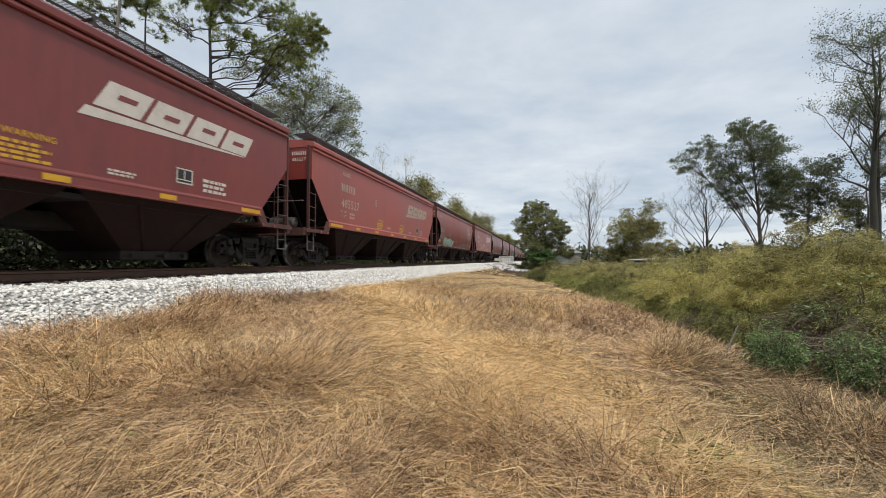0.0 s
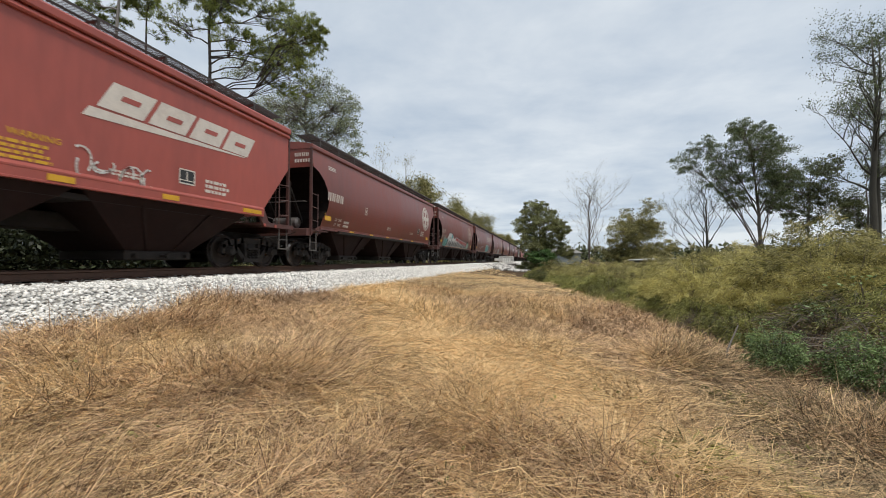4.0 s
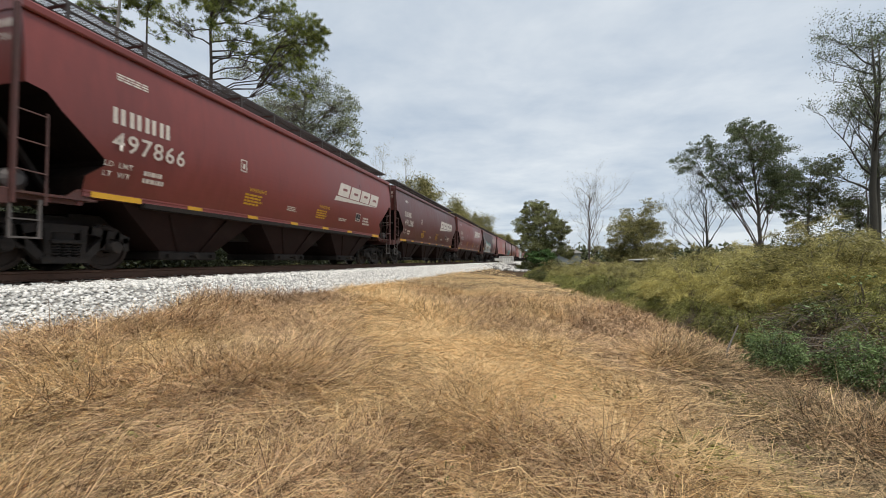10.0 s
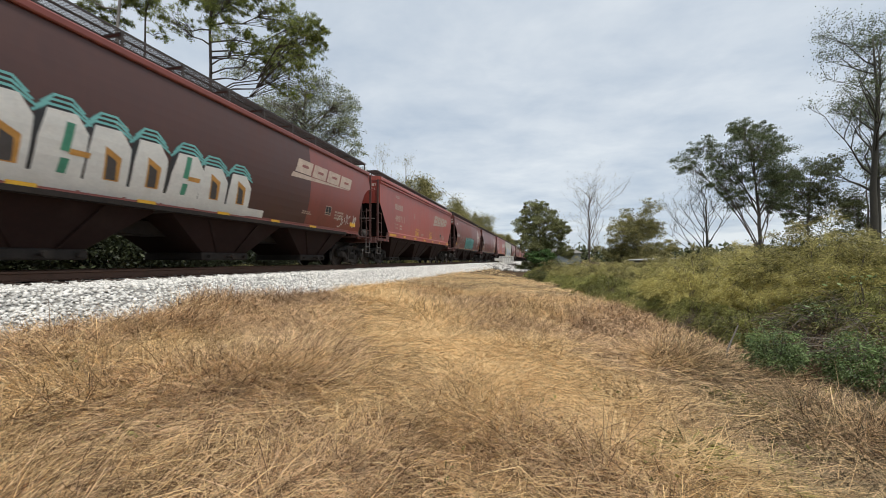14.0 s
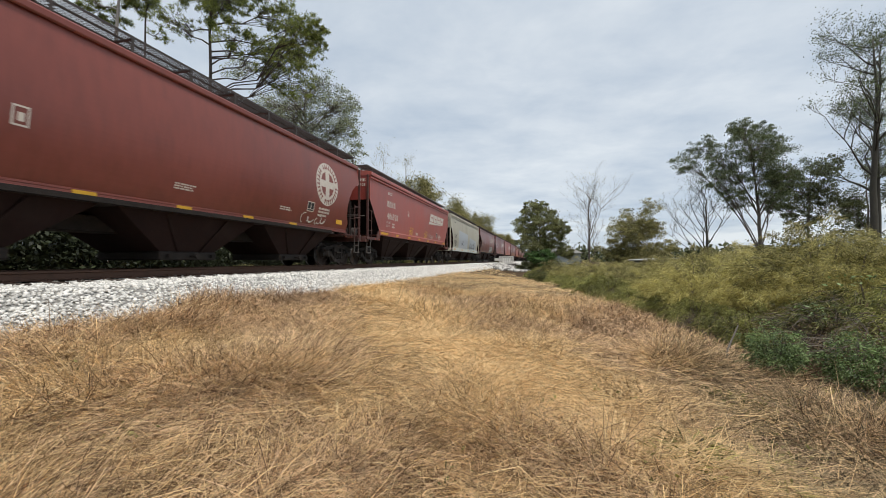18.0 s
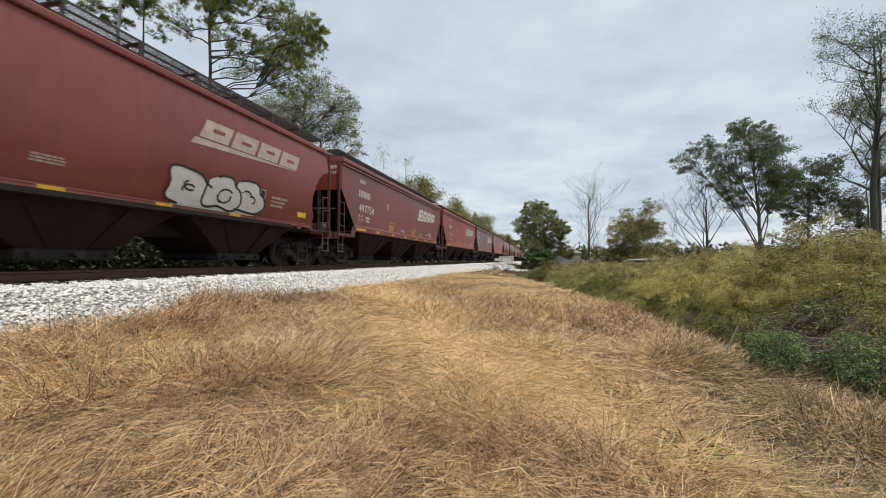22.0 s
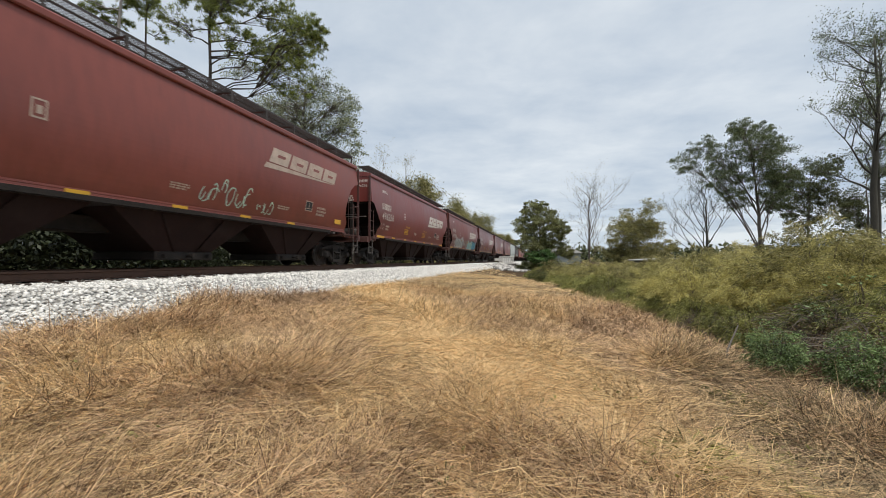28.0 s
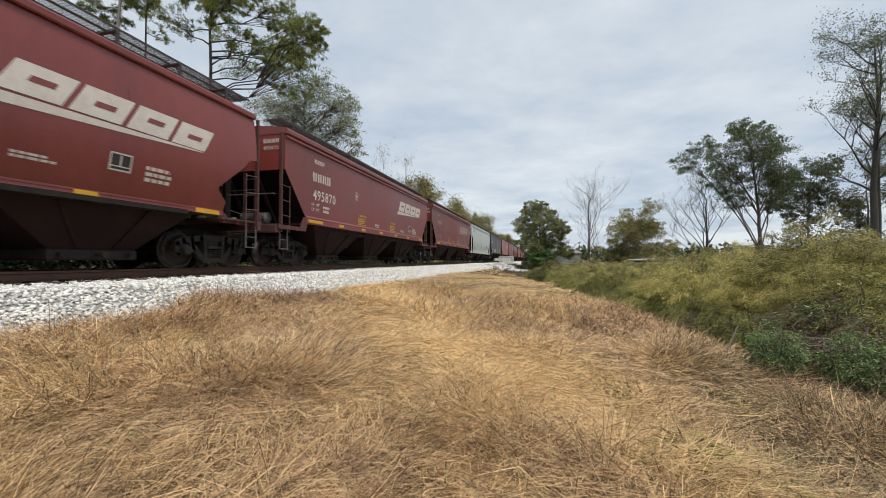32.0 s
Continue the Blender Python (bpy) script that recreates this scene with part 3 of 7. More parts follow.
def board_mesh(k, x0, x1):
    """A running board of open grating: thin edges and close thin cross bars, on cranked brackets."""
    L = k.length / 2 - 0.1
    z = BOARD_Z
    sh = Shape()
    for x in (x0, (x0 + x1) / 2, x1):
        sh.box((x - 0.006, -L, z - 0.05), (x + 0.006, L, z))
    for y in np.arange(-L, L, 0.07):
        sh.box((x0, y - 0.006, z - 0.03), (x1, y + 0.006, z - 0.004))
    out = 1 if x1 > 0 else -1
    far, near = (x0, x1) if out > 0 else (x1, x0)
    for y in np.arange(-L + 0.6, L, 1.45):
        sh.box((min(far, near) - 0.02, y - 0.04, z - 0.085), (max(far, near) + 0.02, y + 0.04, z - 0.052))
        sh.box((near - 0.02, y - 0.03, EAVE + 0.12), (near + 0.02, y + 0.03, z - 0.05))
        sh.box((far - 0.02, y - 0.03, EAVE + 0.18), (far + 0.02, y + 0.03, z - 0.05))
    return sh.mesh("running_board", GRATING)


def hatch_mesh(k):
    L = k.length / 2 - 0.9
    sh = Shape()
    n = 4
    for i in range(n):
        a, b = -L + 2 * L * i / n + 0.03, -L + 2 * L * (i + 1) / n - 0.03
        sh.prism([(-0.3, EAVE + 0.25), (-0.3, EAVE + 0.36), (-0.2, EAVE + 0.4), (0.2, EAVE + 0.4), (0.3, EAVE + 0.36), (0.3, EAVE + 0.25)], a, b, axis=1)
    return sh.mesh("hatch_cover", ROOF_METAL)


def sill_mesh(k, paint):
    L = k.length / 2 - k.inset(k.sill[1]) - 0.02
    lo, hi = k.sill
    x = k.half(k.low)
    e = k.length / 2 + 0.3
    sec = [(x - 0.1, lo), (x + 0.035, lo), (x + 0.035, lo + 0.03), (x + 0.03, lo + 0.04), (x + 0.03, hi - 0.04), (x + 0.035, hi - 0.03), (x + 0.035, hi), (x - 0.01, hi + 0.07)]
    sh = Shape().prism(sec, -L, L, axis=1)
    # deeper gussets that carry the sill down to the end platforms
    for sgn in (-1, 1):
        out = [(sgn * (L - 0.15), hi - 0.02), (sgn * (L - 0.15), lo - 0.02), (sgn * (L + 0.05), 1.2), (sgn * e, 1.2), (sgn * e, 1.33), (sgn * (L + 0.25), 1.33), (sgn * (L + 0.04), hi)]
        if sgn < 0:
            out = out[::-1]
        sh.prism(out, x - 0.06, x + 0.01, axis=0, slot=1)
        for yy in (L + 0.05, L + 0.55):
            sh.tube([(x + 0.01, sgn * yy, 1.24), (x + 0.035, sgn * yy, 1.24)], 0.05, 8)
    return sh.mesh("side_sill", [paint, FRAMING])


def hopper_mesh(k, length):
    """One discharge hopper: sloping sheets from the sill down to a narrow outlet."""
    t, b, z0, z1 = length / 2, 0.8, 0.3, k.low + 0.02
    w, o = k.half(k.low) - 0.05, 0.9
    v = [(-w, -t, z1), (w, -t, z1), (w, t, z1), (-w, t, z1), (-w * 0.94, -t * 0.9, z1 - 0.2), (w * 0.94, -t * 0.9, z1 - 0.2), (w * 0.94, t * 0.9, z1 - 0.2), (-w * 0.94, t * 0.9, z1 - 0.2),
         (-o, -b, z0 + 0.1), (o, -b, z0 + 0.1), (o, b, z0 + 0.1), (-o, b, z0 + 0.1)]
    f = [(0, 1, 5, 4), (1, 2, 6, 5), (2, 3, 7, 6), (3, 0, 4, 7), (4, 5, 9, 8), (5, 6, 10, 9), (6, 7, 11, 10), (7, 4, 8, 11), (8, 9, 10, 11), (3, 2, 1, 0)]
    sh = Shape().add(v, f)
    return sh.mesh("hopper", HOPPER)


def rib_mesh(k, length):
    """One stiffening angle down a hopper's side sheet."""
    t, b, z0, z1 = length / 2, 0.8, 0.3, k.low + 0.02
    w, o = (k.half(k.low) - 0.05) * 0.94, 0.9
    p = [(w, t * 0.42, z1 - 0.2), (o, b * 0.42, z0 + 0.1)]
    v = []
    for x, y, z in p:
        v += [(x, y - 0.03, z), (x, y + 0.03, z), (x + 0.05, y + 0.03, z + 0.02), (x + 0.05, y - 0.03, z + 0.02)]
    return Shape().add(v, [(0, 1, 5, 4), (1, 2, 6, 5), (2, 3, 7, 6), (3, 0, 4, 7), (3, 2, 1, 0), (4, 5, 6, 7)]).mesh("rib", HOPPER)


def gate_mesh():
    sh = Shape().box((-0.95, -0.85, 0.2), (0.95, 0.85, 0.41), bevel=0.03).box((-1.05, -0.7, 0.26), (1.05, -0.6, 0.34)).box((-1.05, 0.6, 0.26), (1.05, 0.7, 0.34))
    sh.tube([(-1.15, 0, 0.3), (1.15, 0, 0.3)], 0.03, 8).tube([(1.12, 0, 0.3), (1.2, 0, 0.3)], 0.07, 8)
    return sh.mesh("outlet_gate", IRON)


def ladder_mesh(top=2.65, w=0.46):
    """One stile, with rungs that reach to the corner post; stands in the plane x = 0, the post at y = 0."""
    sh = Shape().box((-0.012, -w - 0.012, 1.1), (0.012, -w + 0.018, top), bevel=0.004)
    z = 1.62
    while z < top:
        sh.tube([(0.0, 0.02, z + 0.03), (0.035, -0.03, z + 0.03), (0.035, -w + 0.03, z), (0.0, -w, z)], 0.013, 6)
        z += 0.48
    return sh.mesh("ladder", LADDER)


def stirrup_mesh():
    sh = Shape()
    for y in (-0.2, 0.2):
        sh.box((-0.012, y - 0.022, 0.55), (0.012, y + 0.022, 1.2))
    sh.box((-0.03, -0.22, 0.55), (0.03, 0.22, 0.58)).box((-0.03, -0.22, 0.85), (0.03, 0.22, 0.87))
    return sh.mesh("stirrup_step", STEEL)


def platform_mesh(k, paint):
    """The end sill and its deck; built for the end at +y, y = 0 at the roof end."""
    sh = Shape().box((-1.52, 0.12, 1.08), (1.52, 0.34, 1.34), 0, bevel=0.015)
    sh.prism([(-1.2, 1.28), (0.125, 1.28), (0.125, 1.32), (-1.2, 1.32)], -1.5, 1.5, axis=0)
    return sh.mesh("end_platform", paint)


DRAFT = Shape().box((-0.33, -2.6, 0.78), (0.33, 0.36, 1.07), bevel=0.02).mesh("draft_sill", IRON)
STRUT = Shape().box((-0.06, -0.08, 1.32), (0.06, 0.06, 3.1), bevel=0.01).mesh("strut", IRON)
BRACE = Shape().add([(-0.05, -0.1, 2.9), (0.05, -0.1, 2.9), (0.05, -1.1, 1.4), (-0.05, -1.1, 1.4), (-0.05, -0.02, 2.9), (0.05, -0.02, 2.9), (0.05, -1.0, 1.4), (-0.05, -1.0, 1.4)], [(0, 1, 2, 3), (7, 6, 5, 4), (0, 4, 5, 1), (1, 5, 6, 2), (2, 6, 7, 3), (3, 7, 4, 0)]).mesh("brace", IRON)
GRAB = Shape().tube([(-1.45, 0.26, 2.3), (-1.4, 0.32, 2.3), (1.4, 0.32, 2.3), (1.45, 0.26, 2.3)], 0.016, 6).mesh("grab_rail", STEEL)


def post_mesh(paint, z1=EAVE):
    return Shape().box((-0.045, -0.02, 1.1), (0.015, 0.035, z1), bevel=0.006).box((-0.08, -0.02, 1.1), (-0.045, 0.0, z1)).mesh("corner_post", paint)


def coupler_mesh():
    sh = Shape().box((-0.07, -0.1, 0.78), (0.07, 0.55, 0.98), bevel=0.02).box((-0.2, 0.28, 0.74), (0.02, 0.58, 1.02), bevel=0.04).box((0.02, 0.48, 0.76), (0.17, 0.64, 1.0), bevel=0.05)
    sh.tube([(0.14, 0.56, 0.7), (0.14, 0.56, 1.05)], 0.035, 8)
    sh.tube([(0.32, 0.1, 0.85), (0.4, 0.35, 0.55), (0.36, 0.6, 0.4), (0.2, 0.74, 0.5)], 0.028, 6)
    sh.tube([(-1.2, 0.3, 1.2), (-0.4, 0.38, 0.9), (-0.15, 0.4, 1.0)], 0.016, 6)
    return sh.mesh("coupler", IRON)


def tank_mesh():
    sh = Shape()
    for x0, x1, r, y, z in ((-0.7, 0.35, 0.2, -0.45, 1.62), (0.5, 1.0, 0.13, -0.4, 1.55)):
        sh.tube([(x0, y, z), (x0 + 0.06, y, z), (x1 - 0.06, y, z), (x1, y, z)], [r * 0.55, r, r, r * 0.55], 14)
        for x in (x0 + 0.2, x1 - 0.2):
            sh.box((x - 0.03, y - r - 0.02, 1.3), (x + 0.03, y + r + 0.02, z), bevel=0.01)
    sh.tube([(1.0, -0.4, 1.55), (1.3, -0.2, 1.5), (1.4, 0.1, 1.2)], 0.02, 6).tube([(0.1, -0.3, 1.7), (0.6, 0.0, 1.9), (1.4, 0.15, 1.75)], 0.015, 6)
    return sh.mesh("air_reservoir", STEEL)


def brake_wheel_mesh():
    sh = Shape()
    ring = [(0.28 * math.cos(a), 0.0, 0.28 * math.sin(a)) for a in np.linspace(0, 2 * math.pi, 17)]
    sh.tube(ring, 0.018, 6, caps=False)
    for a in range(5):
        w = a * 2 * math.pi / 5
        sh.tube([(0, 0.03, 0), (0.28 * math.cos(w), 0, 0.28 * math.sin(w))], 0.013, 6)
    sh.box((-0.09, -0.22, -0.12), (0.09, 0.0, 0.14), bevel=0.02)
    return sh.mesh("brake_wheel", STEEL)


def lathe(profile, n, axis_x=0.0):
    """Turns a profile of (x, radius) about the x axis."""
    v, f = [], []
    for x, r in profile:
        v += [(axis_x + x, r * math.cos(2 * math.pi * i / n), r * math.sin(2 * math.pi * i / n)) for i in range(n)]
    for j in range(len(profile) - 1):
        f += [(j * n + i, (j + 1) * n + i, (j + 1) * n + (i + 1) % n, j * n + (i + 1) % n) for i in range(n)]
    f += [tuple(range(n)), tuple(range((len(profile) - 1) * n, len(profile) * n))[::-1]]
    return v, f


def wheelset_mesh():
    sh = Shape()
    for s in (-1, 1):
        prof = [(0.71, 0.49), (0.735, 0.49), (0.745, 0.465), (0.84, 0.455), (0.85, 0.43), (0.85, 0.38), (0.815, 0.36), (0.79, 0.2), (0.83, 0.15), (0.85, 0.12), (0.7, 0.12), (0.72, 0.2), (0.735, 0.36), (0.71, 0.4)]
        v, f = lathe([(x * s, r) for x, r in prof], 28)
        n = 28
        slots = []
        for j in range(len(prof) - 1):
            slots += [1 if j == 2 else 0] * n
        slots += [0, 0]
        k = len(sh.v)
        sh.v += v
        sh.f += [tuple(i + k for i in face) for face in f]
        sh.s += slots
        sh.tube([(s * 0.86, 0, 0), (s * 1.1, 0, 0)], 0.085, 12)
        for a in range(3):     # end-cap bolts
            w = a * 2.094
            sh.box((s * 1.1 - 0.02, 0.045 * math.cos(w) - 0.015, 0.045 * math.sin(w) - 0.015), (s * 1.1 + 0.02, 0.045 * math.cos(w) + 0.015, 0.045 * math.sin(w) + 0.015), 1)
    sh.tube([(-0.8, 0, 0), (0.8, 0, 0)], 0.08, 12)
    return sh.mesh("wheelset", [WHEEL, TREAD])


def side_frame_mesh():
    """A cast bogie side frame: pedestals over the bearings, a dropped middle and two windows."""
    top = [(-1.16, 0.5), (-1.14, 0.62), (-0.95, 0.7), (-0.7, 0.72), (-0.42, 0.78), (0.42, 0.78), (0.7, 0.72), (0.95, 0.7), (1.14, 0.62), (1.16, 0.5)]
    sh = Shape()

    def bar(pts, r, x0=-0.07, x1=0.07):
        for (y0, z0), (y1, z1) in zip(pts, pts[1:]):
            d = Vector((y1 - y0, z1 - z0)).normalized() if (y1, z1) != (y0, z0) else Vector((1, 0))
            n = Vector((-d.y, d.x)) * r
            e = d * r * 0.6
            out = [(y0 - n.x - e.x, z0 - n.y - e.y), (y1 - n.x + e.x, z1 - n.y + e.y), (y1 + n.x + e.x, z1 + n.y + e.y), (y0 + n.x - e.x, z0 + n.y - e.y)]
            sh.prism(out, x0, x1, axis=0)
    bar(top[1:-1], 0.075)
    for s in (-1, 1):
        bar([(s * 1.12, 0.62), (s * 1.14, 0.42)], 0.055)
        bar([(s * 0.68, 0.66), (s * 0.66, 0.44)], 0.055)
        bar([(s * 0.72, 0.62), (s * 0.34, 0.22)], 0.07)
        bar([(s * 0.3, 0.74), (s * 0.28, 0.24)], 0.05, -0.09, 0.09)
        sh.box((-0.1, s * 0.89 - 0.14, 0.38), (0.08, s * 0.89 + 0.14, 0.6), bevel=0.04)
        sh.tube([(0.06, s * 0.89, 0.457), (0.16, s * 0.89, 0.457)], [0.14, 0.11], 14)
    bar([(-0.36, 0.2), (0.36, 0.2)], 0.06, -0.11, 0.11)
    return sh.mesh("side_frame", IRON)


def spring_mesh():
    sh = Shape()
    for y in (-0.17, 0.0, 0.17):
        for x in (-0.06, 0.06):
            pts = [(x + 0.06 * math.cos(a), y + 0.07 * math.sin(a), 0.26 + 0.25 * a / 31.4) for a in np.linspace(0, 31.4, 41)]
            sh.tube(pts, 0.017, 5)
    sh.box((-0.16, -0.27, 0.5), (0.16, 0.27, 0.57), bevel=0.015)
    return sh.mesh("spring_group", IRON)


def bolster_mesh():
    return Shape().box((-1.05, -0.2, 0.5), (1.05, 0.2, 0.74), bevel=0.04).tube([(0, 0, 0.7), (0, 0, 0.86)], 0.2, 12).box((-0.8, -0.86, 0.42), (0.8, -0.78, 0.56), bevel=0.02).box((-0.8, 0.78, 0.42), (0.8, 0.86, 0.56), bevel=0.02).mesh("bolster", IRON)


GATE, WHEELSET, FRAME, SPRING, BOLSTER, COUPLER, TANK, BRAKE, STIRRUP = gate_mesh(), wheelset_mesh(), side_frame_mesh(), spring_mesh(), bolster_mesh(), coupler_mesh(), tank_mesh(), brake_wheel_mesh(), stirrup_mesh()
LADDERS = {1: ladder_mesh(), -1: ladder_mesh(3.02, -0.46)}
KIT = {}


def kit(kind, paint):
    """The meshes of one kind of wagon in one colour, made once."""
    if (kind, paint) not in KIT:
        k, p = KINDS[kind], PAINT[paint]
        # darker maroon than the body: on the end platforms it replaces their shading
        trim = p if paint in ("cream", "white") else FRAMING
        KIT[kind, paint] = dict(body=body_mesh(k, p), roof=roof_mesh(k, p), sill=sill_mesh(k, PAINT["white"] if paint == "cream" else p), platform=platform_mesh(k, trim), post=post_mesh(trim))
    if kind not in KIT:
        k = KINDS[kind]
        bay = (k.length - 2 * 1.75) / 3
        KIT[kind] = dict(board=board_mesh(k, 0.82, 1.4), board_far=board_mesh(k, -1.4, -0.82), hatch=hatch_mesh(k), centre=Shape().box((-0.33, -k.length / 2 + 1.5, 0.8), (0.33, k.length / 2 - 1.5, 1.15), bevel=0.02).box((-1.45, -k.length / 2 + 2.2, 1.3), (1.45, k.length / 2 - 2.2, 1.4)).mesh("centre_sill", IRON), hopper=hopper_mesh(k, bay * 0.98), rib=rib_mesh(k, bay * 0.98), bay=bay)
    return {**KIT[kind], **KIT[kind, paint]}


# ---- markings, laid on the near side of a wagon ----


def on_side(k, polys, lift=0.006):
    """Flat convex outlines of (y, z), cut into strips that follow the side's curve, as vertices and faces."""
    v, f, known = [], [], {}
    for poly in polys:
        zs = [p[1] for p in poly]
        lo, hi = min(zs), max(zs)
        n = max(1, int((hi - lo) / 0.22)) if k.bulge else 1
        for i in range(n):
            a, b = lo + (hi - lo) * i / n, lo + (hi - lo) * (i + 1) / n
            part = poly
            for level, keep_above in ((a, True), (b, False)):
                out = []
                for q, r in zip(part, part[1:] + part[:1]):
                    inq = q[1] >= level - 1e-9 if keep_above else q[1] <= level + 1e-9
                    inr = r[1] >= level - 1e-9 if keep_above else r[1] <= level + 1e-9
                    if inq:
                        out.append(q)
                    if inq != inr and abs(r[1] - q[1]) > 1e-9:
                        t = (level - q[1]) / (r[1] - q[1])
                        out.append((q[0] + (r[0] - q[0]) * t, level))
                part = out
            if len(part) > 2:
                face = []
                for y, z in part:
                    key = (round(y, 3), round(z, 3))
                    if key not in known:
                        known[key] = len(v)
                        v.append((k.half(z) + lift, y, z))
                    if known[key] not in face:
                        face.append(known[key])
                if len(face) > 2:
                    f.append(tuple(face))
    return v, f


def decal(car, k, name, polys, mat, lift=0.006, label=""):
    v, f = on_side(k, polys, lift)
    if f:
        ob = piece(name, mesh_of(name, v, f, mat), car, None, label)
        if name in MINUTE:
            tagged(ob, label or MINUTE[name], kind="stuff")


# marks too small to tell apart one by one
MINUTE = {"emblem_slot": "narrow slots in the cream blocks", "stencil": "small stencilled lettering in rows", "warning_panel": "rows of small yellow warning lettering", "caution_panel": "rows of small dark caution lettering", "load_figure": "rows of small painted load figures", "emblem_ring": "ring of small dark marks", "graffiti_detail": "short sprayed strokes", "graffiti_scrawl": "thin sprayed strokes of a scrawl"}


def rect(y, z, w, h, lean=0.0):
    return [(y, z), (y + w, z), (y + w + lean * h, z + h), (y + lean * h, z + h)]


def bars(y, z, w, h, rows, seed, fill=0.62):
    """Rows of short bars in place of lettering too small to read."""
    r = random.Random(seed)
    out = []
    for i in range(rows):
        zz = z + h * (rows - 1 - i) / rows
        x = y
        end = y + w * r.uniform(0.7, 1.0)
        while x < end:
            ww = min(r.uniform(0.08, 0.25) * w, end - x)
            out.append(rect(x, zz, ww, h / rows * fill))
            x += ww + 0.035 * w
    return out


TEXTS = {}


def text_mesh(text, size, mat):
    """Lettering in the built-in font, lying in the y-z plane with its lower corner at the origin."""
    key = (text, size, mat.name)
    if key not in TEXTS:
        curve = bpy.data.curves.new("lettering", "FONT")
        curve.body, curve.size, curve.offset, curve.resolution_u = text, size, size * 0.012, 2
        curve.space_character = 1.12 if text.isdigit() else 1.05
        ob = bpy.data.objects.new("lettering", curve)
        me = bpy.data.meshes.new_from_object(ob)
        bpy.data.objects.remove(ob)
        me.transform(Matrix(((0, 0, 1, 0), (1, 0, 0, 0), (0, 1, 0, 0), (0, 0, 0, 1))))
        me.materials.clear()
        me.materials.append(mat)
        TEXTS[key] = me
    return TEXTS[key]


def lettering(car, k, name, text, y, z, size, mat, x=None):
    h = k.half(z + size * 0.4)
    tilt = math.degrees(math.atan2(k.half(z + size * 0.8) - k.half(z), size * 0.8)) if k.bulge else 0
    return piece(name, text_mesh(text, size, mat), car, pose((h if x is None else x) + 0.009, y, z, 0, tilt, 0))


def swoosh(car, k, y, z, w, h, mat, paint):
    """The railway's emblem as plain slanted blocks, each with one slot, over a tapering stroke."""
    polys = []
    step = (w - 0.3) / 4
    z0, zh, l = z + 0.3 * h, 0.68 * h, 0.55
    for i in range(4):
        a, b = y + 0.2 + i * step, step * 0.9
        lo, hi = (0.45, 0.55) if i % 2 else (0.52, 0.62)
        decal(car, k, "emblem_block", [rect(a, z0, b, zh, l)], mat, 0.007, "plain slanted cream block")
        polys += [rect(a + b * 0.3 + l * zh * lo, z0 + zh * (lo - 0.08), b * 0.42, zh * 0.2, l)]
    decal(car, k, "emblem_slot", polys, paint, 0.011, "narrow slots in the cream blocks")
    decal(car, k, "emblem_stroke", [[(y - 0.05, z), (y + w * 0.93, z + 0.25 * h), (y + w * 0.95, z + 0.28 * h), (y + 0.08, z + 0.24 * h)]], mat, 0.007, "tapering cream stroke")


def roundel(car, k, y, z, r, mat, dark):
    """The round emblem: a pale disc, a ring of small dark bars and a pale cross."""
    n = 32
    fan = [[(y + r * math.cos(2 * math.pi * i / n), z + r * math.sin(2 * math.pi * i / n)), (y + r * math.cos(2 * math.pi * (i + 1) / n), z + r * math.sin(2 * math.pi * (i + 1) / n)), (y, z)] for i in range(n)]
    decal(car, k, "emblem", fan, mat, 0.006, "faded cream round emblem with a cross")
    marks = []
    for i in range(30):
        if i % 10 == 9:
            continue
        a = 2 * math.pi * i / 30 + 0.3
        for r0, r1, wdt in ((0.72, 0.94, 0.028), (0.72, 0.8, 0.06)):
            c, s = math.cos(a), math.sin(a)
            ya, za, yb, zb = y + r * r0 * c, z + r * r0 * s, y + r * r1 * c, z + r * r1 * s
            marks.append([(ya + s * wdt * r, za - c * wdt * r), (yb + s * wdt * r, zb - c * wdt * r), (yb - s * wdt * r, zb + c * wdt * r), (ya - s * wdt * r, za + c * wdt * r)])
    for qx in (-1, 1):
        for qz in (-1, 1):
            q = [(y + qx * r * 0.17, z + qz * r * 0.16), (y + qx * r * 0.56, z + qz * r * 0.16), (y + qx * r * 0.44, z + qz * r * 0.42), (y + qx * r * 0.17, z + qz * r * 0.58)]
            marks.append(q if qx * qz > 0 else q[::-1])
    decal(car, k, "emblem_ring", marks, dark, 0.010)


def lobed(cy, cz, ry, rz, r, n=30, square=0.75):
    """A rounded outline with a few soft lobes."""
    p1, p2, p3 = r.uniform(0, 6.28), r.uniform(0, 6.28), r.uniform(0, 6.28)
    out = []
    for i in range(n):
        a = 2 * math.pi * i / n
        c, s = math.cos(a), math.sin(a)
        k = 1 + 0.1 * math.sin(2 * a + p1) + 0.13 * math.sin(3 * a + p2) + 0.06 * math.sin(5 * a + p3)
        out.append((cy + ry * math.copysign(abs(c) ** square, c) * k, cz + rz * math.copysign(abs(s) ** square, s) * k))
    return out


def fan(outline):
    n = len(outline)
    mid = (sum(p[0] for p in outline) / n, sum(p[1] for p in outline) / n)
    return [[outline[i], outline[(i + 1) % n], mid] for i in range(n)]


def stroke(points, thick):
    """A line of some thickness through the points, as short flat quads with lapped ends."""
    out = []
    pts = [Vector(p) for p in points]
    for p, q in zip(pts, pts[1:]):
        d = q - p
        if d.length > 1e-4:
            n, e = Vector((-d.y, d.x)).normalized() * thick / 2, d.normalized() * thick * 0.3
            out.append([tuple(p - n - e), tuple(q - n + e), tuple(q + n + e), tuple(p + n - e)])
    return out


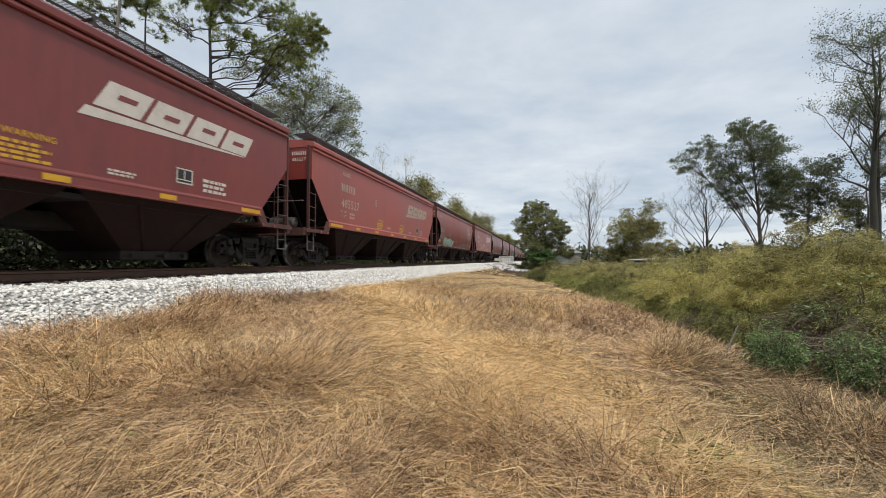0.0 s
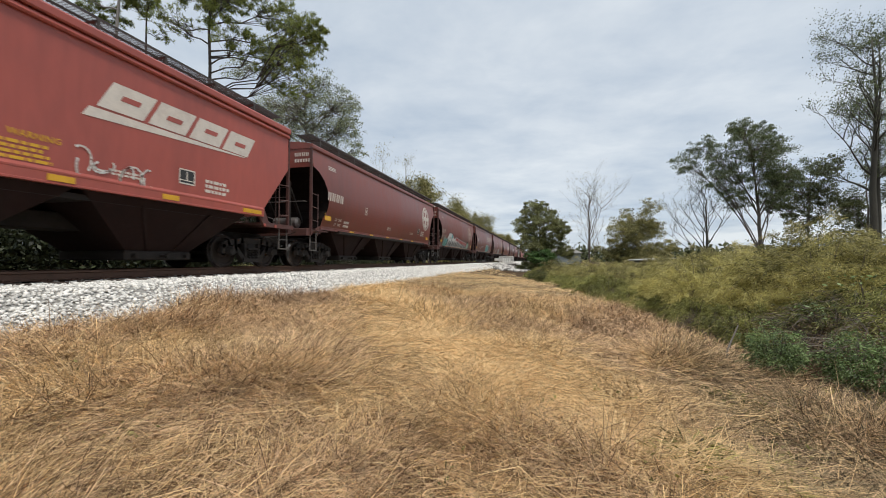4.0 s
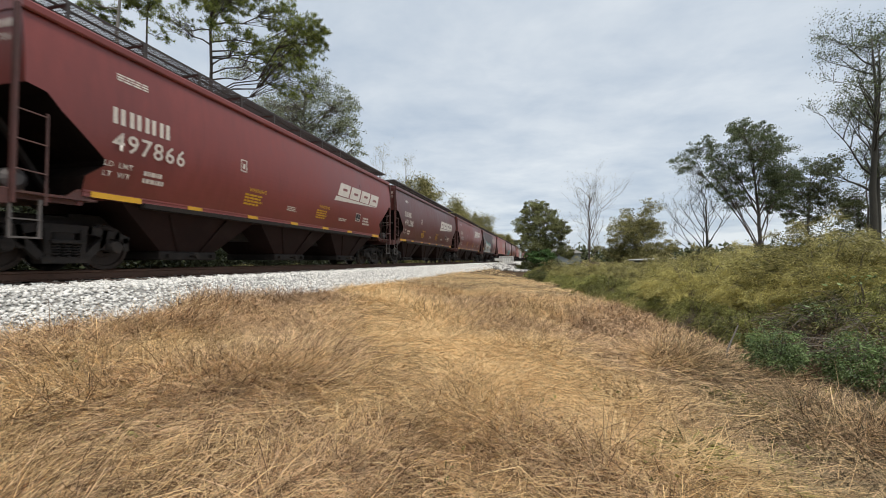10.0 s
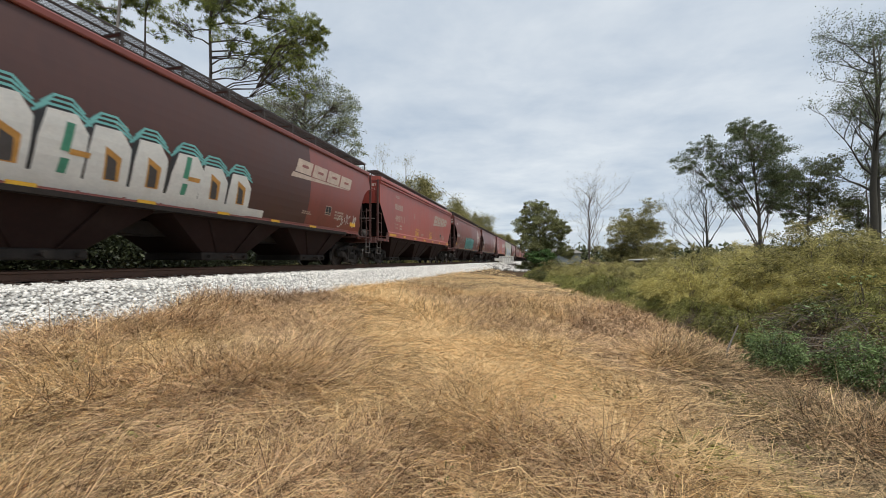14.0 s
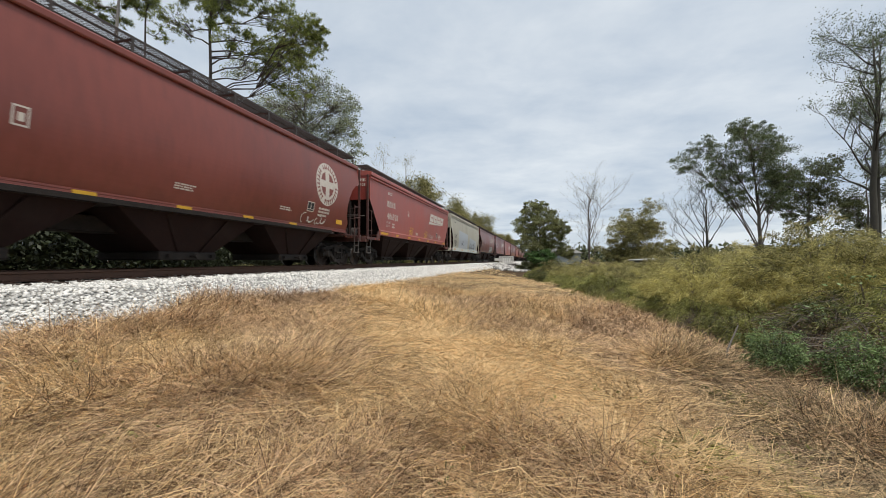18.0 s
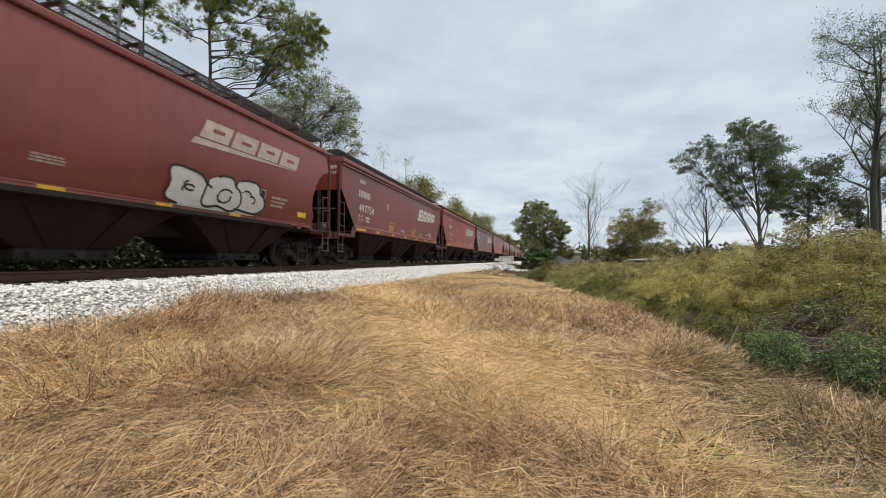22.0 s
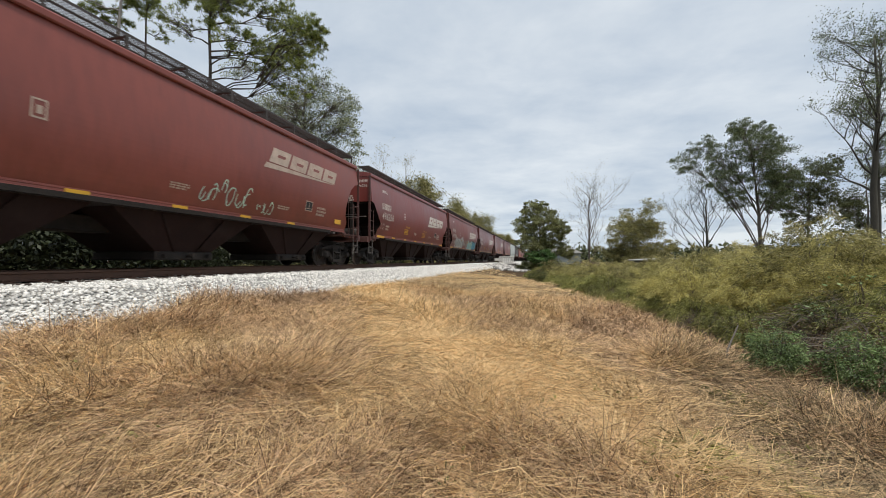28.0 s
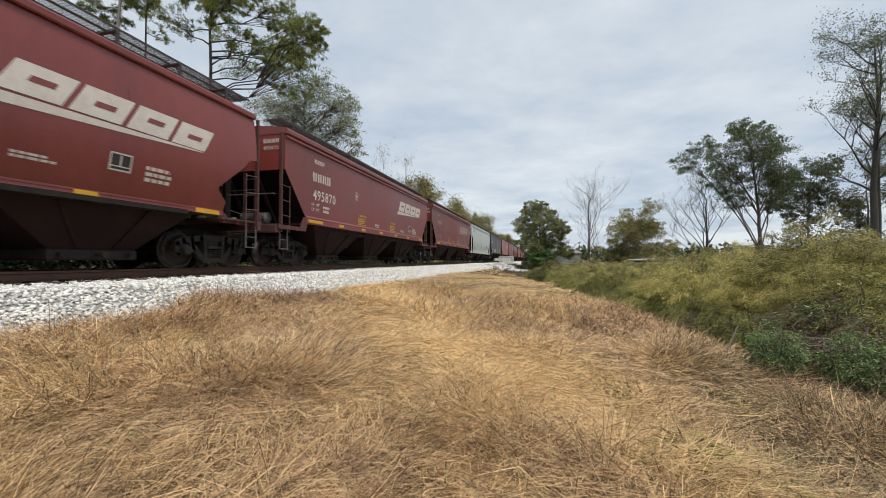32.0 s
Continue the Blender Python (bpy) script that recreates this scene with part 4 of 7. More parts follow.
def graffiti(car, k, y, z, w, h, n, fill, edge, inner, seed):
    """Sprayed bubble shapes: lapping lobed bodies with thin rims, curved inner strokes and bright flecks."""
    r = random.Random(seed)
    rims, strokes, flecks = [], [], []
    step = w / n
    thick = min(0.07, 0.03 + 0.03 * h)
    decal(car, k, "graffiti", [rect(y + 0.1, z, w - 0.25, h * 0.3)], SPRAY[fill], 0.014, fill + " spray-painted base of the bubble shapes")
    for i in range(n):
        cy, cz = y + step * (i + 0.5) + r.uniform(-0.08, 0.08) * step, z + h * r.uniform(0.46, 0.56)
        ry, rz = step * r.uniform(0.55, 0.68), h * r.uniform(0.4, 0.48)
        shape = [(a, max(z, b)) for a, b in lobed(cy, cz, ry, rz, r)]
        decal(car, k, "graffiti", fan(shape), SPRAY[fill], 0.016 + 0.0007 * i, fill + " spray-painted bubble shape")
        start = r.randrange(30)
        rims += stroke([shape[(start + j) % 30] for j in range(r.randrange(20, 28))], thick)
        for _ in range(2):
            a0, turn, m = r.uniform(0, 6.28), r.choice((-1, 1)) * r.uniform(1.8, 3.6), r.uniform(0.25, 0.5)
            oy, oz = cy + r.uniform(-0.25, 0.25) * ry, cz + r.uniform(-0.3, 0.2) * rz
            strokes += stroke([(oy + m * ry * math.cos(a0 + turn * t / 6), oz + m * rz * math.sin(a0 + turn * t / 6)) for t in range(7)], thick * 0.8)
        flecks += stroke([(cy - 0.5 * ry, cz + 0.35 * rz), (cy - 0.3 * ry, cz + 0.62 * rz), (cy, cz + 0.7 * rz)], thick * 0.6)
    decal(car, k, "graffiti_detail", rims, SPRAY[edge], 0.023, edge + " spray-painted rims")
    decal(car, k, "graffiti_detail", strokes, SPRAY[inner], 0.026)
    decal(car, k, "graffiti_detail", flecks, SPRAY["white"], 0.028)


def scrawl(car, k, y, z, w, h, n, colour, seed, thick=0.035):
    """Sprayed handwriting that cannot be read: strokes and loops one after another."""
    r = random.Random(seed)
    polys = []
    letters = max(3, n // 3)
    step = w / letters
    for i in range(letters):
        cy, cz, tall = y + step * (i + 0.5), z + h * r.uniform(0.3, 0.5), h * r.uniform(0.3, 0.55)
        for _ in range(2):
            a0, turn = r.uniform(0, 6.28), r.choice((-1, 1)) * r.uniform(1.6, 4.6)
            ry, rz, oy, oz = step * r.uniform(0.2, 0.55), tall * r.uniform(0.4, 1.0), r.uniform(-0.2, 0.2) * step, r.uniform(-0.2, 0.3) * tall
            pts = [Vector((cy + oy + ry * math.cos(a0 + turn * q / 7) + 0.15 * tall * math.sin(a0 + turn * q / 7), cz + oz + rz * math.sin(a0 + turn * q / 7))) for q in range(8)]
            for p, q in zip(pts, pts[1:]):
                d = q - p
                if d.length > 1e-4:
                    s = Vector((-d.y, d.x)).normalized() * thick * 0.55
                    e = d.normalized() * thick * 0.25
                    polys.append([tuple(p - s - e), tuple(q - s + e), tuple(q + s + e), tuple(p + s - e)])
    decal(car, k, "graffiti_scrawl", polys, SPRAY[colour], 0.014, "thin " + colour + " sprayed scrawl strokes")


OLD_BROWN = material("old_dark_brown_paint", (0.078, 0.034, 0.027), 0.5, spread=0.18, scale=0.6, fine=6, bump=0.03, stains=0.4, stretch=STREAK, grime=(0.045, 0.025, 0.02))
STREAKS = material("brown_run_off_stain", (0.3, 0.26, 0.19), 0.7, spread=0.3, scale=3, fine=20, bump=0.02)
REFLECT = {}


def reflector(car, k, y, z, w, h):
    key = (w, h)
    if key not in REFLECT:
        REFLECT[key] = Shape().box((0, 0, 0), (0.006, w, h)).mesh("reflector", YELLOW)
    piece("reflector", REFLECT[key], car, Matrix.Translation((k.half(z + h / 2) + (0.037 if k.sill[0] - 0.02 <= z < k.sill[1] else 0.004), y, z)), "yellow reflective strip")


def wagon(kind, paint, words, extra=None, number="", emblem="swoosh", seed=0, faded=False):
    """A covered hopper wagon; its origin is on the track's middle at rail height, its near side faces +x."""
    k, m = KINDS[kind], kit(kind, paint)
    car = tagged(new("hopper_wagon"), words, "rail wagon", "wagons of the grain train")
    L = k.length / 2
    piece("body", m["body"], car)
    piece("roof", m["roof"], car)
    piece("running_board", m["board"], car, None, "grey steel grating walkway")
    piece("running_board", m["board_far"], car, None, "grey steel grating walkway")
    piece("hatch_cover", m["hatch"], car)
    piece("centre_sill", m["centre"], car, None, "long black steel beam under the hoppers")
    piece("side_sill", m["sill"], car)
    piece("side_sill", m["sill"], car, pose(0, 0, 0, 0, 0, 180))
    for i in (-1, 0, 1):
        hopper = piece("hopper", m["hopper"], car, Matrix.Translation((0, i * m["bay"], 0)), "dusty sloping discharge hopper, shade put into its colour")
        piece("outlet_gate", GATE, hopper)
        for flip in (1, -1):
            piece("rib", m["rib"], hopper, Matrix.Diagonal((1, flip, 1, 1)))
    for end in (1, -1):
        turn = pose(0, end * L, 0, 0, 0, 0 if end > 0 else 180)
        deck = piece("end_platform", m["platform"], car, turn)
        piece("draft_sill", DRAFT, deck)
        piece("grab_rail", GRAB, deck)
        for x in (-0.55, 0.55):
            piece("strut", STRUT, deck, Matrix.Translation((x, 0, 0)))
            piece("brace", BRACE, deck, Matrix.Translation((x, 0, 0)))
        piece("coupler", COUPLER, car, turn @ Matrix.Translation((0, 0.22, 0)), "black cast-iron knuckle coupler with an air hose")
        for sx in (1, -1):
            piece("corner_post", m["post"], car, pose(sx * 1.56, end * (L + 0.1), 0, 0, 0, 0 if sx > 0 else 180))
            piece("ladder", LADDERS[1], car, pose(sx * 1.54, end * (L + 0.1), 0) @ Matrix.Diagonal((sx, end, 1, 1)), "narrow steel ladder")
            piece("stirrup_step", STIRRUP, car, pose(sx * 1.5, end * (L - 0.1), 0))
        piece("ladder", LADDERS[-1], car, pose(end * 1.5, end * (L + 0.16), 0, 0, 0, 90) @ Matrix.Diagonal((end, end, 1, 1)), "narrow steel ladder")
        bogie = piece("bogie", BOLSTER, car, Matrix.Translation((0, end * (L - 0.98), 0)), "grimy black cast-iron bogie")
        for sx in (1, -1):
            piece("side_frame", FRAME, bogie, pose(sx * 1.0, 0, 0, 0, 0, 0 if sx > 0 else 180))
            tagged(piece("spring", SPRING, bogie, pose(sx * 1.0, 0, 0)), "nest of grimy coil springs", kind="stuff")
        for yy in (-0.89, 0.89):
            w = piece("wheelset", WHEELSET, bogie, Matrix.Translation((0, yy, 0.457)), "steel wheels on an axle")
            WHEELS.append((car, w, yy))
    piece("air_reservoir", TANK, car, pose(0, -L, 0, 0, 0, 180), "dull grey air tanks")
    piece("brake_wheel", BRAKE, car, pose(-0.75, -L - 0.3, 2.5))
    ink = FADED if faded else LETTER
    r = random.Random(seed * 7 + 1)
    sz = (k.sill[0] + k.sill[1]) / 2 - 0.06
    first = -L + k.inset(1.6) + 0.25
    # yellow strips along the sill
    if kind in "TC":
        reflector(car, k, first - 0.1, sz, 1.0, 0.11)
        for i in range(1, 6):
            reflector(car, k, first + i * (2 * L - 3.4) / 6.2, sz, 0.42, 0.11)
        reflector(car, k, L - k.inset(1.6) - 0.9, sz, 0.75, 0.11)
    elif kind == "A":
        reflector(car, k, first - 0.12, 1.75, 0.45, 0.27)
        for i in range(1, 6):
            reflector(car, k, first + i * (2 * L - 3.4) / 6.2, sz, 0.42, 0.1)
        reflector(car, k, L - 1.9, 1.68, 0.5, 0.28)
    else:
        for i in range(4):
            reflector(car, k, first + 0.3 + i * (2 * L - 3.4) / 3.6, sz + 0.02, 0.75, 0.1)
    dark = PAINT[paint] if paint != "cream" else DARKMARK
    letters = DARKMARK if kind == "W" else ink
    ny = -L + {"T": 2.25 if paint == "red" else 1.65, "C": 1.38, "A": 1.35, "W": 1.35}[kind]
    nz = {"T": 3.06, "C": 2.84, "A": 2.72, "W": 2.36}[kind]
    if emblem == "roundel":
        ny, nz = -L + 1.0, 2.52
    size = 0.44
    if kind == "W":
        lettering(car, k, "marking", "CEFX", ny + 0.12, nz + 0.02, size * 0.9, letters) if number else None
    else:
        for i in range(8):
            decal(car, k, "mark_bar", [rect(ny + i // 2 * 0.33 + i % 2 * 0.15, nz, 0.09, 0.32)], letters, 0.008)
    low_z = {"T": 1.98, "C": 1.82, "A": 1.72, "W": 1.6}[kind]
    if emblem == "roundel":
        low_z = 1.6
    if number:
        lettering(car, k, "number", number, ny, nz - (0.66 if kind == "T" else 0.5), size * {"W": 0.84, "A": 1.08}.get(kind, 1.14), letters)
    aside = 0.75 if emblem == "roundel" else -0.1
    if kind != "W":
        for text, up in (("LD", 0.19), ("LT", 0.0)):
            lettering(car, k, "load_marking", text, ny + aside, low_z + up, 0.15, letters)
        for text, up in (("LMT", 0.19), ("WT", 0.0)):
            lettering(car, k, "load_marking", text, ny + aside + 0.28, low_z + up, 0.15, letters)
    decal(car, k, "load_figure", bars(ny + aside + 0.82, low_z, 0.5, 0.3, 2, seed), letters, 0.007)
    # chalk-box, warning text, data panel and small stencils
    sq = ny + 3.45
    decal(car, k, "stencil_box", [rect(sq, nz - 0.2, 0.24, 0.03), rect(sq, nz + 0.1, 0.24, 0.03), rect(sq, nz - 0.2, 0.03, 0.33), rect(sq + 0.21, nz - 0.2, 0.03, 0.33), rect(sq + 0.08, nz - 0.12, 0.09, 0.14)], letters, 0.007)
    if kind in "TC":
        for wy in (sq + 0.4, L - 7.2):
            lettering(car, k, "warning", "WARNING", wy, 2.16, 0.15, YELLOW)
            decal(car, k, "warning_panel", bars(wy - 0.12, 1.78, 0.85, 0.34, 4, seed + 3), YELLOW, 0.007, "yellow warning lettering")
    py = L - 4.1
    decal(car, k, "data_panel", [rect(py, 1.95, 0.44, 0.03), rect(py, 2.27, 0.44, 0.03), rect(py, 1.95, 0.03, 0.35), rect(py + 0.41, 1.95, 0.03, 0.35), rect(py + 0.2, 2.05, 0.03, 0.2), rect(py, 2.03, 0.44, 0.02)], letters, 0.009, "white-framed black data panel")
    decal(car, k, "data_panel_ground", [rect(py, 1.95, 0.44, 0.35)], DARKMARK, 0.005)
    decal(car, k, "stencil", bars(py + 0.75, 1.86, 0.8, 0.36, 3, seed + 5) + bars(py - 1.5, 1.84, 0.7, 0.13, 2, seed + 6) + bars(-1.0, 1.84, 0.6, 0.16, 3, seed + 7) + bars(ny + 0.1, 3.72, 0.75, 0.16, 3, seed + 8), letters, 0.007, "small stencilled lettering")
    # end panel marks, towards -y
    e = Shape()
    rows = random.Random(seed + 40)
    for i in range(4):
        for j in (0, 1):
            e.box((0.8 + i * 0.15 + j * 0.07, -L - 0.012, 4.0), (0.84 + i * 0.15 + j * 0.07, -L - 0.006, 4.13))
    for i in range(0 if number and kind != "W" else 6):
        e.box((0.8 + i * 0.11, -L - 0.012, 3.78), (0.87 + i * 0.11, -L - 0.006, 3.9))
    for i in range({"C": 7, "T": 3}.get(kind, 0)):
        x = 0.1
        while x < (0.35 if i < 3 else 0.6):
            w = rows.uniform(0.05, 0.16)
            e.box((x, -L - 0.012, 3.62 - i * 0.1), (x + w, -L - 0.006, 3.68 - i * 0.1))
            x += w + 0.04
    tagged(piece("end_mark", e.mesh("end_mark", LETTER if kind != "W" else DARKMARK), car), "rows of small painted end marks", kind="stuff")
    if number and kind != "W":
        piece("end_number", text_mesh(number, 0.17, LETTER), car, pose(0.8, -L - 0.012, 3.78, 0, 0, -90))
    if emblem == "swoosh":
        up, tall, back = {"T": (2.82, 0.82, 6.1), "A": (2.98, 0.72, 6.4), "C": (2.6, 0.8, 6.1), "W": (2.82, 0.82, 6.1)}[kind]
        if number == "489589":
            up, back = 2.98, 6.2
        swoosh(car, k, L - back, up, 4.4, tall, ink, PAINT[paint])
    elif emblem == "roundel":
        roundel(car, k, L - (2.4 if seed == 5 else 2.85), 3.1, 0.815, ink if not faded else FADED, PAINT[paint])
    if extra:
        extra(car, k, L)
    return car


WHEELS = []


# what is sprayed on single wagons
def g_mint(car, k, L):
    graffiti(car, k, -L + 2.4, 1.42, 3.8, 0.75, 6, "mint", "green", "white", 2)
    scrawl(car, k, L - 6.5, 1.65, 1.8, 0.4, 10, "blue", 3)


def g_scrawl(car, k, L):
    scrawl(car, k, -L + 4.6, 1.5, 4.2, 1.5, 15, "white", 5, 0.05)
    scrawl(car, k, L - 6.4, 1.6, 1.8, 0.7, 12, "white", 6)


def g_long(car, k, L):
    """A long pale band with dark slanting strokes, red blocks along its top and mint ends."""
    q = random.Random(7)
    y0 = -L + 3.0
    tops = [2.0, 2.62, 2.66, 2.6, 2.2, 2.42, 2.4, 2.34, 2.28, 2.24, 2.2, 2.16, 2.1, 2.04]
    ys = [y0 + i * 0.72 for i in range(len(tops))]
    band = [[(a, 1.43 + q.uniform(0, 0.03)), (b, 1.43), (b, tb), (a, ta)] for a, b, ta, tb in zip(ys, ys[1:], tops, tops[1:])]
    decal(car, k, "graffiti", band, SPRAY["white"], 0.012, "white sprayed band")
    for a, b, ta, tb in zip(ys[5:], ys[6:], tops[5:], tops[6:]):
        decal(car, k, "graffiti_cap", [[(a + 0.05, ta - 0.34), (b - 0.06, tb - 0.34), (b - 0.06, tb - 0.06), (a + 0.05, ta - 0.07)]], SPRAY["red"], 0.018, "red sprayed block")
    for i, a in enumerate(ys[:-1]):
        decal(car, k, "graffiti", [[(a + 0.05, 1.55), (a + 0.36, 1.5), (a + 0.62, 1.98 + q.uniform(-0.1, 0.08)), (a + 0.3, 2.02)]], SPRAY["soot"], 0.016, "dark grey slanting sprayed stroke")
        decal(car, k, "graffiti", [rect(a + 0.5, 1.5, 0.18, q.uniform(0.2, 0.34), 0.3)], SPRAY["soot" if i % 2 else "silver"], 0.017, "short sprayed stroke")
    edge = stroke(list(zip(ys, tops)), 0.04) + stroke([(ys[0], 1.5), (ys[0] + 0.3, 2.0), (ys[1] + 0.5, 2.25), (ys[2] + 0.5, 2.1), (ys[2], 1.6), (ys[2] + 0.35, 1.45)], 0.035) + stroke([(ys[4], 1.5), (ys[4] + 0.35, 1.9), (ys[4] + 0.5, 1.7), (ys[4] + 0.25, 1.55)], 0.03)
    decal(car, k, "graffiti_rim", edge, SPRAY["black"], 0.022, "thin black sprayed outline")
    graffiti(car, k, -L + 1.9, 1.45, 1.2, 0.75, 2, "teal", "green", "mint", 8)
    decal(car, k, "graffiti", fan(lobed(ys[2] + 0.55, 2.36, 0.32, 0.16, q)), SPRAY["teal"], 0.02, "teal sprayed patch")
    graffiti(car, k, L - 4.3, 1.45, 1.0, 0.65, 2, "mint", "green", "black", 9)


def g_teal_splash(car, k, L):
    graffiti(car, k, -L + 9.3, 1.4, 2.9, 1.1, 3, "teal", "white", "blue", 10)
    scrawl(car, k, -L + 1.3, 2.3, 1.2, 1.3, 8, "white", 11)
    scrawl(car, k, -L + 3.2, 1.7, 4.0, 0.6, 30, "white", 12, 0.018)
    scrawl(car, k, L - 3.8, 1.6, 0.9, 0.35, 10, "white", 13, 0.025)


def g_tags(car, k, L):
    graffiti(car, k, -L + 7.3, 1.42, 2.3, 1.0, 3, "silver", "white", "white", 14)
    scrawl(car, k, -L + 6.0, 2.6, 1.0, 1.0, 14, "white", 15, 0.03)
    scrawl(car, k, -L + 3.7, 1.55, 0.9, 1.0, 6, "white", 16, 0.05)
    scrawl(car, k, -L + 4.8, 1.85, 1.9, 0.4, 18, "white", 17, 0.03)


def g_big_white(car, k, L):
    """Seven tall white slabs with black backs, orange and dark inner shapes, and stacked teal strokes over them."""
    q = random.Random(18)
    y = -L + 2.75
    decal(car, k, "old_paint", [[(-L + 1.18, 1.5), (L - 5.3, 1.5), (L - 5.2, 4.26), (-L + 0.06, 4.26), (-L + 0.06, 3.66), (-L + 0.66, 3.06), (-L + 1.18, 2.1)]], OLD_BROWN, 0.004, "dark brown older paint over two thirds of the side")
    decal(car, k, "graffiti", [rect(y - 0.1, 1.43, 6.75, 0.26)], SPRAY["white"], 0.016, "white sprayed base strip")
    for i in range(7):
        w, top, lean = q.uniform(0.78, 0.94), 2.82 - 0.05 * i + q.uniform(-0.06, 0.06), q.uniform(-0.12, 0.1)
        slab = [(y, 1.45), (y + w - 0.06, 1.45), (y + w - 0.02 + lean, top - 0.3), (y + w * 0.72 + lean, top), (y + 0.12 + lean, top - 0.02), (y + 0.02 + lean * 0.5, top - 0.5)]
        decal(car, k, "graffiti_rim", [[(a - 0.11, b + (0.1 if b > 2 else 0)) for a, b in slab]], SPRAY["black"], 0.012, "black sprayed back of a slab")
        decal(car, k, "graffiti", [slab], SPRAY["white"], 0.018, "white sprayed slab")
        if i % 3 != 1:
            decal(car, k, "graffiti_detail", [[(y + 0.32, 1.74), (y + 0.62, 1.74), (y + 0.66 + lean, 2.2), (y + 0.34 + lean, 2.36)]], SPRAY["orange"], 0.022)
            decal(car, k, "graffiti_detail", [[(y + 0.36, 1.76), (y + 0.55, 1.76), (y + 0.57 + lean, 2.12), (y + 0.38 + lean, 2.22)]], SPRAY["soot"], 0.025)
        else:
            decal(car, k, "graffiti_detail", [rect(y + 0.36, 2.1, 0.14, 0.5, 0.1), rect(y + 0.36, 1.72, 0.14, 0.26, 0.1)], SPRAY["green"], 0.022)
            decal(car, k, "graffiti_detail", [rect(y + 0.5, 2.06, 0.34, 0.1, 0.1)], SPRAY["orange"], 0.023)
        caps = []
        for j in range(3):
            z = top + 0.03 + 0.09 * j
            caps += stroke([(y - 0.08 + 0.06 * j + lean, z - 0.16), (y + 0.12 + lean + 0.05 * j, z + 0.02), (y + w * 0.6 + lean, z + 0.03), (y + w - 0.06 * j + lean, z - 0.15)], 0.045)
        decal(car, k, "graffiti_cap", caps, SPRAY["teal"], 0.015, "stacked teal sprayed strokes")
        y += w
    scrawl(car, k, -L + 1.2, 2.7, 0.9, 0.9, 12, "white", 20, 0.03)
    scrawl(car, k, L - 3.0, 1.6, 1.6, 0.6, 20, "white", 21, 0.028)


def g_teal_long(car, k, L):
    graffiti(car, k, -L + 5.6, 1.44, 5.2, 1.35, 5, "teal", "black", "green", 22)
    scrawl(car, k, -L + 2.6, 1.8, 2.8, 0.8, 20, "white", 23, 0.025)


def g_soft(car, k, L):
    scrawl(car, k, L - 4.3, 1.55, 1.6, 0.35, 14, "white", 24, 0.03)


def g_line(car, k, L):
    scrawl(car, k, L - 6.6, 1.75, 1.7, 0.4, 18, "silver", 25, 0.02)


def g_cream(car, k, L):
    """Two painted-out patches, and bubble shapes drawn in black outline over the second one."""
    decal(car, k, "paint_patch", [[(-L + 3.6, 1.42), (-L + 8.45, 1.42), (-L + 8.55, 3.02), (-L + 5.6, 3.1), (-L + 3.6, 3.2)]], SPRAY["grey"], 0.008, "pale grey paint-out patch")
    decal(car, k, "paint_patch", [[(-L + 9.6, 1.42), (-L + 14.2, 1.42), (-L + 14.1, 2.5), (-L + 9.6, 2.74)]], SPRAY["grey"], 0.008, "pale grey paint-out patch")
    line, low = [], []
    y = -L + 9.75
    for i, w in enumerate((0.62, 0.56, 0.5, 0.54, 0.5, 0.6)):
        top = 2.0 - 0.06 * (i % 2)
        arch = [(y - 0.12 if i == 0 else y, 1.5)] + [(y + w / 2 - w * 0.56 * math.cos(a), top - 0.2 + 0.3 * math.sin(a)) for a in np.linspace(0, math.pi, 9)] + [(y + w, 1.5 if i % 2 else 1.62)]
        line += stroke(arch, 0.055)
        line += stroke([(y + 0.2, 1.74), (y + 0.24, 1.6), (y + 0.36, 1.66)], 0.045)
        low += stroke([(y + 0.1, 1.4), (y + 0.18, 1.14)], 0.04) + stroke([(y + 0.4, 1.4), (y + 0.36, 1.18), (y + 0.48, 1.14)], 0.04)
        y += w
    line += stroke([(-L + 9.55, 1.42), (-L + 9.6, 1.62), (-L + 9.78, 1.72), (-L + 9.6, 1.5), (-L + 9.95, 1.42)], 0.05)
    decal(car, k, "graffiti_detail", line, SPRAY["black"], 0.014, "black sprayed outline of bubble shapes")
    decal(car, k, "graffiti_detail", low, SPRAY["black"], 0.045, "black sprayed outline on the sill")
    lettering(car, k, "caution", "CAUTION", -L + 5.25, 2.1, 0.19, DARKMARK)
    decal(car, k, "caution_panel", bars(-L + 5.1, 1.76, 1.05, 0.26, 4, 28), DARKMARK, 0.012)
    # dark streaks of rust and run-off
    q = random.Random(4)
    runs = []
    for _ in range(9):
        yy = -L + q.uniform(1.6, 14.6)
        runs += stroke([(yy, 4.2), (yy + q.uniform(-0.05, 0.05), 3.5), (yy + q.uniform(-0.08, 0.08), q.uniform(2.2, 3.1))], q.uniform(0.02, 0.05))
    decal(car, k, "rust_streak", runs, STREAKS, 0.005, "thin brown run-off streaks")


def g_badge(car, k, L):
    graffiti(car, k, -L + 10.1, 1.42, 3.0, 0.98, 3, "white", "black", "black", 29)


def g_names(car, k, L):
    scrawl(car, k, -L + 8.3, 1.62, 1.8, 0.7, 20, "mint", 30, 0.028)
    scrawl(car, k, -L + 10.4, 1.62, 0.7, 0.45, 12, "mint", 31, 0.028)


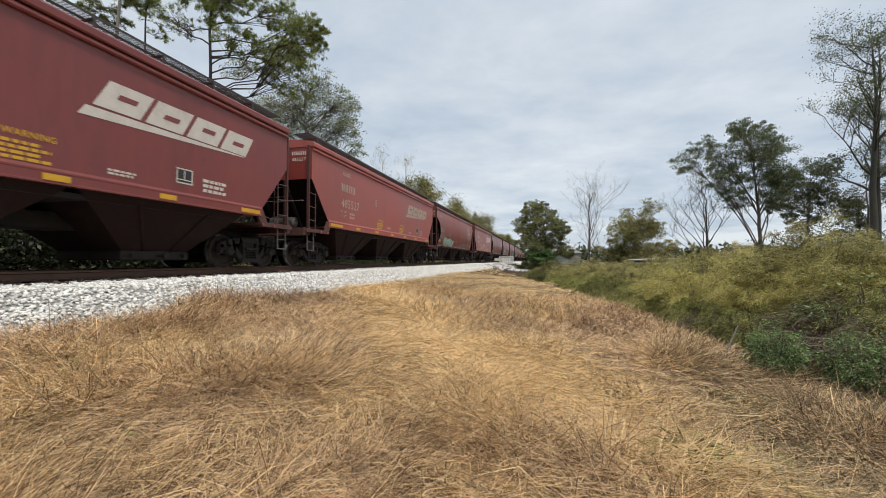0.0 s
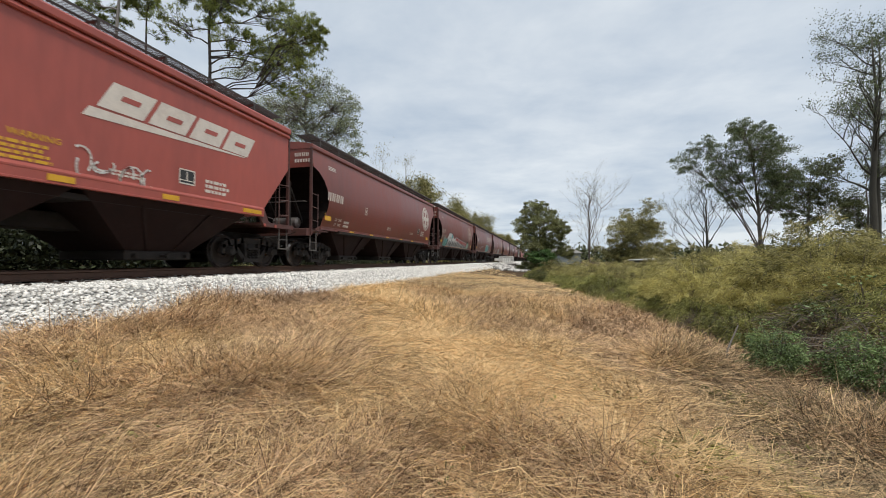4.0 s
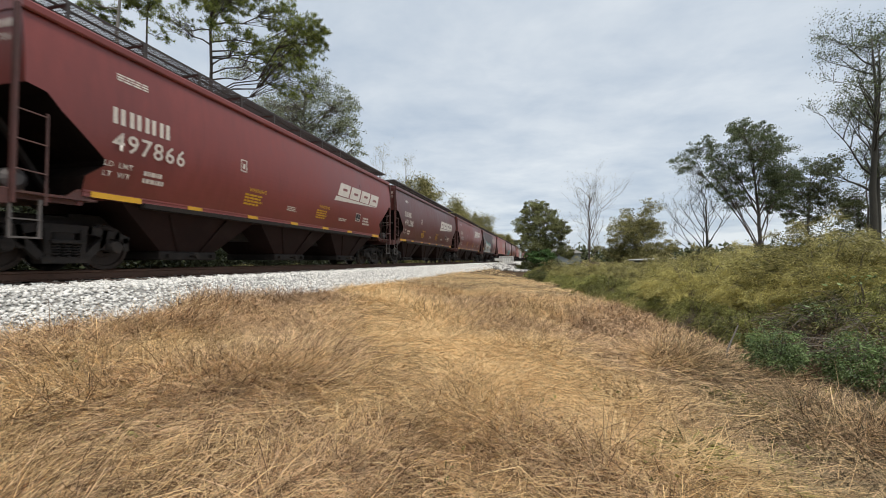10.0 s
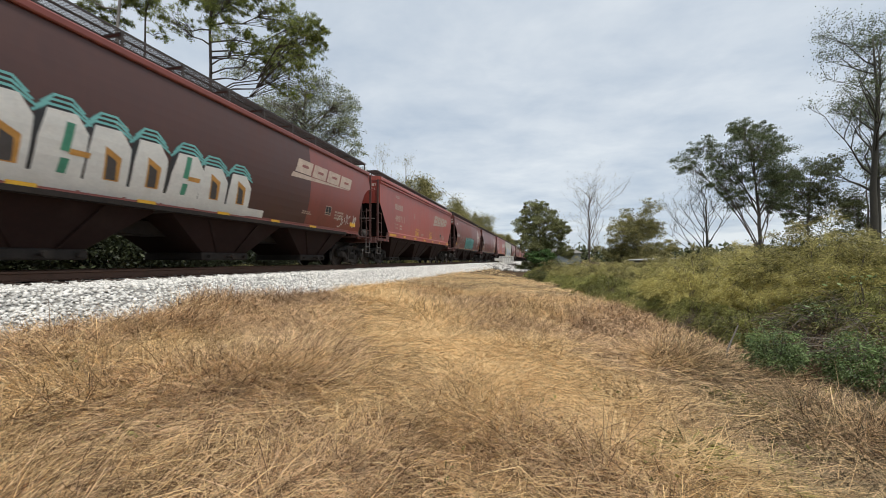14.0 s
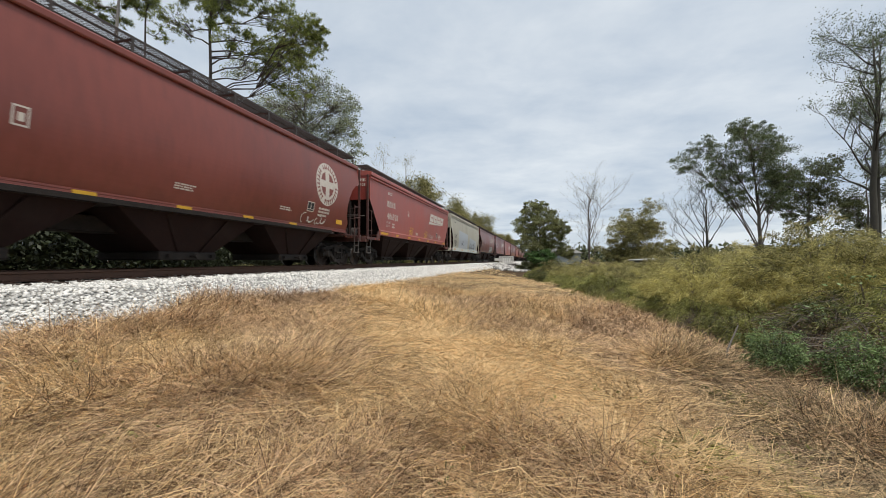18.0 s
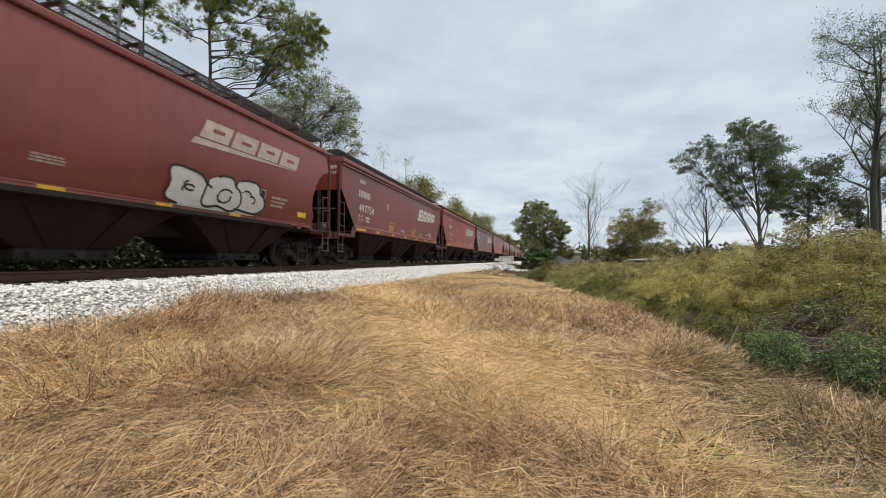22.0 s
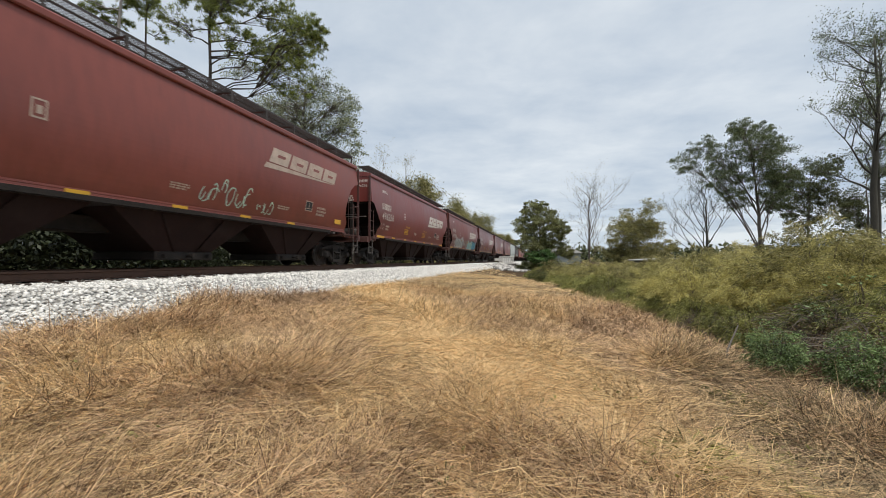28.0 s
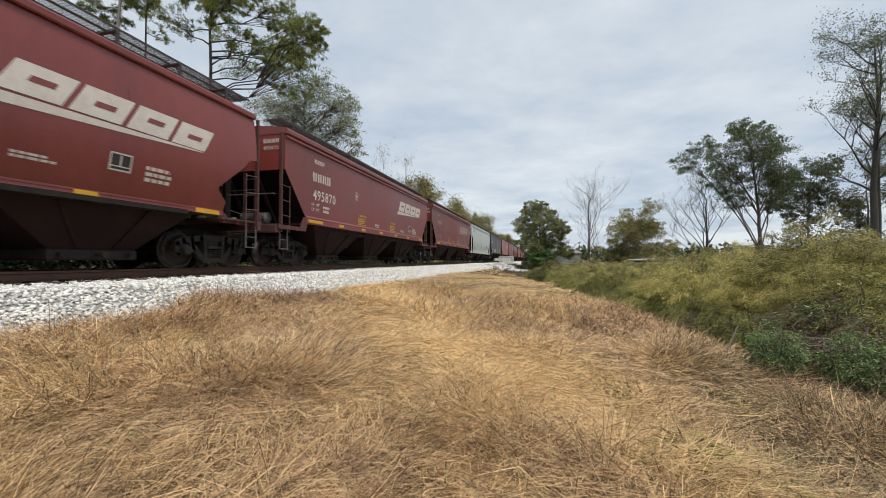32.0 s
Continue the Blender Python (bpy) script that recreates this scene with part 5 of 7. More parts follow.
def g_silver(car, k, L):
    graffiti(car, k, -L + 2.8, 1.42, 3.9, 1.0, 5, "silver", "white", "black", 32)
    scrawl(car, k, -L + 7.2, 1.5, 1.8, 1.0, 24, "mint", 33, 0.022)
    graffiti(car, k, -L + 9.2, 1.42, 2.8, 0.9, 4, "mint", "blue", "blue", 34)
    graffiti(car, k, -L + 12.0, 1.42, 2.5, 1.05, 3, "blue", "black", "teal", 35)


def g_faint(car, k, L):
    graffiti(car, k, -L + 5.0, 1.45, 2.0, 0.7, 3, "silver", "silver", "grey", 36)


RED, MAROON, BROWN = "oxide-red covered hopper wagon with cream lettering", "dark maroon covered hopper wagon with cream emblem", "faded brown covered hopper wagon"
# kind, colour, words, number, emblem, what is sprayed on it, faded lettering
TRAIN = [
    ("T", "maroon", MAROON, "", "swoosh", None, 0),
    ("T", "maroon", MAROON + "", "", "swoosh", None, 0),
    ("T", "red", RED, "485527", "swoosh", None, 1),
    ("A", "rust", BROWN + " with mint bubble graffiti", "476737", "roundel", g_mint, 1),
    ("T", "red", RED + " and a white scrawl", "489110", "swoosh", g_scrawl, 0),
    ("A", "brown", BROWN + " with a round cream emblem", "", "roundel", None, 0),
    ("A", "brown", BROWN + " with long red and white graffiti", "473285", "roundel", g_long, 1),
    ("A", "brown", BROWN + " with a teal sprayed splash", "483955", "swoosh", g_teal_splash, 1),
    ("A", "brown", BROWN + " with white sprayed tags", "478001", "roundel", g_tags, 1),
    ("C", "maroon", MAROON, "497866", "swoosh", None, 0),
    ("C", "umber", "dark umber-brown covered hopper wagon with cream emblem", "491280", "swoosh", None, 0),
    ("C", "maroon", MAROON, "489589", "swoosh", None, 0),
    ("A", "brown", BROWN + " with tall white block graffiti", "471989", "swoosh", g_big_white, 1),
    ("T", "red", RED, "488711", "swoosh", None, 1),
    ("A", "brown", BROWN + " with long teal graffiti", "", "roundel", g_teal_long, 0),
    ("A", "brown", BROWN + " with a round cream emblem", "476122", "roundel", g_soft, 0),
    ("T", "red", RED, "486928", "swoosh", g_line, 0),
    ("W", "cream", "weathered cream covered hopper wagon with grey patches", "398729", "", g_cream, 0),
    ("A", "brown", BROWN + " with white and black graffiti", "480949", "swoosh", g_badge, 1),
    ("T", "maroon", MAROON, "497754", "swoosh", None, 0),
    ("T", "red", RED, "486243", "swoosh", None, 0),
    ("T", "maroon", MAROON, "497283", "swoosh", None, 0),
    ("T", "red", RED, "", "swoosh", None, 1),
    ("A", "brown", BROWN + " with pale sprayed names", "480710", "swoosh", g_names, 1),
    ("C", "maroon", MAROON + " and streaks of dust", "496256", "swoosh", None, 0),
    ("C", "maroon", MAROON + ", silver and blue graffiti", "495386", "swoosh", g_silver, 0),
    ("C", "maroon", MAROON, "496152", "swoosh", None, 0),
    ("T", "maroon", MAROON, "495870", "swoosh", None, 0),
    ("T", "maroon", MAROON, "", "swoosh", None, 1),
    ("W", "white", "pale green-white covered hopper wagon", "", "", None, 0),
    ("T", "black", "dark grey covered hopper wagon with pale graffiti", "", "", g_faint, 0),
    ("T", "red", RED, "", "swoosh", None, 1),
]
for i in range(12):
    TRAIN.append((("T", "maroon", MAROON, "", "swoosh", None, 1), ("A", "brown", BROWN, "", "roundel", None, 1), ("T", "red", RED, "", "swoosh", None, 1))[i % 3])

BEHIND = -1.94
SLOT = {"T": 18.05, "A": 18.35, "C": 17.4, "W": 17.9}     # from coupling to coupling
# the middle of each wagon that passes, in metres behind the lens at the start
MIDDLE = [-8.56, 9.49, 27.57, 45.92, 64.04, 82.4, 100.9, 119.6, 138.19, 155.8, 173.05, 190.39, 208.29, 226.2, 244.83, 263.18, 281.09, 299.12, 317.36, 335.15, 352.87, 370.67, 388.85, 407.05, 425.1, 442.33, 460.1, 477.83, 495.9]


def progress(t):
    """Seconds of even travel up to t: the train gathers a little speed, then loses it."""
    z = (t - 16) / 16
    return t + 0.4021 * z ** 2 + 0.1022 * z ** 3


WAGONS = []
middle = MIDDLE[-1]
for n, (kind, paint, words, number, emblem, extra, faded) in enumerate(TRAIN):
    car = wagon(kind, paint, words, extra, number, emblem, n, faded)
    if n < len(MIDDLE):
        middle = MIDDLE[n]
    else:
        middle += (SLOT[kind] + SLOT[TRAIN[n - 1][0]]) / 2
    WAGONS.append((car, BEHIND + middle))
    car.location = (TRACK_X, WAGONS[-1][1] - SPEED * progress(0), 0)


def rolling_stock():
    """Every wagon runs along the line, and its wheels turn while it is near."""
    place = {}
    for car, y0 in WAGONS:
        rows = [(float(t), pose(TRACK_X, y0 - SPEED * progress(t), 0)) for t in range(33)]
        walk(car, rows)
        place[car] = y0
    for car, wheel, yy in WHEELS:
        y0 = place[car]
        steps = [i for i in range(0, 961) if -12 < y0 - SPEED * progress(i / 30) < 55]
        if not steps:
            continue
        rows = []
        for i in steps:
            rows.append((i / 30, pose(0, yy, 0.457, math.degrees(SPEED * progress(i / 30) / 0.457) % 360)))
        if steps[0] > 0:
            rows.insert(0, (0.0, rows[0][1]))
        if steps[-1] < 960:
            rows.append((32.0, rows[-1][1]))
        walk(wheel, rows)


# ---- trees ----


def leaf_cloud(points, normals_up, size, rng_np, shape=0.5):
    """Small leaf quads, one at each point, at random turns."""
    n = len(points)
    a = rng_np.normal(size=(n, 3))
    a /= np.linalg.norm(a, axis=1, keepdims=True)
    b = rng_np.normal(size=(n, 3))
    b[:, 2] += normals_up
    b -= a * (a * b).sum(1, keepdims=True)
    b /= np.linalg.norm(b, axis=1, keepdims=True)
    s = size * rng_np.uniform(0.6, 1.4, (n, 1))
    v = np.stack([points - a * s, points - b * s * shape, points + a * s, points + b * s * shape], 1).reshape(-1, 3)
    f = np.arange(n * 4).reshape(-1, 4)
    return v, f


def grow(base, height, spread, lean, levels, r, first=0.35, droop=0.0, limbs=9, radius=0.25, up=0.6):
    """Trunk and limbs as tubes; also the twig ends, where the foliage goes."""
    sh = Shape()
    ends = []
    trunk = []
    p = Vector(base)
    n = 8
    for i in range(n + 1):
        k = i / n
        trunk.append(p + Vector((lean[0] * k * height + r.uniform(-0.012, 0.012) * height * k, lean[1] * k * height + r.uniform(-0.012, 0.012) * height * k, k * height)))
    sh.tube(trunk, [radius * (1 - 0.85 * i / n) for i in range(n + 1)], 8)

    def branch(start, direction, length, rad, level):
        pts = [start]
        d = direction.normalized()
        m = 4
        for i in range(m):
            d = (d + Vector((r.uniform(-0.25, 0.25), r.uniform(-0.25, 0.25), r.uniform(-0.12, 0.22) - droop))).normalized()
            pts.append(pts[-1] + d * length / m)
        sh.tube(pts, [rad * (1 - 0.7 * i / m) for i in range(m + 1)], 5 if level < 2 else 3, caps=False)
        if level >= levels:
            ends.extend(pts[2:])
            return
        for i in range(3 if level else 4):
            q = pts[r.randrange(2, m + 1)]
            side = Vector((r.uniform(-1, 1), r.uniform(-1, 1), r.uniform(-0.3, 0.8))).normalized()
            branch(q, (d + side * 0.9), length * r.uniform(0.45, 0.7), rad * 0.5, level + 1)
        ends.append(pts[-1])
    for i in range(limbs):
        k = first + (0.97 - first) * (i + r.random() * 0.6) / limbs
        at = trunk[min(n, int(k * n))].lerp(trunk[min(n, int(k * n) + 1)], k * n - int(k * n))
        a = r.uniform(0, 2 * math.pi)
        out = Vector((math.cos(a), math.sin(a), up * r.uniform(0.5, 1.4)))
        branch(at, out, spread * r.uniform(0.6, 1.1) * (1.15 - 0.6 * k), radius * 0.42 * (1.1 - 0.7 * k), 1)
    return sh, ends


def tree(name, words, place, height, spread, leaf, size, per_end, seed, bark=None, first=0.35, limbs=10, levels=3, radius=0.25, lean=(0, 0), fuzz=0.5, droop=0.0, up=0.6, shape=0.5, category="tree", group=""):
    r = random.Random(seed)
    rn = np.random.default_rng(seed)
    sh, ends = grow((0, 0, -0.3), height, spread, lean, levels, r, first, droop, limbs, radius, up)
    top = tagged(new(name), words, category, group)
    top.location = place
    piece("trunk", sh.mesh("trunk", bark or BARK, smooth=True), top)
    if per_end and ends:
        e = np.array([p[:] for p in ends])
        pts = np.repeat(e, per_end, 0) + rn.normal(size=(len(e) * per_end, 3)) * fuzz * rn.uniform(0.4, 1.2, (len(e), 1)).repeat(per_end, 0)
        v, f = leaf_cloud(pts, 0.6, size, rn, shape)
        piece("crown", big_mesh("crown", v, f, LEAF[leaf]), top)
    return top



def crowned(name, words, place, clumps, leaf, size, dense, seed, bark=None, radius=0.25, top=None, fork=0.35, group="", wide=1.0, needles=False, airy=1.0, rise=0.55):
    """A tree with a trunk, a limb bent to each clump of its crown, twigs, and leaves or needle tufts in loose bunches."""
    r, q = random.Random(seed), np.random.default_rng(seed)
    ob = tagged(new(name), words, "tree", group)
    ob.location = place
    sh = Shape()
    high = max(c[1] for c in clumps)
    top = top or high * 0.93
    lean = sum(c[0] for c in clumps if c[1] > high * 0.8) / max(1, sum(1 for c in clumps if c[1] > high * 0.8)) * 0.45
    stem = []
    for i in range(11):
        k = i / 10
        stem.append(ASIDE * (lean * k * k + r.uniform(-0.08, 0.08) * (i > 0)) + AHEAD * r.uniform(-0.1, 0.1) + Vector((0, 0, -0.4 + (top + 0.4) * k)))
    sh.tube(stem, [radius * (1.25 if i == 0 else 1) * (1 - 0.8 * i / 10) for i in range(11)], 9)
    leaves = []
    for c in clumps:
        a, h, rad = c[0], c[1], c[2] * airy
        thick = c[3] if len(c) > 3 else 1.0
        deep = r.uniform(-1, 1) * (1.4 + 0.35 * abs(a))
        mid = ASIDE * a + AHEAD * deep + Vector((0, 0, h))
        reach = math.hypot(a - lean * (h / top) ** 2, deep)
        k = max(0.1, min(0.96, (h - (0.25 if needles else rise) * reach) / top))
        k = max(k, fork * 0.6)
        root = stem[int(k * 10)].lerp(stem[min(10, int(k * 10) + 1)], k * 10 - int(k * 10))
        bend = root.lerp(mid, 0.5) + Vector((r.uniform(-0.3, 0.3), r.uniform(-0.3, 0.3), (-0.1 if needles else 0.12) * reach))
        pts = [root, root.lerp(bend, 0.5) + Vector((0, 0, 0.04 * reach)), bend, bend.lerp(mid, 0.5) + Vector((r.uniform(-0.2, 0.2), r.uniform(-0.2, 0.2), 0.05 * reach)), mid]
        thin = min(radius * 0.13, 0.03) + 0.014 * c[2]
        sh.tube(pts, [thin * 1.5, thin * 1.2, thin, thin * 0.7, thin * 0.35], 6, caps=False)
        bunch = max(6, int((21 if needles else 20) * rad ** 1.5))
        for _ in range(bunch):
            u = Vector((r.gauss(0, 1), r.gauss(0, 1), r.gauss(0, 0.9))).normalized() * rad * r.uniform(0.2, 1.0) ** 0.6 * 1.05
            u.z *= 0.85
            at = mid + u * wide
            knee = pts[r.choice((2, 3, 3, 4))]
            sh.tube([knee, knee.lerp(at, 0.55) + Vector((r.uniform(-0.15, 0.15), r.uniform(-0.15, 0.15), 0.1)) * rad, at], [thin * 0.4, thin * 0.25, thin * 0.1], 3, caps=False)
            n = max(3, int(2.0 * dense * thick * r.uniform(0.4, 1.4)))
            ball = q.normal(size=(n, 3))
            ball *= q.random((n, 1)) ** 0.45 / np.linalg.norm(ball, axis=1, keepdims=True)
            leaves.append(np.array(at[:]) + ball * np.array([1, 1, 0.62]) * ((0.16 + 0.13 * rad) if needles else (0.2 + 0.22 * rad)) * r.uniform(0.6, 1.25))
    piece("trunk", sh.mesh("trunk", bark or BARK, smooth=True), ob)
    p = np.concatenate(leaves)
    if not needles:
        v, f = leaf_cloud(p, 0.6, size, q, 0.55)
    else:
        n, k = len(p), 12
        dd = q.normal(size=(n, k, 3))
        dd[:, :, 2] += 0.35
        dd /= np.linalg.norm(dd, axis=2, keepdims=True)
        s = q.normal(size=(n, k, 3))
        s -= dd * (dd * s).sum(2, keepdims=True)
        s /= np.linalg.norm(s, axis=2, keepdims=True)
        ln = q.uniform(0.12, 0.27, (n, k, 1))
        v = np.stack([p[:, None, :] - s * 0.013, p[:, None, :] + s * 0.013, p[:, None, :] + dd * ln], 2).reshape(-1, 3)
        f = np.arange(len(v)).reshape(-1, 3)
    piece("crown", big_mesh("crown", v, f, LEAF[leaf]), ob)
    return ob


# crowns, as clumps of (to the side, height over the root, radius, thickness of leaf) in metres
PINE = [(-1.77, 17.14, 1.08, 0.5), (0.85, 18.91, 1.31), (2.42, 18.68, 1.46), (4.27, 18.84, 1.31), (6.27, 18.22, 1.08), (5.65, 17.14, 1.0), (3.96, 17.14, 1.15), (2.73, 15.91, 1.15), (4.27, 15.6, 0.92), (5.5, 14.07, 1.38), (6.88, 14.68, 1.38), (7.65, 15.14, 0.92), (8.73, 15.22, 0.5), (3.65, 14.99, 0.92), (-2.46, 18.18, 0.85, 0.5), (6.96, 17.41, 0.69), (1.38, 17.6, 0.92, 0.6), (-0.92, 20.3, 1.54), (1.38, 21.45, 1.73), (3.69, 21.07, 1.54), (0.23, 24.14, 1.73), (2.54, 23.76, 1.54), (-2.08, 22.6, 1.35), (0.81, 26.45, 1.38)]
LEFT_PINE = [(-0.25, 19.92, 0.91, 0.6), (1.61, 20.0, 0.91, 0.7), (0.66, 18.76, 0.58, 0.5), (-0.87, 21.65, 1.44), (0.99, 22.88, 1.65), (-0.25, 24.94, 1.48), (2.23, 22.06, 1.24)]
POLE_PINE = [(-1.11, 17.66, 0.93), (-1.89, 18.16, 0.86), (-0.46, 20.02, 1.43), (0.79, 21.09, 1.43), (-0.11, 22.88, 1.57), (-1.18, 21.45, 1.29)]
OAK = [(-6.29, 20.11, 1.38), (-5.83, 18.27, 1.62), (-3.75, 17.81, 2.19), (-1.9, 17.58, 2.42), (0.4, 18.04, 2.19), (1.79, 19.19, 1.62), (2.48, 17.34, 2.08), (4.1, 16.42, 1.62), (4.79, 17.81, 0.75, 0.6), (3.4, 14.81, 2.08), (5.02, 14.11, 1.04), (5.42, 12.44, 0.92), (1.33, 15.04, 2.19), (-1.67, 15.96, 2.19), (-4.04, 15.04, 1.96), (0.0, 12.44, 2.65), (3.17, 11.86, 2.08), (4.62, 10.13, 1.5), (-2.88, 11.86, 2.31)]
BIG = [(-5.97, 12.54, 1.39), (-4.28, 14.18, 1.39), (-2.82, 14.96, 1.15), (-0.75, 15.38, 1.33), (0.78, 15.26, 1.21), (1.89, 14.06, 1.09), (2.63, 13.03, 0.85), (-1.87, 13.15, 1.93), (0.38, 12.54, 2.12), (-4.28, 11.94, 1.75), (-5.24, 9.95, 1.33, 0.8), (-2.82, 10.13, 1.63), (-0.35, 9.95, 1.63), (1.89, 10.55, 1.63), (3.19, 9.52, 1.57), (-1.87, 7.71, 1.21, 0.8), (0.78, 8.31, 1.33), (3.02, 7.71, 1.33), (-3.55, 8.13, 1.09, 0.8)]
SECOND = [(0.51, 16.27, 0.56), (0.89, 13.61, 1.12), (1.35, 18.28, 1.12, 0.6), (0.19, 11.74, 0.75, 0.7), (1.59, 10.8, 1.21), (-0.05, 8.94, 0.93, 0.6), (2.05, 15.01, 1.31), (1.82, 20.61, 1.21, 0.5)]
EVERGREEN = [(-0.66, 9.35, 1.57), (-1.81, 7.04, 1.65), (0.58, 7.29, 1.98), (2.14, 6.3, 1.32), (-1.07, 4.4, 1.98), (1.4, 3.99, 1.73), (2.97, 3.0, 0.99), (-2.47, 4.81, 0.82), (0.16, 0.69, 1.81), (-1.65, 0.69, 1.32)]
VINE = [(0.0, 2.16, 1.54), (-1.38, 2.49, 1.05), (1.13, 1.35, 1.22), (-0.24, 0.22, 1.46)]
ROUND = [(-0.38, 6.42, 2.12), (-2.64, 4.91, 1.81), (1.51, 5.43, 1.89), (3.25, 3.02, 1.28), (-3.4, 2.64, 1.51), (-0.38, 3.02, 2.27), (1.89, 8.46, 1.36, 0.35), (3.4, 6.04, 1.06, 0.4), (1.89, 1.51, 1.66), (-2.64, 1.13, 1.66)]
MID = [(-1.9, 10.84, 1.39), (0.63, 11.6, 1.2), (-0.32, 9.07, 1.58), (1.9, 9.58, 1.26), (3.16, 8.0, 1.14), (-1.9, 7.05, 1.26), (0.63, 6.1, 1.14), (2.53, 11.6, 0.88, 0.6)]
MID_B = [(-2.16, 6.93, 1.11), (0.62, 11.38, 1.24, 0.7), (1.55, 8.78, 1.24, 0.7), (-0.93, 8.29, 1.36, 0.6), (2.47, 6.43, 1.48), (0.31, 5.5, 1.24)]

SWAY = []


def rooted(aside, ahead):
    p = spot(aside, ahead)
    p.z = ground_z(p.x, p.y) - 0.05
    return p


# beyond the line, on the train's far side
pine_one = crowned("pine_tree", "tall pine with tufted yellow-green needles on long limbs", rooted(-16.15, 28), PINE, "pine", 0, 7, 41, PINE_BARK, 0.19, 25, 0.5, "pines beyond the line", needles=True, airy=1.22)
pine_two = crowned("pine_tree", "slim dark pine behind the taller one", rooted(-22.17, 30), LEFT_PINE, "pine", 0, 10, 42, PINE_BARK, 0.15, 24, 0.5, "pines beyond the line", needles=True)
pine_three = crowned("pine_tree", "pale-trunked pine close to the line", rooted(-20.75, 26), POLE_PINE, "pine", 0, 10, 43, PALE_BARK, 0.22, 23, 0.6, "pines beyond the line", needles=True)
oak = crowned("broadleaf_tree", "broad grey-green leafy tree beyond the line", rooted(-14.08, 42), OAK, "oak", 0.075, 17, 45, radius=0.3, fork=0.3, airy=1.12)
bare_a = tree("sparse_tree", "thin, nearly leafless tree with fine twigs", rooted(-9.3, 62), 17.5, 4.2, "far", 0.07, 2, 46, PALE_BARK, first=0.4, limbs=12, radius=0.11, up=1.8, fuzz=0.3)
bare_b = tree("sparse_tree", "thin, nearly leafless tree with fine twigs", rooted(-6.0, 64), 17.0, 4.0, "far", 0.07, 2, 47, PALE_BARK, first=0.4, limbs=12, radius=0.11, up=1.8, fuzz=0.3)
SWAY += [(pine_one, 0.3), (pine_two, 0.4), (oak, 0.25), (bare_a, 0.4), (pine_three, 0.3)]
woods = [tree("woodland_tree", "yellow-green woodland tree along the line", (0, 0, 0), 15.5, 5.0, "far", 0.15, 34, 60 + i, limbs=17, radius=0.25, first=0.15, fuzz=0.85, group="trees along the line") for i in range(3)]
r = random.Random(9)
for i in range(30):
    y = 72 + i * 8.5 + r.uniform(-2, 2)
    x = -21 - (i % 2) * 5 + r.uniform(-1.5, 1.5)
    m = Matrix.Translation((x, y, ground_z(x, y))) @ pose(0, 0, 0, 0, 0, r.uniform(0, 360))
    if i < 3:
        woods[i].matrix_basis = m
        ob = woods[i]
    else:
        ob = copy_thing(woods[i % 3], m)
    s = r.uniform(0.74, 0.98)
    ob.scale = (s, s, s)

for i in range(14):
    x, y = -23 - (i % 3) * 4 + r.uniform(-1, 1), -22 + i * 3.4 + r.uniform(-1, 1)
    ob = copy_thing(woods[i % 3], Matrix.Translation((x, y, ground_z(x, y))) @ pose(0, 0, 0, 0, 0, r.uniform(0, 360)))
    s = r.uniform(0.55, 0.75)
    ob.scale = (s, s, s)

# on the near side
evergreen = crowned("evergreen_tree", "dense dark evergreen tree beside the bridge", rooted(14.34, 60), EVERGREEN, "dusk", 0.085, 75, 71, radius=0.2, fork=0.1, airy=1.2)
vine = crowned("vine_thicket", "fresh green vines climbing under the evergreen", rooted(14.1, 58), VINE, "ivy", 0.1, 60, 70, radius=0.08, fork=0.05)
bare_c = tree("bare_tree", "small leafless tree with upward limbs", rooted(20.6, 58), 11.6, 5.6, "far", 0.05, 1, 72, BARK, first=0.12, limbs=16, levels=4, radius=0.17, up=1.5, fuzz=0.35)
round_tree = crowned("round_tree", "round-headed yellow-green tree behind the shed", rooted(25.76, 55), ROUND, "far", 0.075, 60, 73, radius=0.16, fork=0.15, airy=1.15)
big_tree = crowned("broadleaf_tree", "broad dark-green leafy tree with a forked trunk", rooted(33.91, 44), BIG, "big", 0.065, 40, 74, BARK, 0.24, 13, 0.2, airy=1.14, rise=1.5)
spread_tree = tree("bare_tree", "leafless tree with dark spreading limbs", rooted(27.6, 43), 8.4, 5.4, "dark", 0.05, 1, 75, DARK_BARK, first=0.08, limbs=13, levels=4, radius=0.2, up=1.2, fuzz=0.3)
tall_a = tree("tall_tree", "tall thinly leaved tree with a thick dark trunk", rooted(34.5, 33), 19.8, 5.2, "big", 0.065, 7, 76, DARK_BARK, first=0.34, limbs=18, levels=4, radius=0.32, lean=(0.03, 0.01), up=1.0, fuzz=0.34)
tall_b = crowned("tall_tree", "tall dark tree leaning over the thicket", rooted(36.05, 34), SECOND, "big", 0.05, 26, 77, DARK_BARK, radius=0.22, top=18, fork=0.4, airy=1.35, rise=0.75)
back_a = crowned("back_tree", "dark mixed tree behind the thicket", rooted(40.82, 46), MID, "dark", 0.085, 34, 78, radius=0.18, fork=0.2, airy=1.3, rise=0.9)
back_b = crowned("back_tree", "dark mixed tree behind the thicket", rooted(46.42, 45), MID_B, "dark", 0.085, 34, 79, radius=0.18, fork=0.2, airy=1.4, rise=0.9)
SWAY += [(evergreen, 0.25), (bare_c, 0.4), (big_tree, 0.25), (tall_a, 0.35), (tall_b, 0.3), (round_tree, 0.3)]



# ---- dry grass ----
rn = np.random.default_rng(3)


def patchy(x, y, scale, shift):
    return np.array([noise.noise(Vector((a * scale + shift, b * scale, shift))) for a, b in zip(x, y)])


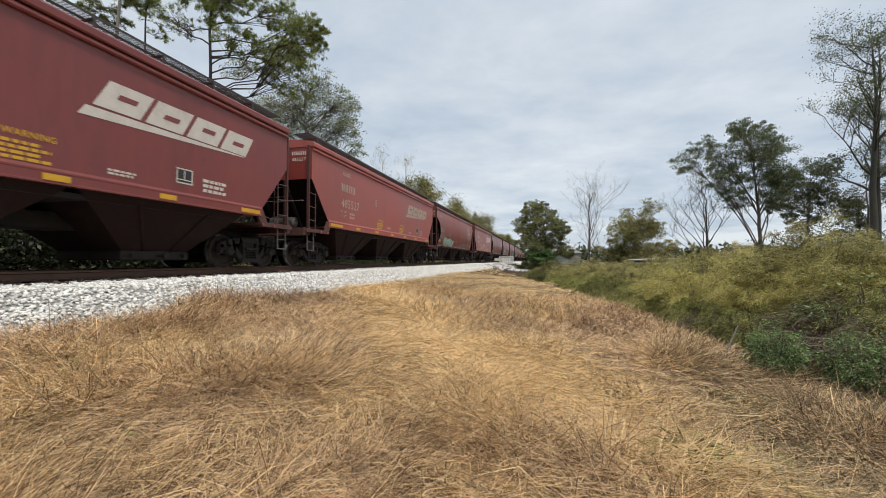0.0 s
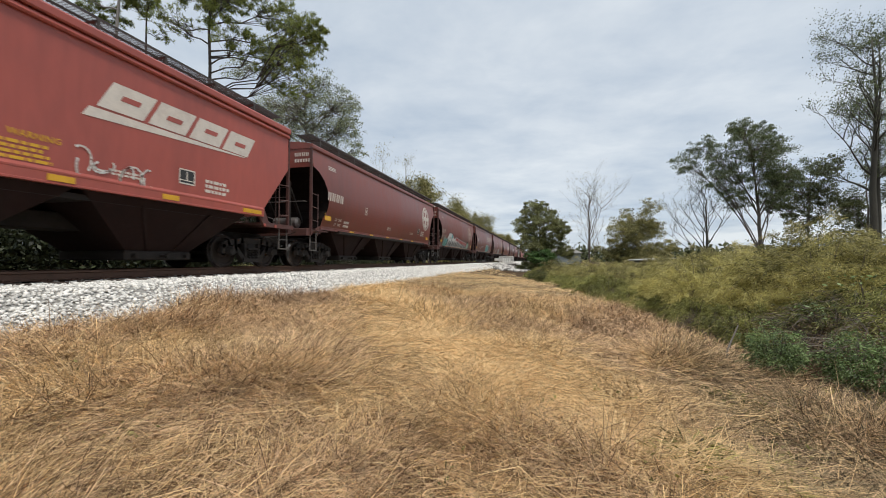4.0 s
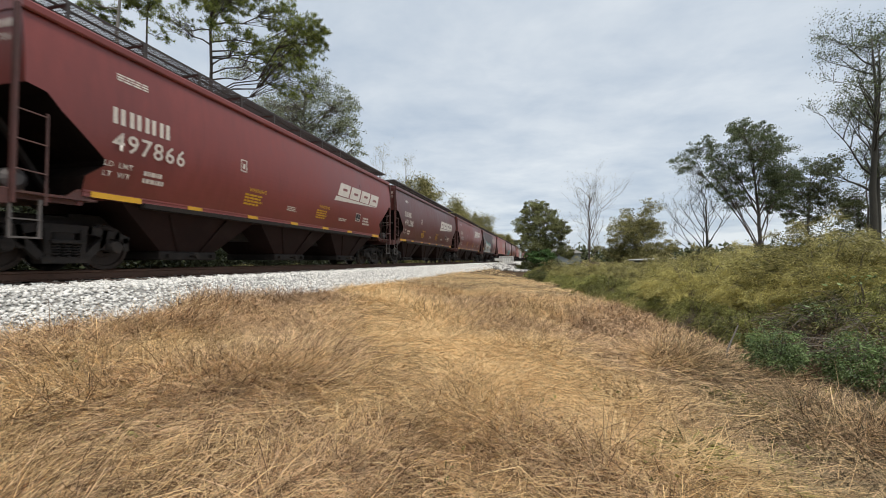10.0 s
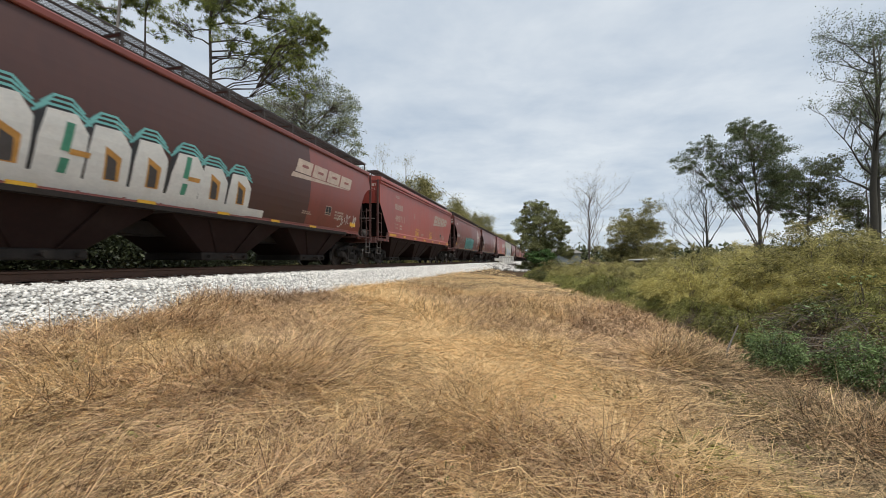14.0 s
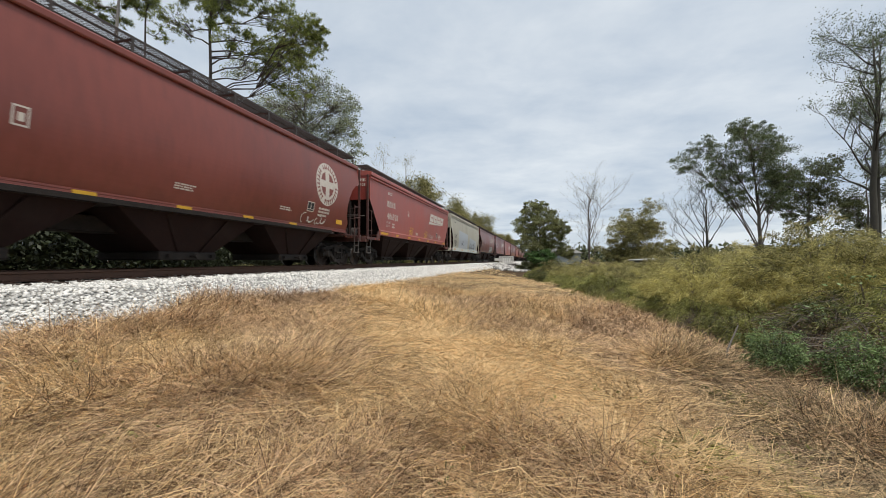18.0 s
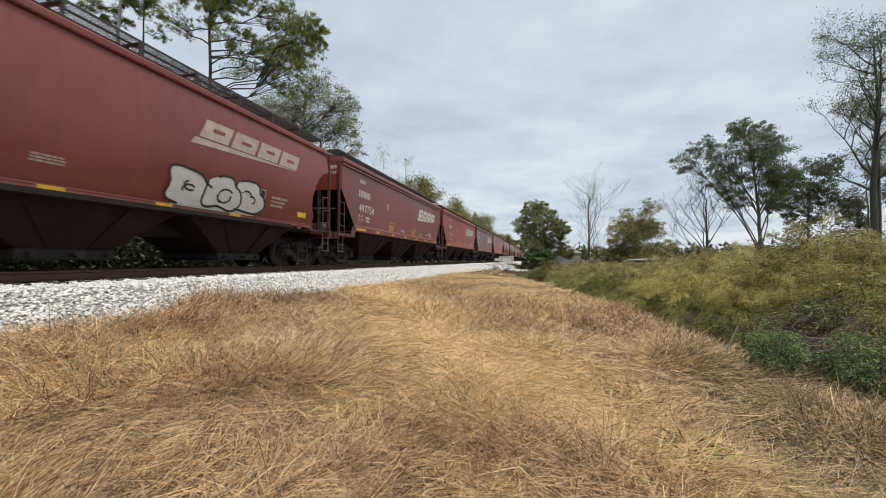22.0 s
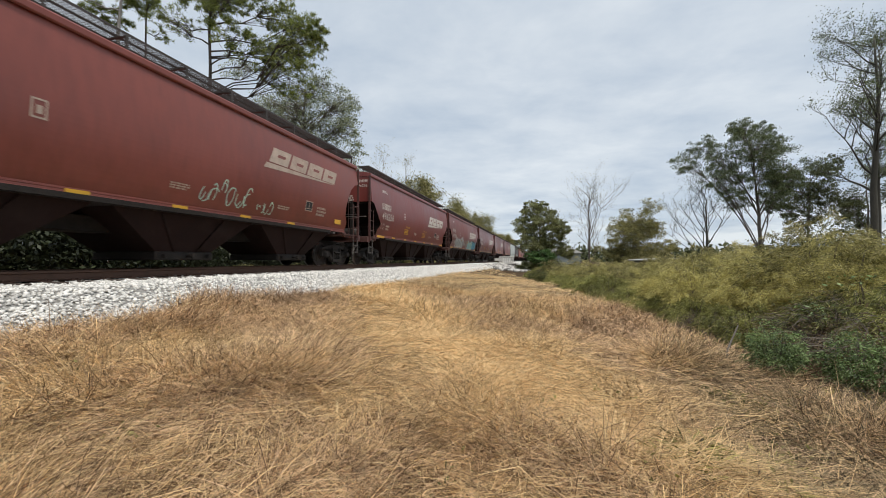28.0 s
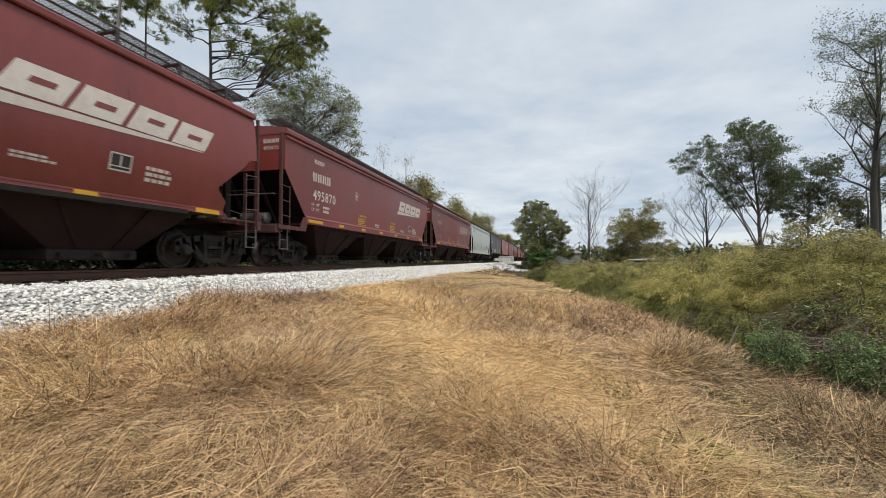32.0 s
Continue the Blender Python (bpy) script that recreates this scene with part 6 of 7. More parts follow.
def blades(n, lo, hi, width, length, tilt, seed, sweep=(-54, 52)):
    """Blades scattered on the ground ahead between two distances from the tripod: roots, bent middles and tips."""
    r = np.random.default_rng(seed)
    dist = np.sqrt(r.uniform(lo ** 2, hi ** 2, n * 2))
    ang = np.radians(r.uniform(*sweep, n * 2) - TURN)
    x, y = dist * np.sin(ang), dist * np.cos(ang)
    foot = np.interp(y, [0, 5.4, 8.1, 11.7, 17, 25, 33, 42, 60], [4.6, 3.6, 3.6, 3.1, 2.0, 0.2, -1.6, -3.0, -6.0])
    toe = np.interp(y, [0, 5.9, 6.3, 8.4, 9.2, 14, 17, 30, 60], [-6.25, -6.25, -6.85, -6.75, -6.1, -6.15, -6.6, -6.8, -7.0]) + 0.07 * np.sin(3.3 * y) + 0.05 * np.sin(7.9 * y)
    ok = (x < foot) & (x > toe)
    x, y = x[ok][:n], y[ok][:n]
    n = len(x)
    z = np.array([ground_z(a, b) for a, b in zip(x, y)])
    z = np.maximum(z, np.interp(x, [TRACK_X + BED_HALF, TRACK_X + TOE_HALF], [CROWN - 0.05, -0.95]) * (x < -6.55) + -9 * (x >= -6.55))
    tuft = patchy(x, y, 0.75, 3.3) + 0.5 * np.exp(-((x + 6.5) / 0.6) ** 2 - ((y - 7.4) / 1.3) ** 2) + 0.15 * np.exp(-((x + 6.6) / 0.5) ** 2) * (y > 14)
    wind = patchy(x, y, 0.35, 8.1)
    comb = 2.6 * patchy(x, y, 0.3, 6.6) + 3.0 * patchy(x, y, 1.1, 2.9) - 0.2
    az = np.where(r.random(n) < 0.55, comb + r.normal(0, 0.75, n) + np.pi * (r.random(n) < 0.12), r.uniform(0, 2 * np.pi, n) + wind * 1.5)
    aside, ahead = x * ASIDE.x + y * ASIDE.y, x * AHEAD.x + y * AHEAD.y
    track_at = np.interp(ahead, [2.6, 3.4, 4.0, 4.8, 5.5, 6.5, 8.7, 12, 20], [1.9, 1.15, 0.8, 0.45, 0.1, -0.45, -1.1, -1.9, -3.6])
    path = np.exp(-((aside - track_at) / np.interp(ahead, [3, 5.5, 9, 20], [0.6, 1.05, 0.8, 1.3])) ** 2) + 0.75 * np.clip((ahead - 11) / 6, 0, 1)
    el = np.radians(np.clip(r.normal(tilt, 15, n) + tuft * 30 - path * 12, 1, 80))
    ln = length * r.uniform(0.5, 1.3, n) * (1 + 0.55 * tuft)
    d = np.stack([np.cos(az) * np.cos(el), np.sin(az) * np.cos(el), np.sin(el)], 1)
    side = np.stack([-np.sin(az), np.cos(az), np.zeros(n)], 1)
    side = side * np.cos(r.uniform(-0.9, 0.9, n))[:, None] + np.array([0, 0, 1]) * np.sin(r.uniform(-0.9, 0.9, n))[:, None]
    w = (width * r.uniform(0.6, 1.4, n))[:, None]
    root = np.stack([x, y, z + 0.01 + 0.13 * r.random(n) ** 1.5 + 0.05 * np.clip(tuft, 0, 1)], 1)
    mid = root + d * ln[:, None] * 0.55
    crook = r.normal(0, 0.3, n)[:, None]
    bend = np.clip(r.normal(0.35, 0.32, n), -0.2, 1.1)
    tip = mid + (d * 0.45 + side * crook * 0.6 + np.array([0, 0, -1.0]) * bend[:, None] * 0.42) * ln[:, None]
    tip[:, 2] = np.maximum(tip[:, 2], z + 0.015)
    v = np.stack([root - side * w, root + side * w, mid + side * w * 0.8, mid - side * w * 0.8, tip], 1)
    base = np.arange(n)[:, None] * 5
    f1, f2, f3 = base + np.array([0, 1, 2]), base + np.array([0, 2, 3]), base + np.array([3, 2, 4])
    russet = (patchy(x, y, 0.5, 5.7) + 0.6 * patchy(x, y, 1.6, 1.2) + r.normal(0, 0.16, n) - path * 0.5 + 0.2 + 0.2 * np.exp(-((aside - 0.9) / 0.9) ** 2 - ((ahead - 8.5) / 2.2) ** 2)) > 0.05
    kind = np.where(r.random(n) < 0.9 * np.clip(path, 0, 1), 2, russet.astype(int))
    ditch = np.clip((aside - 0.42 * ahead - 0.35) / 0.8, 0, 1) * np.clip((9 - ahead) / 2, 0, 1)
    kind = np.where(r.random(n) < 0.45 * ditch, 3, kind)
    slots = np.repeat(kind, 3)
    return v.reshape(-1, 3), np.stack([f1, f2, f3], 1).reshape(-1, 3), slots


parts, faces, slots, total = [], [], [], 0
v, f, s = blades(26000, 0.2, 7.0, 0.003, 0.36, 14, 5, (52, 306))     # behind and beside the tripod
parts, faces, slots, total = [v], [f], [s], len(v)
for n, lo, hi, w, ln, tilt in ((95000, 1.6, 4.2, 0.0017, 0.4, 8), (110000, 4.0, 8.0, 0.0026, 0.4, 13), (90000, 7.8, 16, 0.0046, 0.36, 21), (70000, 15.5, 34, 0.007, 0.24, 9), (14000, 33, 62, 0.024, 0.26, 12), (22000, 1.7, 4.5, 0.0021, 0.5, 9), (26000, 4.4, 9, 0.0032, 0.48, 12)):
    v, f, s = blades(n, lo, hi, w, ln, tilt, int(lo * 10))
    if n < 30000 and lo < 10:
        s[:] = np.where(s == 3, 3, np.repeat(np.where(rn.random(len(s) // 3) < 0.5, 2, 0), 3))
    parts.append(v)
    faces.append(f + total)
    slots.append(s)
    total += len(v)
tagged(new("dry_grass", big_mesh("dry_grass", np.concatenate(parts), np.concatenate(faces), [STRAW, RUSSET, PALE_STRAW, DULL_STRAW], np.concatenate(slots))), "matted straw-coloured and russet dry grass", "grass", kind="stuff")


# small green sprigs in the dry grass
def sprig_mesh(seed, leaves=26, size=0.05, tall=0.22):
    r = np.random.default_rng(seed)
    pts = r.normal(size=(leaves, 3)) * np.array([0.09, 0.09, 0.0])
    pts[:, 2] = r.uniform(0.04, tall, leaves)
    return leaf_cloud(pts, 0.8, size, r, 0.4)


for i, (a, b, leaf) in enumerate(((-3.55, 4.1, "weed"), (-2.1, 2.75, "weed"), (-3.7, 6.3, "weed"), (1.7, 2.7, "feather"), (1.95, 2.9, "feather"), (2.1, 2.62, "weed"), (1.25, 2.55, "weed"), (0.0, 2.45, "shrub"), (1.6, 4.0, "weed"), (2.35, 3.0, "weed"), (2.7, 3.3, "weed"), (0.9, 3.6, "weed"))):
    v, f = sprig_mesh(100 + i, 34 if leaf == "feather" else 26, 0.02)
    p = rooted(a, b)
    p.z += 0.05
    ob = tagged(new("weed_sprig"), "small green weed among the dry grass", "weed", "weeds in the grass")
    ob.location = p
    piece("foliage", big_mesh("foliage", v, f, LEAF[leaf]), ob)

# ---- the thicket beside the ditch ----


def bush_mesh(seed, height, width, stems, leaves, size, slim, droop, leaf_out=0.12):
    """Arching stems with narrow leaves hanging along them."""
    r = np.random.default_rng(seed)
    sh = Shape()
    pts, dirs = [], []
    for i in range(stems):
        a = r.uniform(0, 2 * np.pi)
        out = np.sqrt(r.random()) * width
        h = height * (1 - 0.45 * (out / width) ** 2) * r.uniform(0.5, 1.05)
        start = np.array([0.3 * out * np.cos(a), 0.3 * out * np.sin(a), 0.0])
        line = []
        for t in np.linspace(0, 1, 7):
            line.append(start + np.array([np.cos(a) * out * 0.9 * t ** 1.3, np.sin(a) * out * 0.9 * t ** 1.3, h * (1.35 * t - droop * t ** 3)]))
        line = np.array(line)
        if i % 2 == 0:
            sh.tube([Vector(p) for p in line], [0.012 * (1 - 0.8 * j / 6) for j in range(7)], 3, caps=False)
        # side sprays leave the stem, and the leaves hang along each of them
        sprays = 9
        k = r.uniform(0.25, 1.0, sprays) ** 0.7 * 5.999
        j = k.astype(int)
        foot = line[j] + (line[j + 1] - line[j]) * (k - j)[:, None]
        way = np.stack([np.cos(a) + r.normal(0, 0.8, sprays), np.sin(a) + r.normal(0, 0.8, sprays), r.normal(0.25 - droop * 0.55, 0.3, sprays)], 1)
        way *= (leaf_out * 3.2 * r.uniform(0.6, 1.3, sprays) / np.linalg.norm(way, axis=1))[:, None]
        w = r.integers(0, sprays, leaves)
        t = r.random((leaves, 1)) ** 0.8
        p = foot[w] + way[w] * t + np.array([0, 0, -0.5]) * t ** 2 * leaf_out * 3 * droop + r.normal(size=(leaves, 3)) * leaf_out * 0.28
        d = way[w] / np.linalg.norm(way[w], axis=1, keepdims=True) * 0.7 + r.normal(size=(leaves, 3)) * 0.35 + np.array([0, 0, -0.5 * droop])
        pts.append(p)
        dirs.append(d)
    p, d = np.concatenate(pts), np.concatenate(dirs)
    p[:, 2] = np.maximum(p[:, 2], 0.03)
    d /= np.linalg.norm(d, axis=1, keepdims=True)
    s = r.normal(size=d.shape)
    s -= d * (d * s).sum(1, keepdims=True)
    s /= np.linalg.norm(s, axis=1, keepdims=True)
    ln = (size * r.uniform(0.6, 1.5, len(p)))[:, None]
    v = np.stack([p, p + d * ln * 0.5 + s * ln * slim, p + d * ln, p + d * ln * 0.5 - s * ln * slim], 1).reshape(-1, 3)
    return sh, v, np.arange(len(v)).reshape(-1, 4)


def bush(name, words, leaf, seed, height, width, stems, leaves, size, slim=0.13, droop=0.5, out=0.12, group="bushes of the thicket", plume=""):
    ob = tagged(new(name), words, "bush", group)
    sh, v, f = bush_mesh(seed, height, width, stems, leaves, size, slim, droop, out)
    piece("stalk", sh.mesh("stalk", BARK), ob)
    if plume:
        # the light tips of the upper sprays
        q = np.random.default_rng(seed + 7)
        mid = v.reshape(-1, 4, 3).mean(1)
        out = mid[:, 2] / height + 0.25 * np.hypot(mid[:, 0], mid[:, 1]) / width + q.normal(0, 0.13, len(mid)) > 0.88
        quads = v.reshape(-1, 4, 3)
        piece("plume", big_mesh("plume", quads[out].reshape(-1, 3), np.arange(4 * int(out.sum())).reshape(-1, 4), LEAF[plume]), ob, None, "pale yellow feathery plumes")["kind"] = "stuff"
        v, f = quads[~out].reshape(-1, 3), np.arange(4 * int((~out).sum())).reshape(-1, 4)
    piece("foliage", big_mesh("foliage", v, f, LEAF[leaf]), ob)
    return ob


FEATHERY = [bush("feathery_bush", "tall yellow-green feathery bush swaying in the thicket", "feather", 200 + i, 2.45, 1.35, 95, 300, 0.085, slim=0.07, droop=0.5 + 0.12 * i, out=0.1, plume="plume") for i in range(3)]
OLIVE = [bush("olive_bush", "drooping olive-green bush at the thicket's edge", "weed", 210 + i, 1.8, 1.15, 95, 250, 0.085, slim=0.07, droop=0.9, out=0.095, plume="feather") for i in range(2)]
TANGLE = bush("dry_tangle", "brown tangle of dry stems and leaves", "dry", 220, 1.6, 1.3, 240, 16, 0.055, slim=0.1, droop=0.85, out=0.12)
SHRUBS = [bush("leafy_shrub", "low blue-green leafy shrub at the ditch", "shrub", 230 + i, 1.3, 0.42, 80, 120, 0.036, 0.24, 0.35, 0.075, "shrubs at the ditch") for i in range(2)]
FOOT_Y = [2.0, 5.4, 8.1, 11.7, 17, 25, 33, 42, 55]
FOOT_X = [3.9, 3.2, 3.2, 2.7, 1.7, -0.1, -1.5, -1.8, -1.0]
r = random.Random(21)
used = {}


def plant(kind, x, y, s, sway=0.0):
    m = Matrix.Translation((x, y, ground_z(x, y) - 0.05)) @ pose(0, 0, 0, r.uniform(-6, 6), r.uniform(-6, 6), r.uniform(0, 360))
    if kind.name not in used:
        used[kind.name] = 1
        kind.matrix_basis = m
        ob = kind
    else:
        ob = copy_thing(kind, m)
    ob.scale = (s, s, s * r.uniform(0.9, 1.1))
    return ob


y = 2.5
while y < 52:
    edge = float(np.interp(y, FOOT_Y, FOOT_X))
    gap = 1.25 + 0.05 * y
    if 3.4 < y < 9.4:
        # a dark hollow of dry stems under the tall sprays
        plant(TANGLE, edge + 1.6 + r.uniform(-0.2, 0.2), y + r.uniform(-0.3, 0.3), r.uniform(0.8, 1.0))
        plant(TANGLE, edge + 2.5 + r.uniform(-0.2, 0.2), y + 0.5, r.uniform(0.9, 1.1))
        plant(OLIVE[r.randrange(2)], edge + 2.6 + r.uniform(-0.4, 0.4), y + r.uniform(-0.4, 0.4), r.uniform(0.75, 1.0))
        plant(OLIVE[r.randrange(2)], edge + 1.75 + r.uniform(-0.3, 0.3), y + r.uniform(-0.4, 0.4), r.uniform(0.45, 0.7))
    else:
        plant(OLIVE[r.randrange(2)], edge + 1.15 + r.uniform(-0.2, 0.2), y + r.uniform(-0.3, 0.3), r.uniform(0.75, 1.0))
        if r.random() < 0.5:
            plant(TANGLE, edge + 0.9, y + 0.6, r.uniform(0.5, 0.75))
    for row, back in enumerate((2.4, 3.7, 5.2, 7.0, 9.2, 12.0, 16.0)):
        if row == 0 and 3.4 < y < 9.4:
            back = 3.0
        if y + row * 0.3 > 4 + row * 0.2:
            kind = FEATHERY[r.randrange(3)] if r.random() < 0.82 else OLIVE[r.randrange(2)]
            ob = plant(kind, edge + back + r.uniform(-0.4, 0.4), y + r.uniform(-0.5, 0.5), r.uniform(0.76, 1.06) * (1.0 + 0.12 * math.sin(0.55 * y + 0.9 * row)) * (1 if y < 24 else 0.85))
            if row < 3 and y < 26:
                SWAY.append((ob, 1.4))
    y += gap
plant(SHRUBS[0], *spot(4.9, 6.1)[:2], 0.7)
plant(SHRUBS[1], *spot(5.55, 5.55)[:2], 0.78)
plant(SHRUBS[0], *spot(5.6, 4.9)[:2], 0.5)
plant(TANGLE, *spot(5.15, 5.0)[:2], 0.4)
plant(TANGLE, *spot(4.5, 4.5)[:2], 0.28)
# bright green grass tufts at the foot of the bank
TUFT = bush("green_tuft", "small tuft of fresh green grass in the straw", "feather", 240, 0.3, 0.2, 26, 30, 0.1, slim=0.04, droop=0.6, out=0.03, group="green tufts in the straw")
for a, b, s in ((1.62, 2.8, 1.0), (1.8, 2.95, 1.1), (1.5, 2.62, 0.8), (2.05, 2.7, 0.9), (2.4, 3.0, 0.8), (1.3, 3.1, 0.6), (0.75, 3.0, 0.5), (4.9, 5.2, 1.6), (5.2, 5.35, 1.9), (5.45, 5.0, 1.5), (4.5, 5.2, 1.3), (4.1, 5.9, 1.2), (0.3, 3.4, 0.5), (2.9, 3.5, 0.8)):
    plant(TUFT, *spot(a, b)[:2], s * (1.15 if b < 3.3 else 0.6))
snag = tagged(new("dead_stick", Shape().tube([(0, 0, -0.1), (0.1, 0.05, 0.35), (0.26, 0.08, 0.72)], [0.018, 0.014, 0.009], 6).mesh("dead_stick", PALE_BARK)), "pale dead stick leaning out of the shrubs", "stick")
snag.location = rooted(4.45, 6.6)
for i, (a, b, up) in enumerate(((7.7, 7.6, 0.9), (8.3, 7.7, 0.95), (6.2, 6.9, 0.75), (7.2, 5.9, 0.55))):
    v, f = sprig_mesh(140 + i, 46, 0.026, 0.3)
    v[:, :2] *= 1.8
    v[:, 2] += up
    ob = tagged(new("vine_spray"), "spray of pale green vine leaves on the tangle", "vine", "vines on the thicket")
    ob.location = rooted(a, b)
    piece("stalk", Shape().tube([(0, 0, 0), (0.05, 0.03, up * 0.6), (0, 0, up + 0.15)], [0.01, 0.008, 0.005], 5).mesh("stalk", BARK), ob)
    piece("foliage", big_mesh("foliage", v, f, LEAF["weed" if i % 2 else "shrub"]), ob)

# ---- undergrowth beyond the line, seen under and between the wagons ----


def undergrowth(name, words, n, x0, x1, y0, y1, h, size, leaf, seed):
    q = np.random.default_rng(seed)
    x, y = q.uniform(x0, x1, n), q.uniform(y0, y1, n)
    lump = np.array([0.55 + 0.75 * noise.noise(Vector((a * 0.3, b * 0.22, seed))) for a, b in zip(x, y)])
    z = np.array([ground_z(a, b) for a, b in zip(x, y)]) + h * np.clip(lump, 0.15, 1.4) * q.random(n) ** 0.6
    v, f = leaf_cloud(np.stack([x, y, z], 1), 0.6, size, q, 0.5)
    return tagged(new(name, big_mesh(name, v, f, LEAF[leaf])), words, "undergrowth", kind="stuff")


undergrowth("low_weeds", "low olive weeds creeping into the straw", 9000, 1.9, 4.0, 2.6, 5.8, 0.2, 0.022, "weed", 37)
undergrowth("undergrowth", "low green undergrowth beyond the railway line", 26000, -22, -15.5, 9, 60, 1.1, 0.06, "far", 31)
undergrowth("undergrowth", "low dark undergrowth beyond the railway line", 9000, -22, -15.5, -4, 9, 0.8, 0.06, "dark", 39)
# the next two carry their shade in the leaf colour
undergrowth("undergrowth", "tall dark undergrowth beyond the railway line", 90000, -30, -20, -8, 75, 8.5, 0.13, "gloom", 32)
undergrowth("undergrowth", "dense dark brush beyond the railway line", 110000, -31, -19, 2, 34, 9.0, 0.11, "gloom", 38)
undergrowth("undergrowth", "yellowing undergrowth along the railway line", 24000, -26, -14.5, 55, 330, 6.0, 0.42, "far", 33)
undergrowth("undergrowth", "dark thicket far behind the bushes", 16000, 14, 60, 38, 90, 3.2, 0.3, "dark", 34)
undergrowth("undergrowth", "dark woodland edge behind the thicket", 9000, 22, 42, 42, 58, 6.0, 0.13, "dark", 36)
undergrowth("distant_woods", "distant line of dark woods", 16000, -300, 400, 330, 420, 16.0, 1.8, "dark", 35)

# ---- the bridge over the creek, with its white parapet ----
bridge = tagged(new("railway_bridge"), "short railway bridge with a white-painted parapet", "bridge", kind="structure")
deck = Shape().box((TRACK_X - 2.2, BRIDGE_Y0 - 0.5, -0.85), (TRACK_X + 2.2, BRIDGE_Y1 + 0.5, -0.22)).mesh("deck", CONCRETE)
piece("deck", deck, bridge)
for side in (-1, 1):
    x = TRACK_X + side * 2.35
    piece("parapet_rail", Shape().box((x - 0.06, BRIDGE_Y0, 0.55), (x + 0.06, BRIDGE_Y1, 0.72), bevel=0.01).mesh("parapet_rail", WHITEWASH), bridge)
    piece("parapet_rail", Shape().box((x - 0.06, BRIDGE_Y0, -0.3), (x + 0.06, BRIDGE_Y1, 0.0), bevel=0.01).mesh("parapet_rail", WHITEWASH), bridge)
    post = Shape().box((-0.09, -0.75, -0.4), (0.02, 0.75, 0.72), bevel=0.01).mesh("parapet_panel", WHITEWASH)
    for i in range(13):
        piece("parapet_panel", post, bridge, Matrix.Translation((x, BRIDGE_Y0 + 0.9 + i * 1.85, 0)))
# the slotted wing of the parapet, square to the line
for z0, z1 in ((-0.4, -0.12), (0.74, 0.95)):
    piece("wing_rail", Shape().box((TRACK_X + 1.9, BRIDGE_Y0 - 0.75, z0), (TRACK_X + 4.5, BRIDGE_Y0 - 0.55, z1), bevel=0.015).mesh("wing_rail", WHITEWASH), bridge)
wing_post = Shape().box((-0.1, -0.09, -0.119), (0.1, 0.09, 0.739), bevel=0.01).mesh("wing_post", WHITEWASH)
for i in range(7):
    piece("wing_post", wing_post, bridge, Matrix.Translation((TRACK_X + 2.05 + i * 0.39, BRIDGE_Y0 - 0.65, 0)))
for yy in (BRIDGE_Y0, BRIDGE_Y1):
    piece("abutment", Shape().box((TRACK_X - 2.6, yy - 0.8, -4.2), (TRACK_X + 2.6, yy + 0.8, -0.86), bevel=0.03).mesh("abutment", CONCRETE), bridge)
v_all, f_all, n_all = [], [], 0
q = random.Random(77)
for _ in range(2600):
    yy = q.choice((q.uniform(54, 66), q.uniform(62, 80), q.uniform(96, 112)))
    t = q.random()
    x = TRACK_X + 2.3 + t * min(6.4, max(1.0, (yy - 50) * 0.75))
    z = max(-0.45 - t * 2.0, ground_z(x, min(yy, 75)) + 0.08) - (1.2 if 77 < yy < 99 else 0)
    k = q.randrange(10)
    a = np.array(pose(x, yy, z, q.uniform(0, 360), q.uniform(0, 360), 0) @ Matrix.Scale(q.uniform(0.12, 0.42), 4))
    v_all.append(base[k] @ a[:3, :3].T + a[:3, 3])
    f_all.append(tris[k] + n_all)
    n_all += len(base[k])
tagged(piece("riprap", big_mesh("riprap", np.concatenate(v_all), np.concatenate(f_all), RIPRAP), bridge), "heap of pale broken rock below the bridge", kind="stuff")
# a small white marker board on a post beside the line
marker = tagged(new("marker_board"), "small blank white board on a post beside the line", "sign")
marker.location = (TRACK_X + 2.9, 64, -0.95)
piece("post", Shape().box((-0.04, -0.04, 0), (0.04, 0.04, 1.15)).mesh("post", STEEL), marker)
piece("board", Shape().box((-0.55, -0.07, 1.1), (0.55, -0.041, 1.5), bevel=0.006).mesh("board", WHITEWASH), marker)

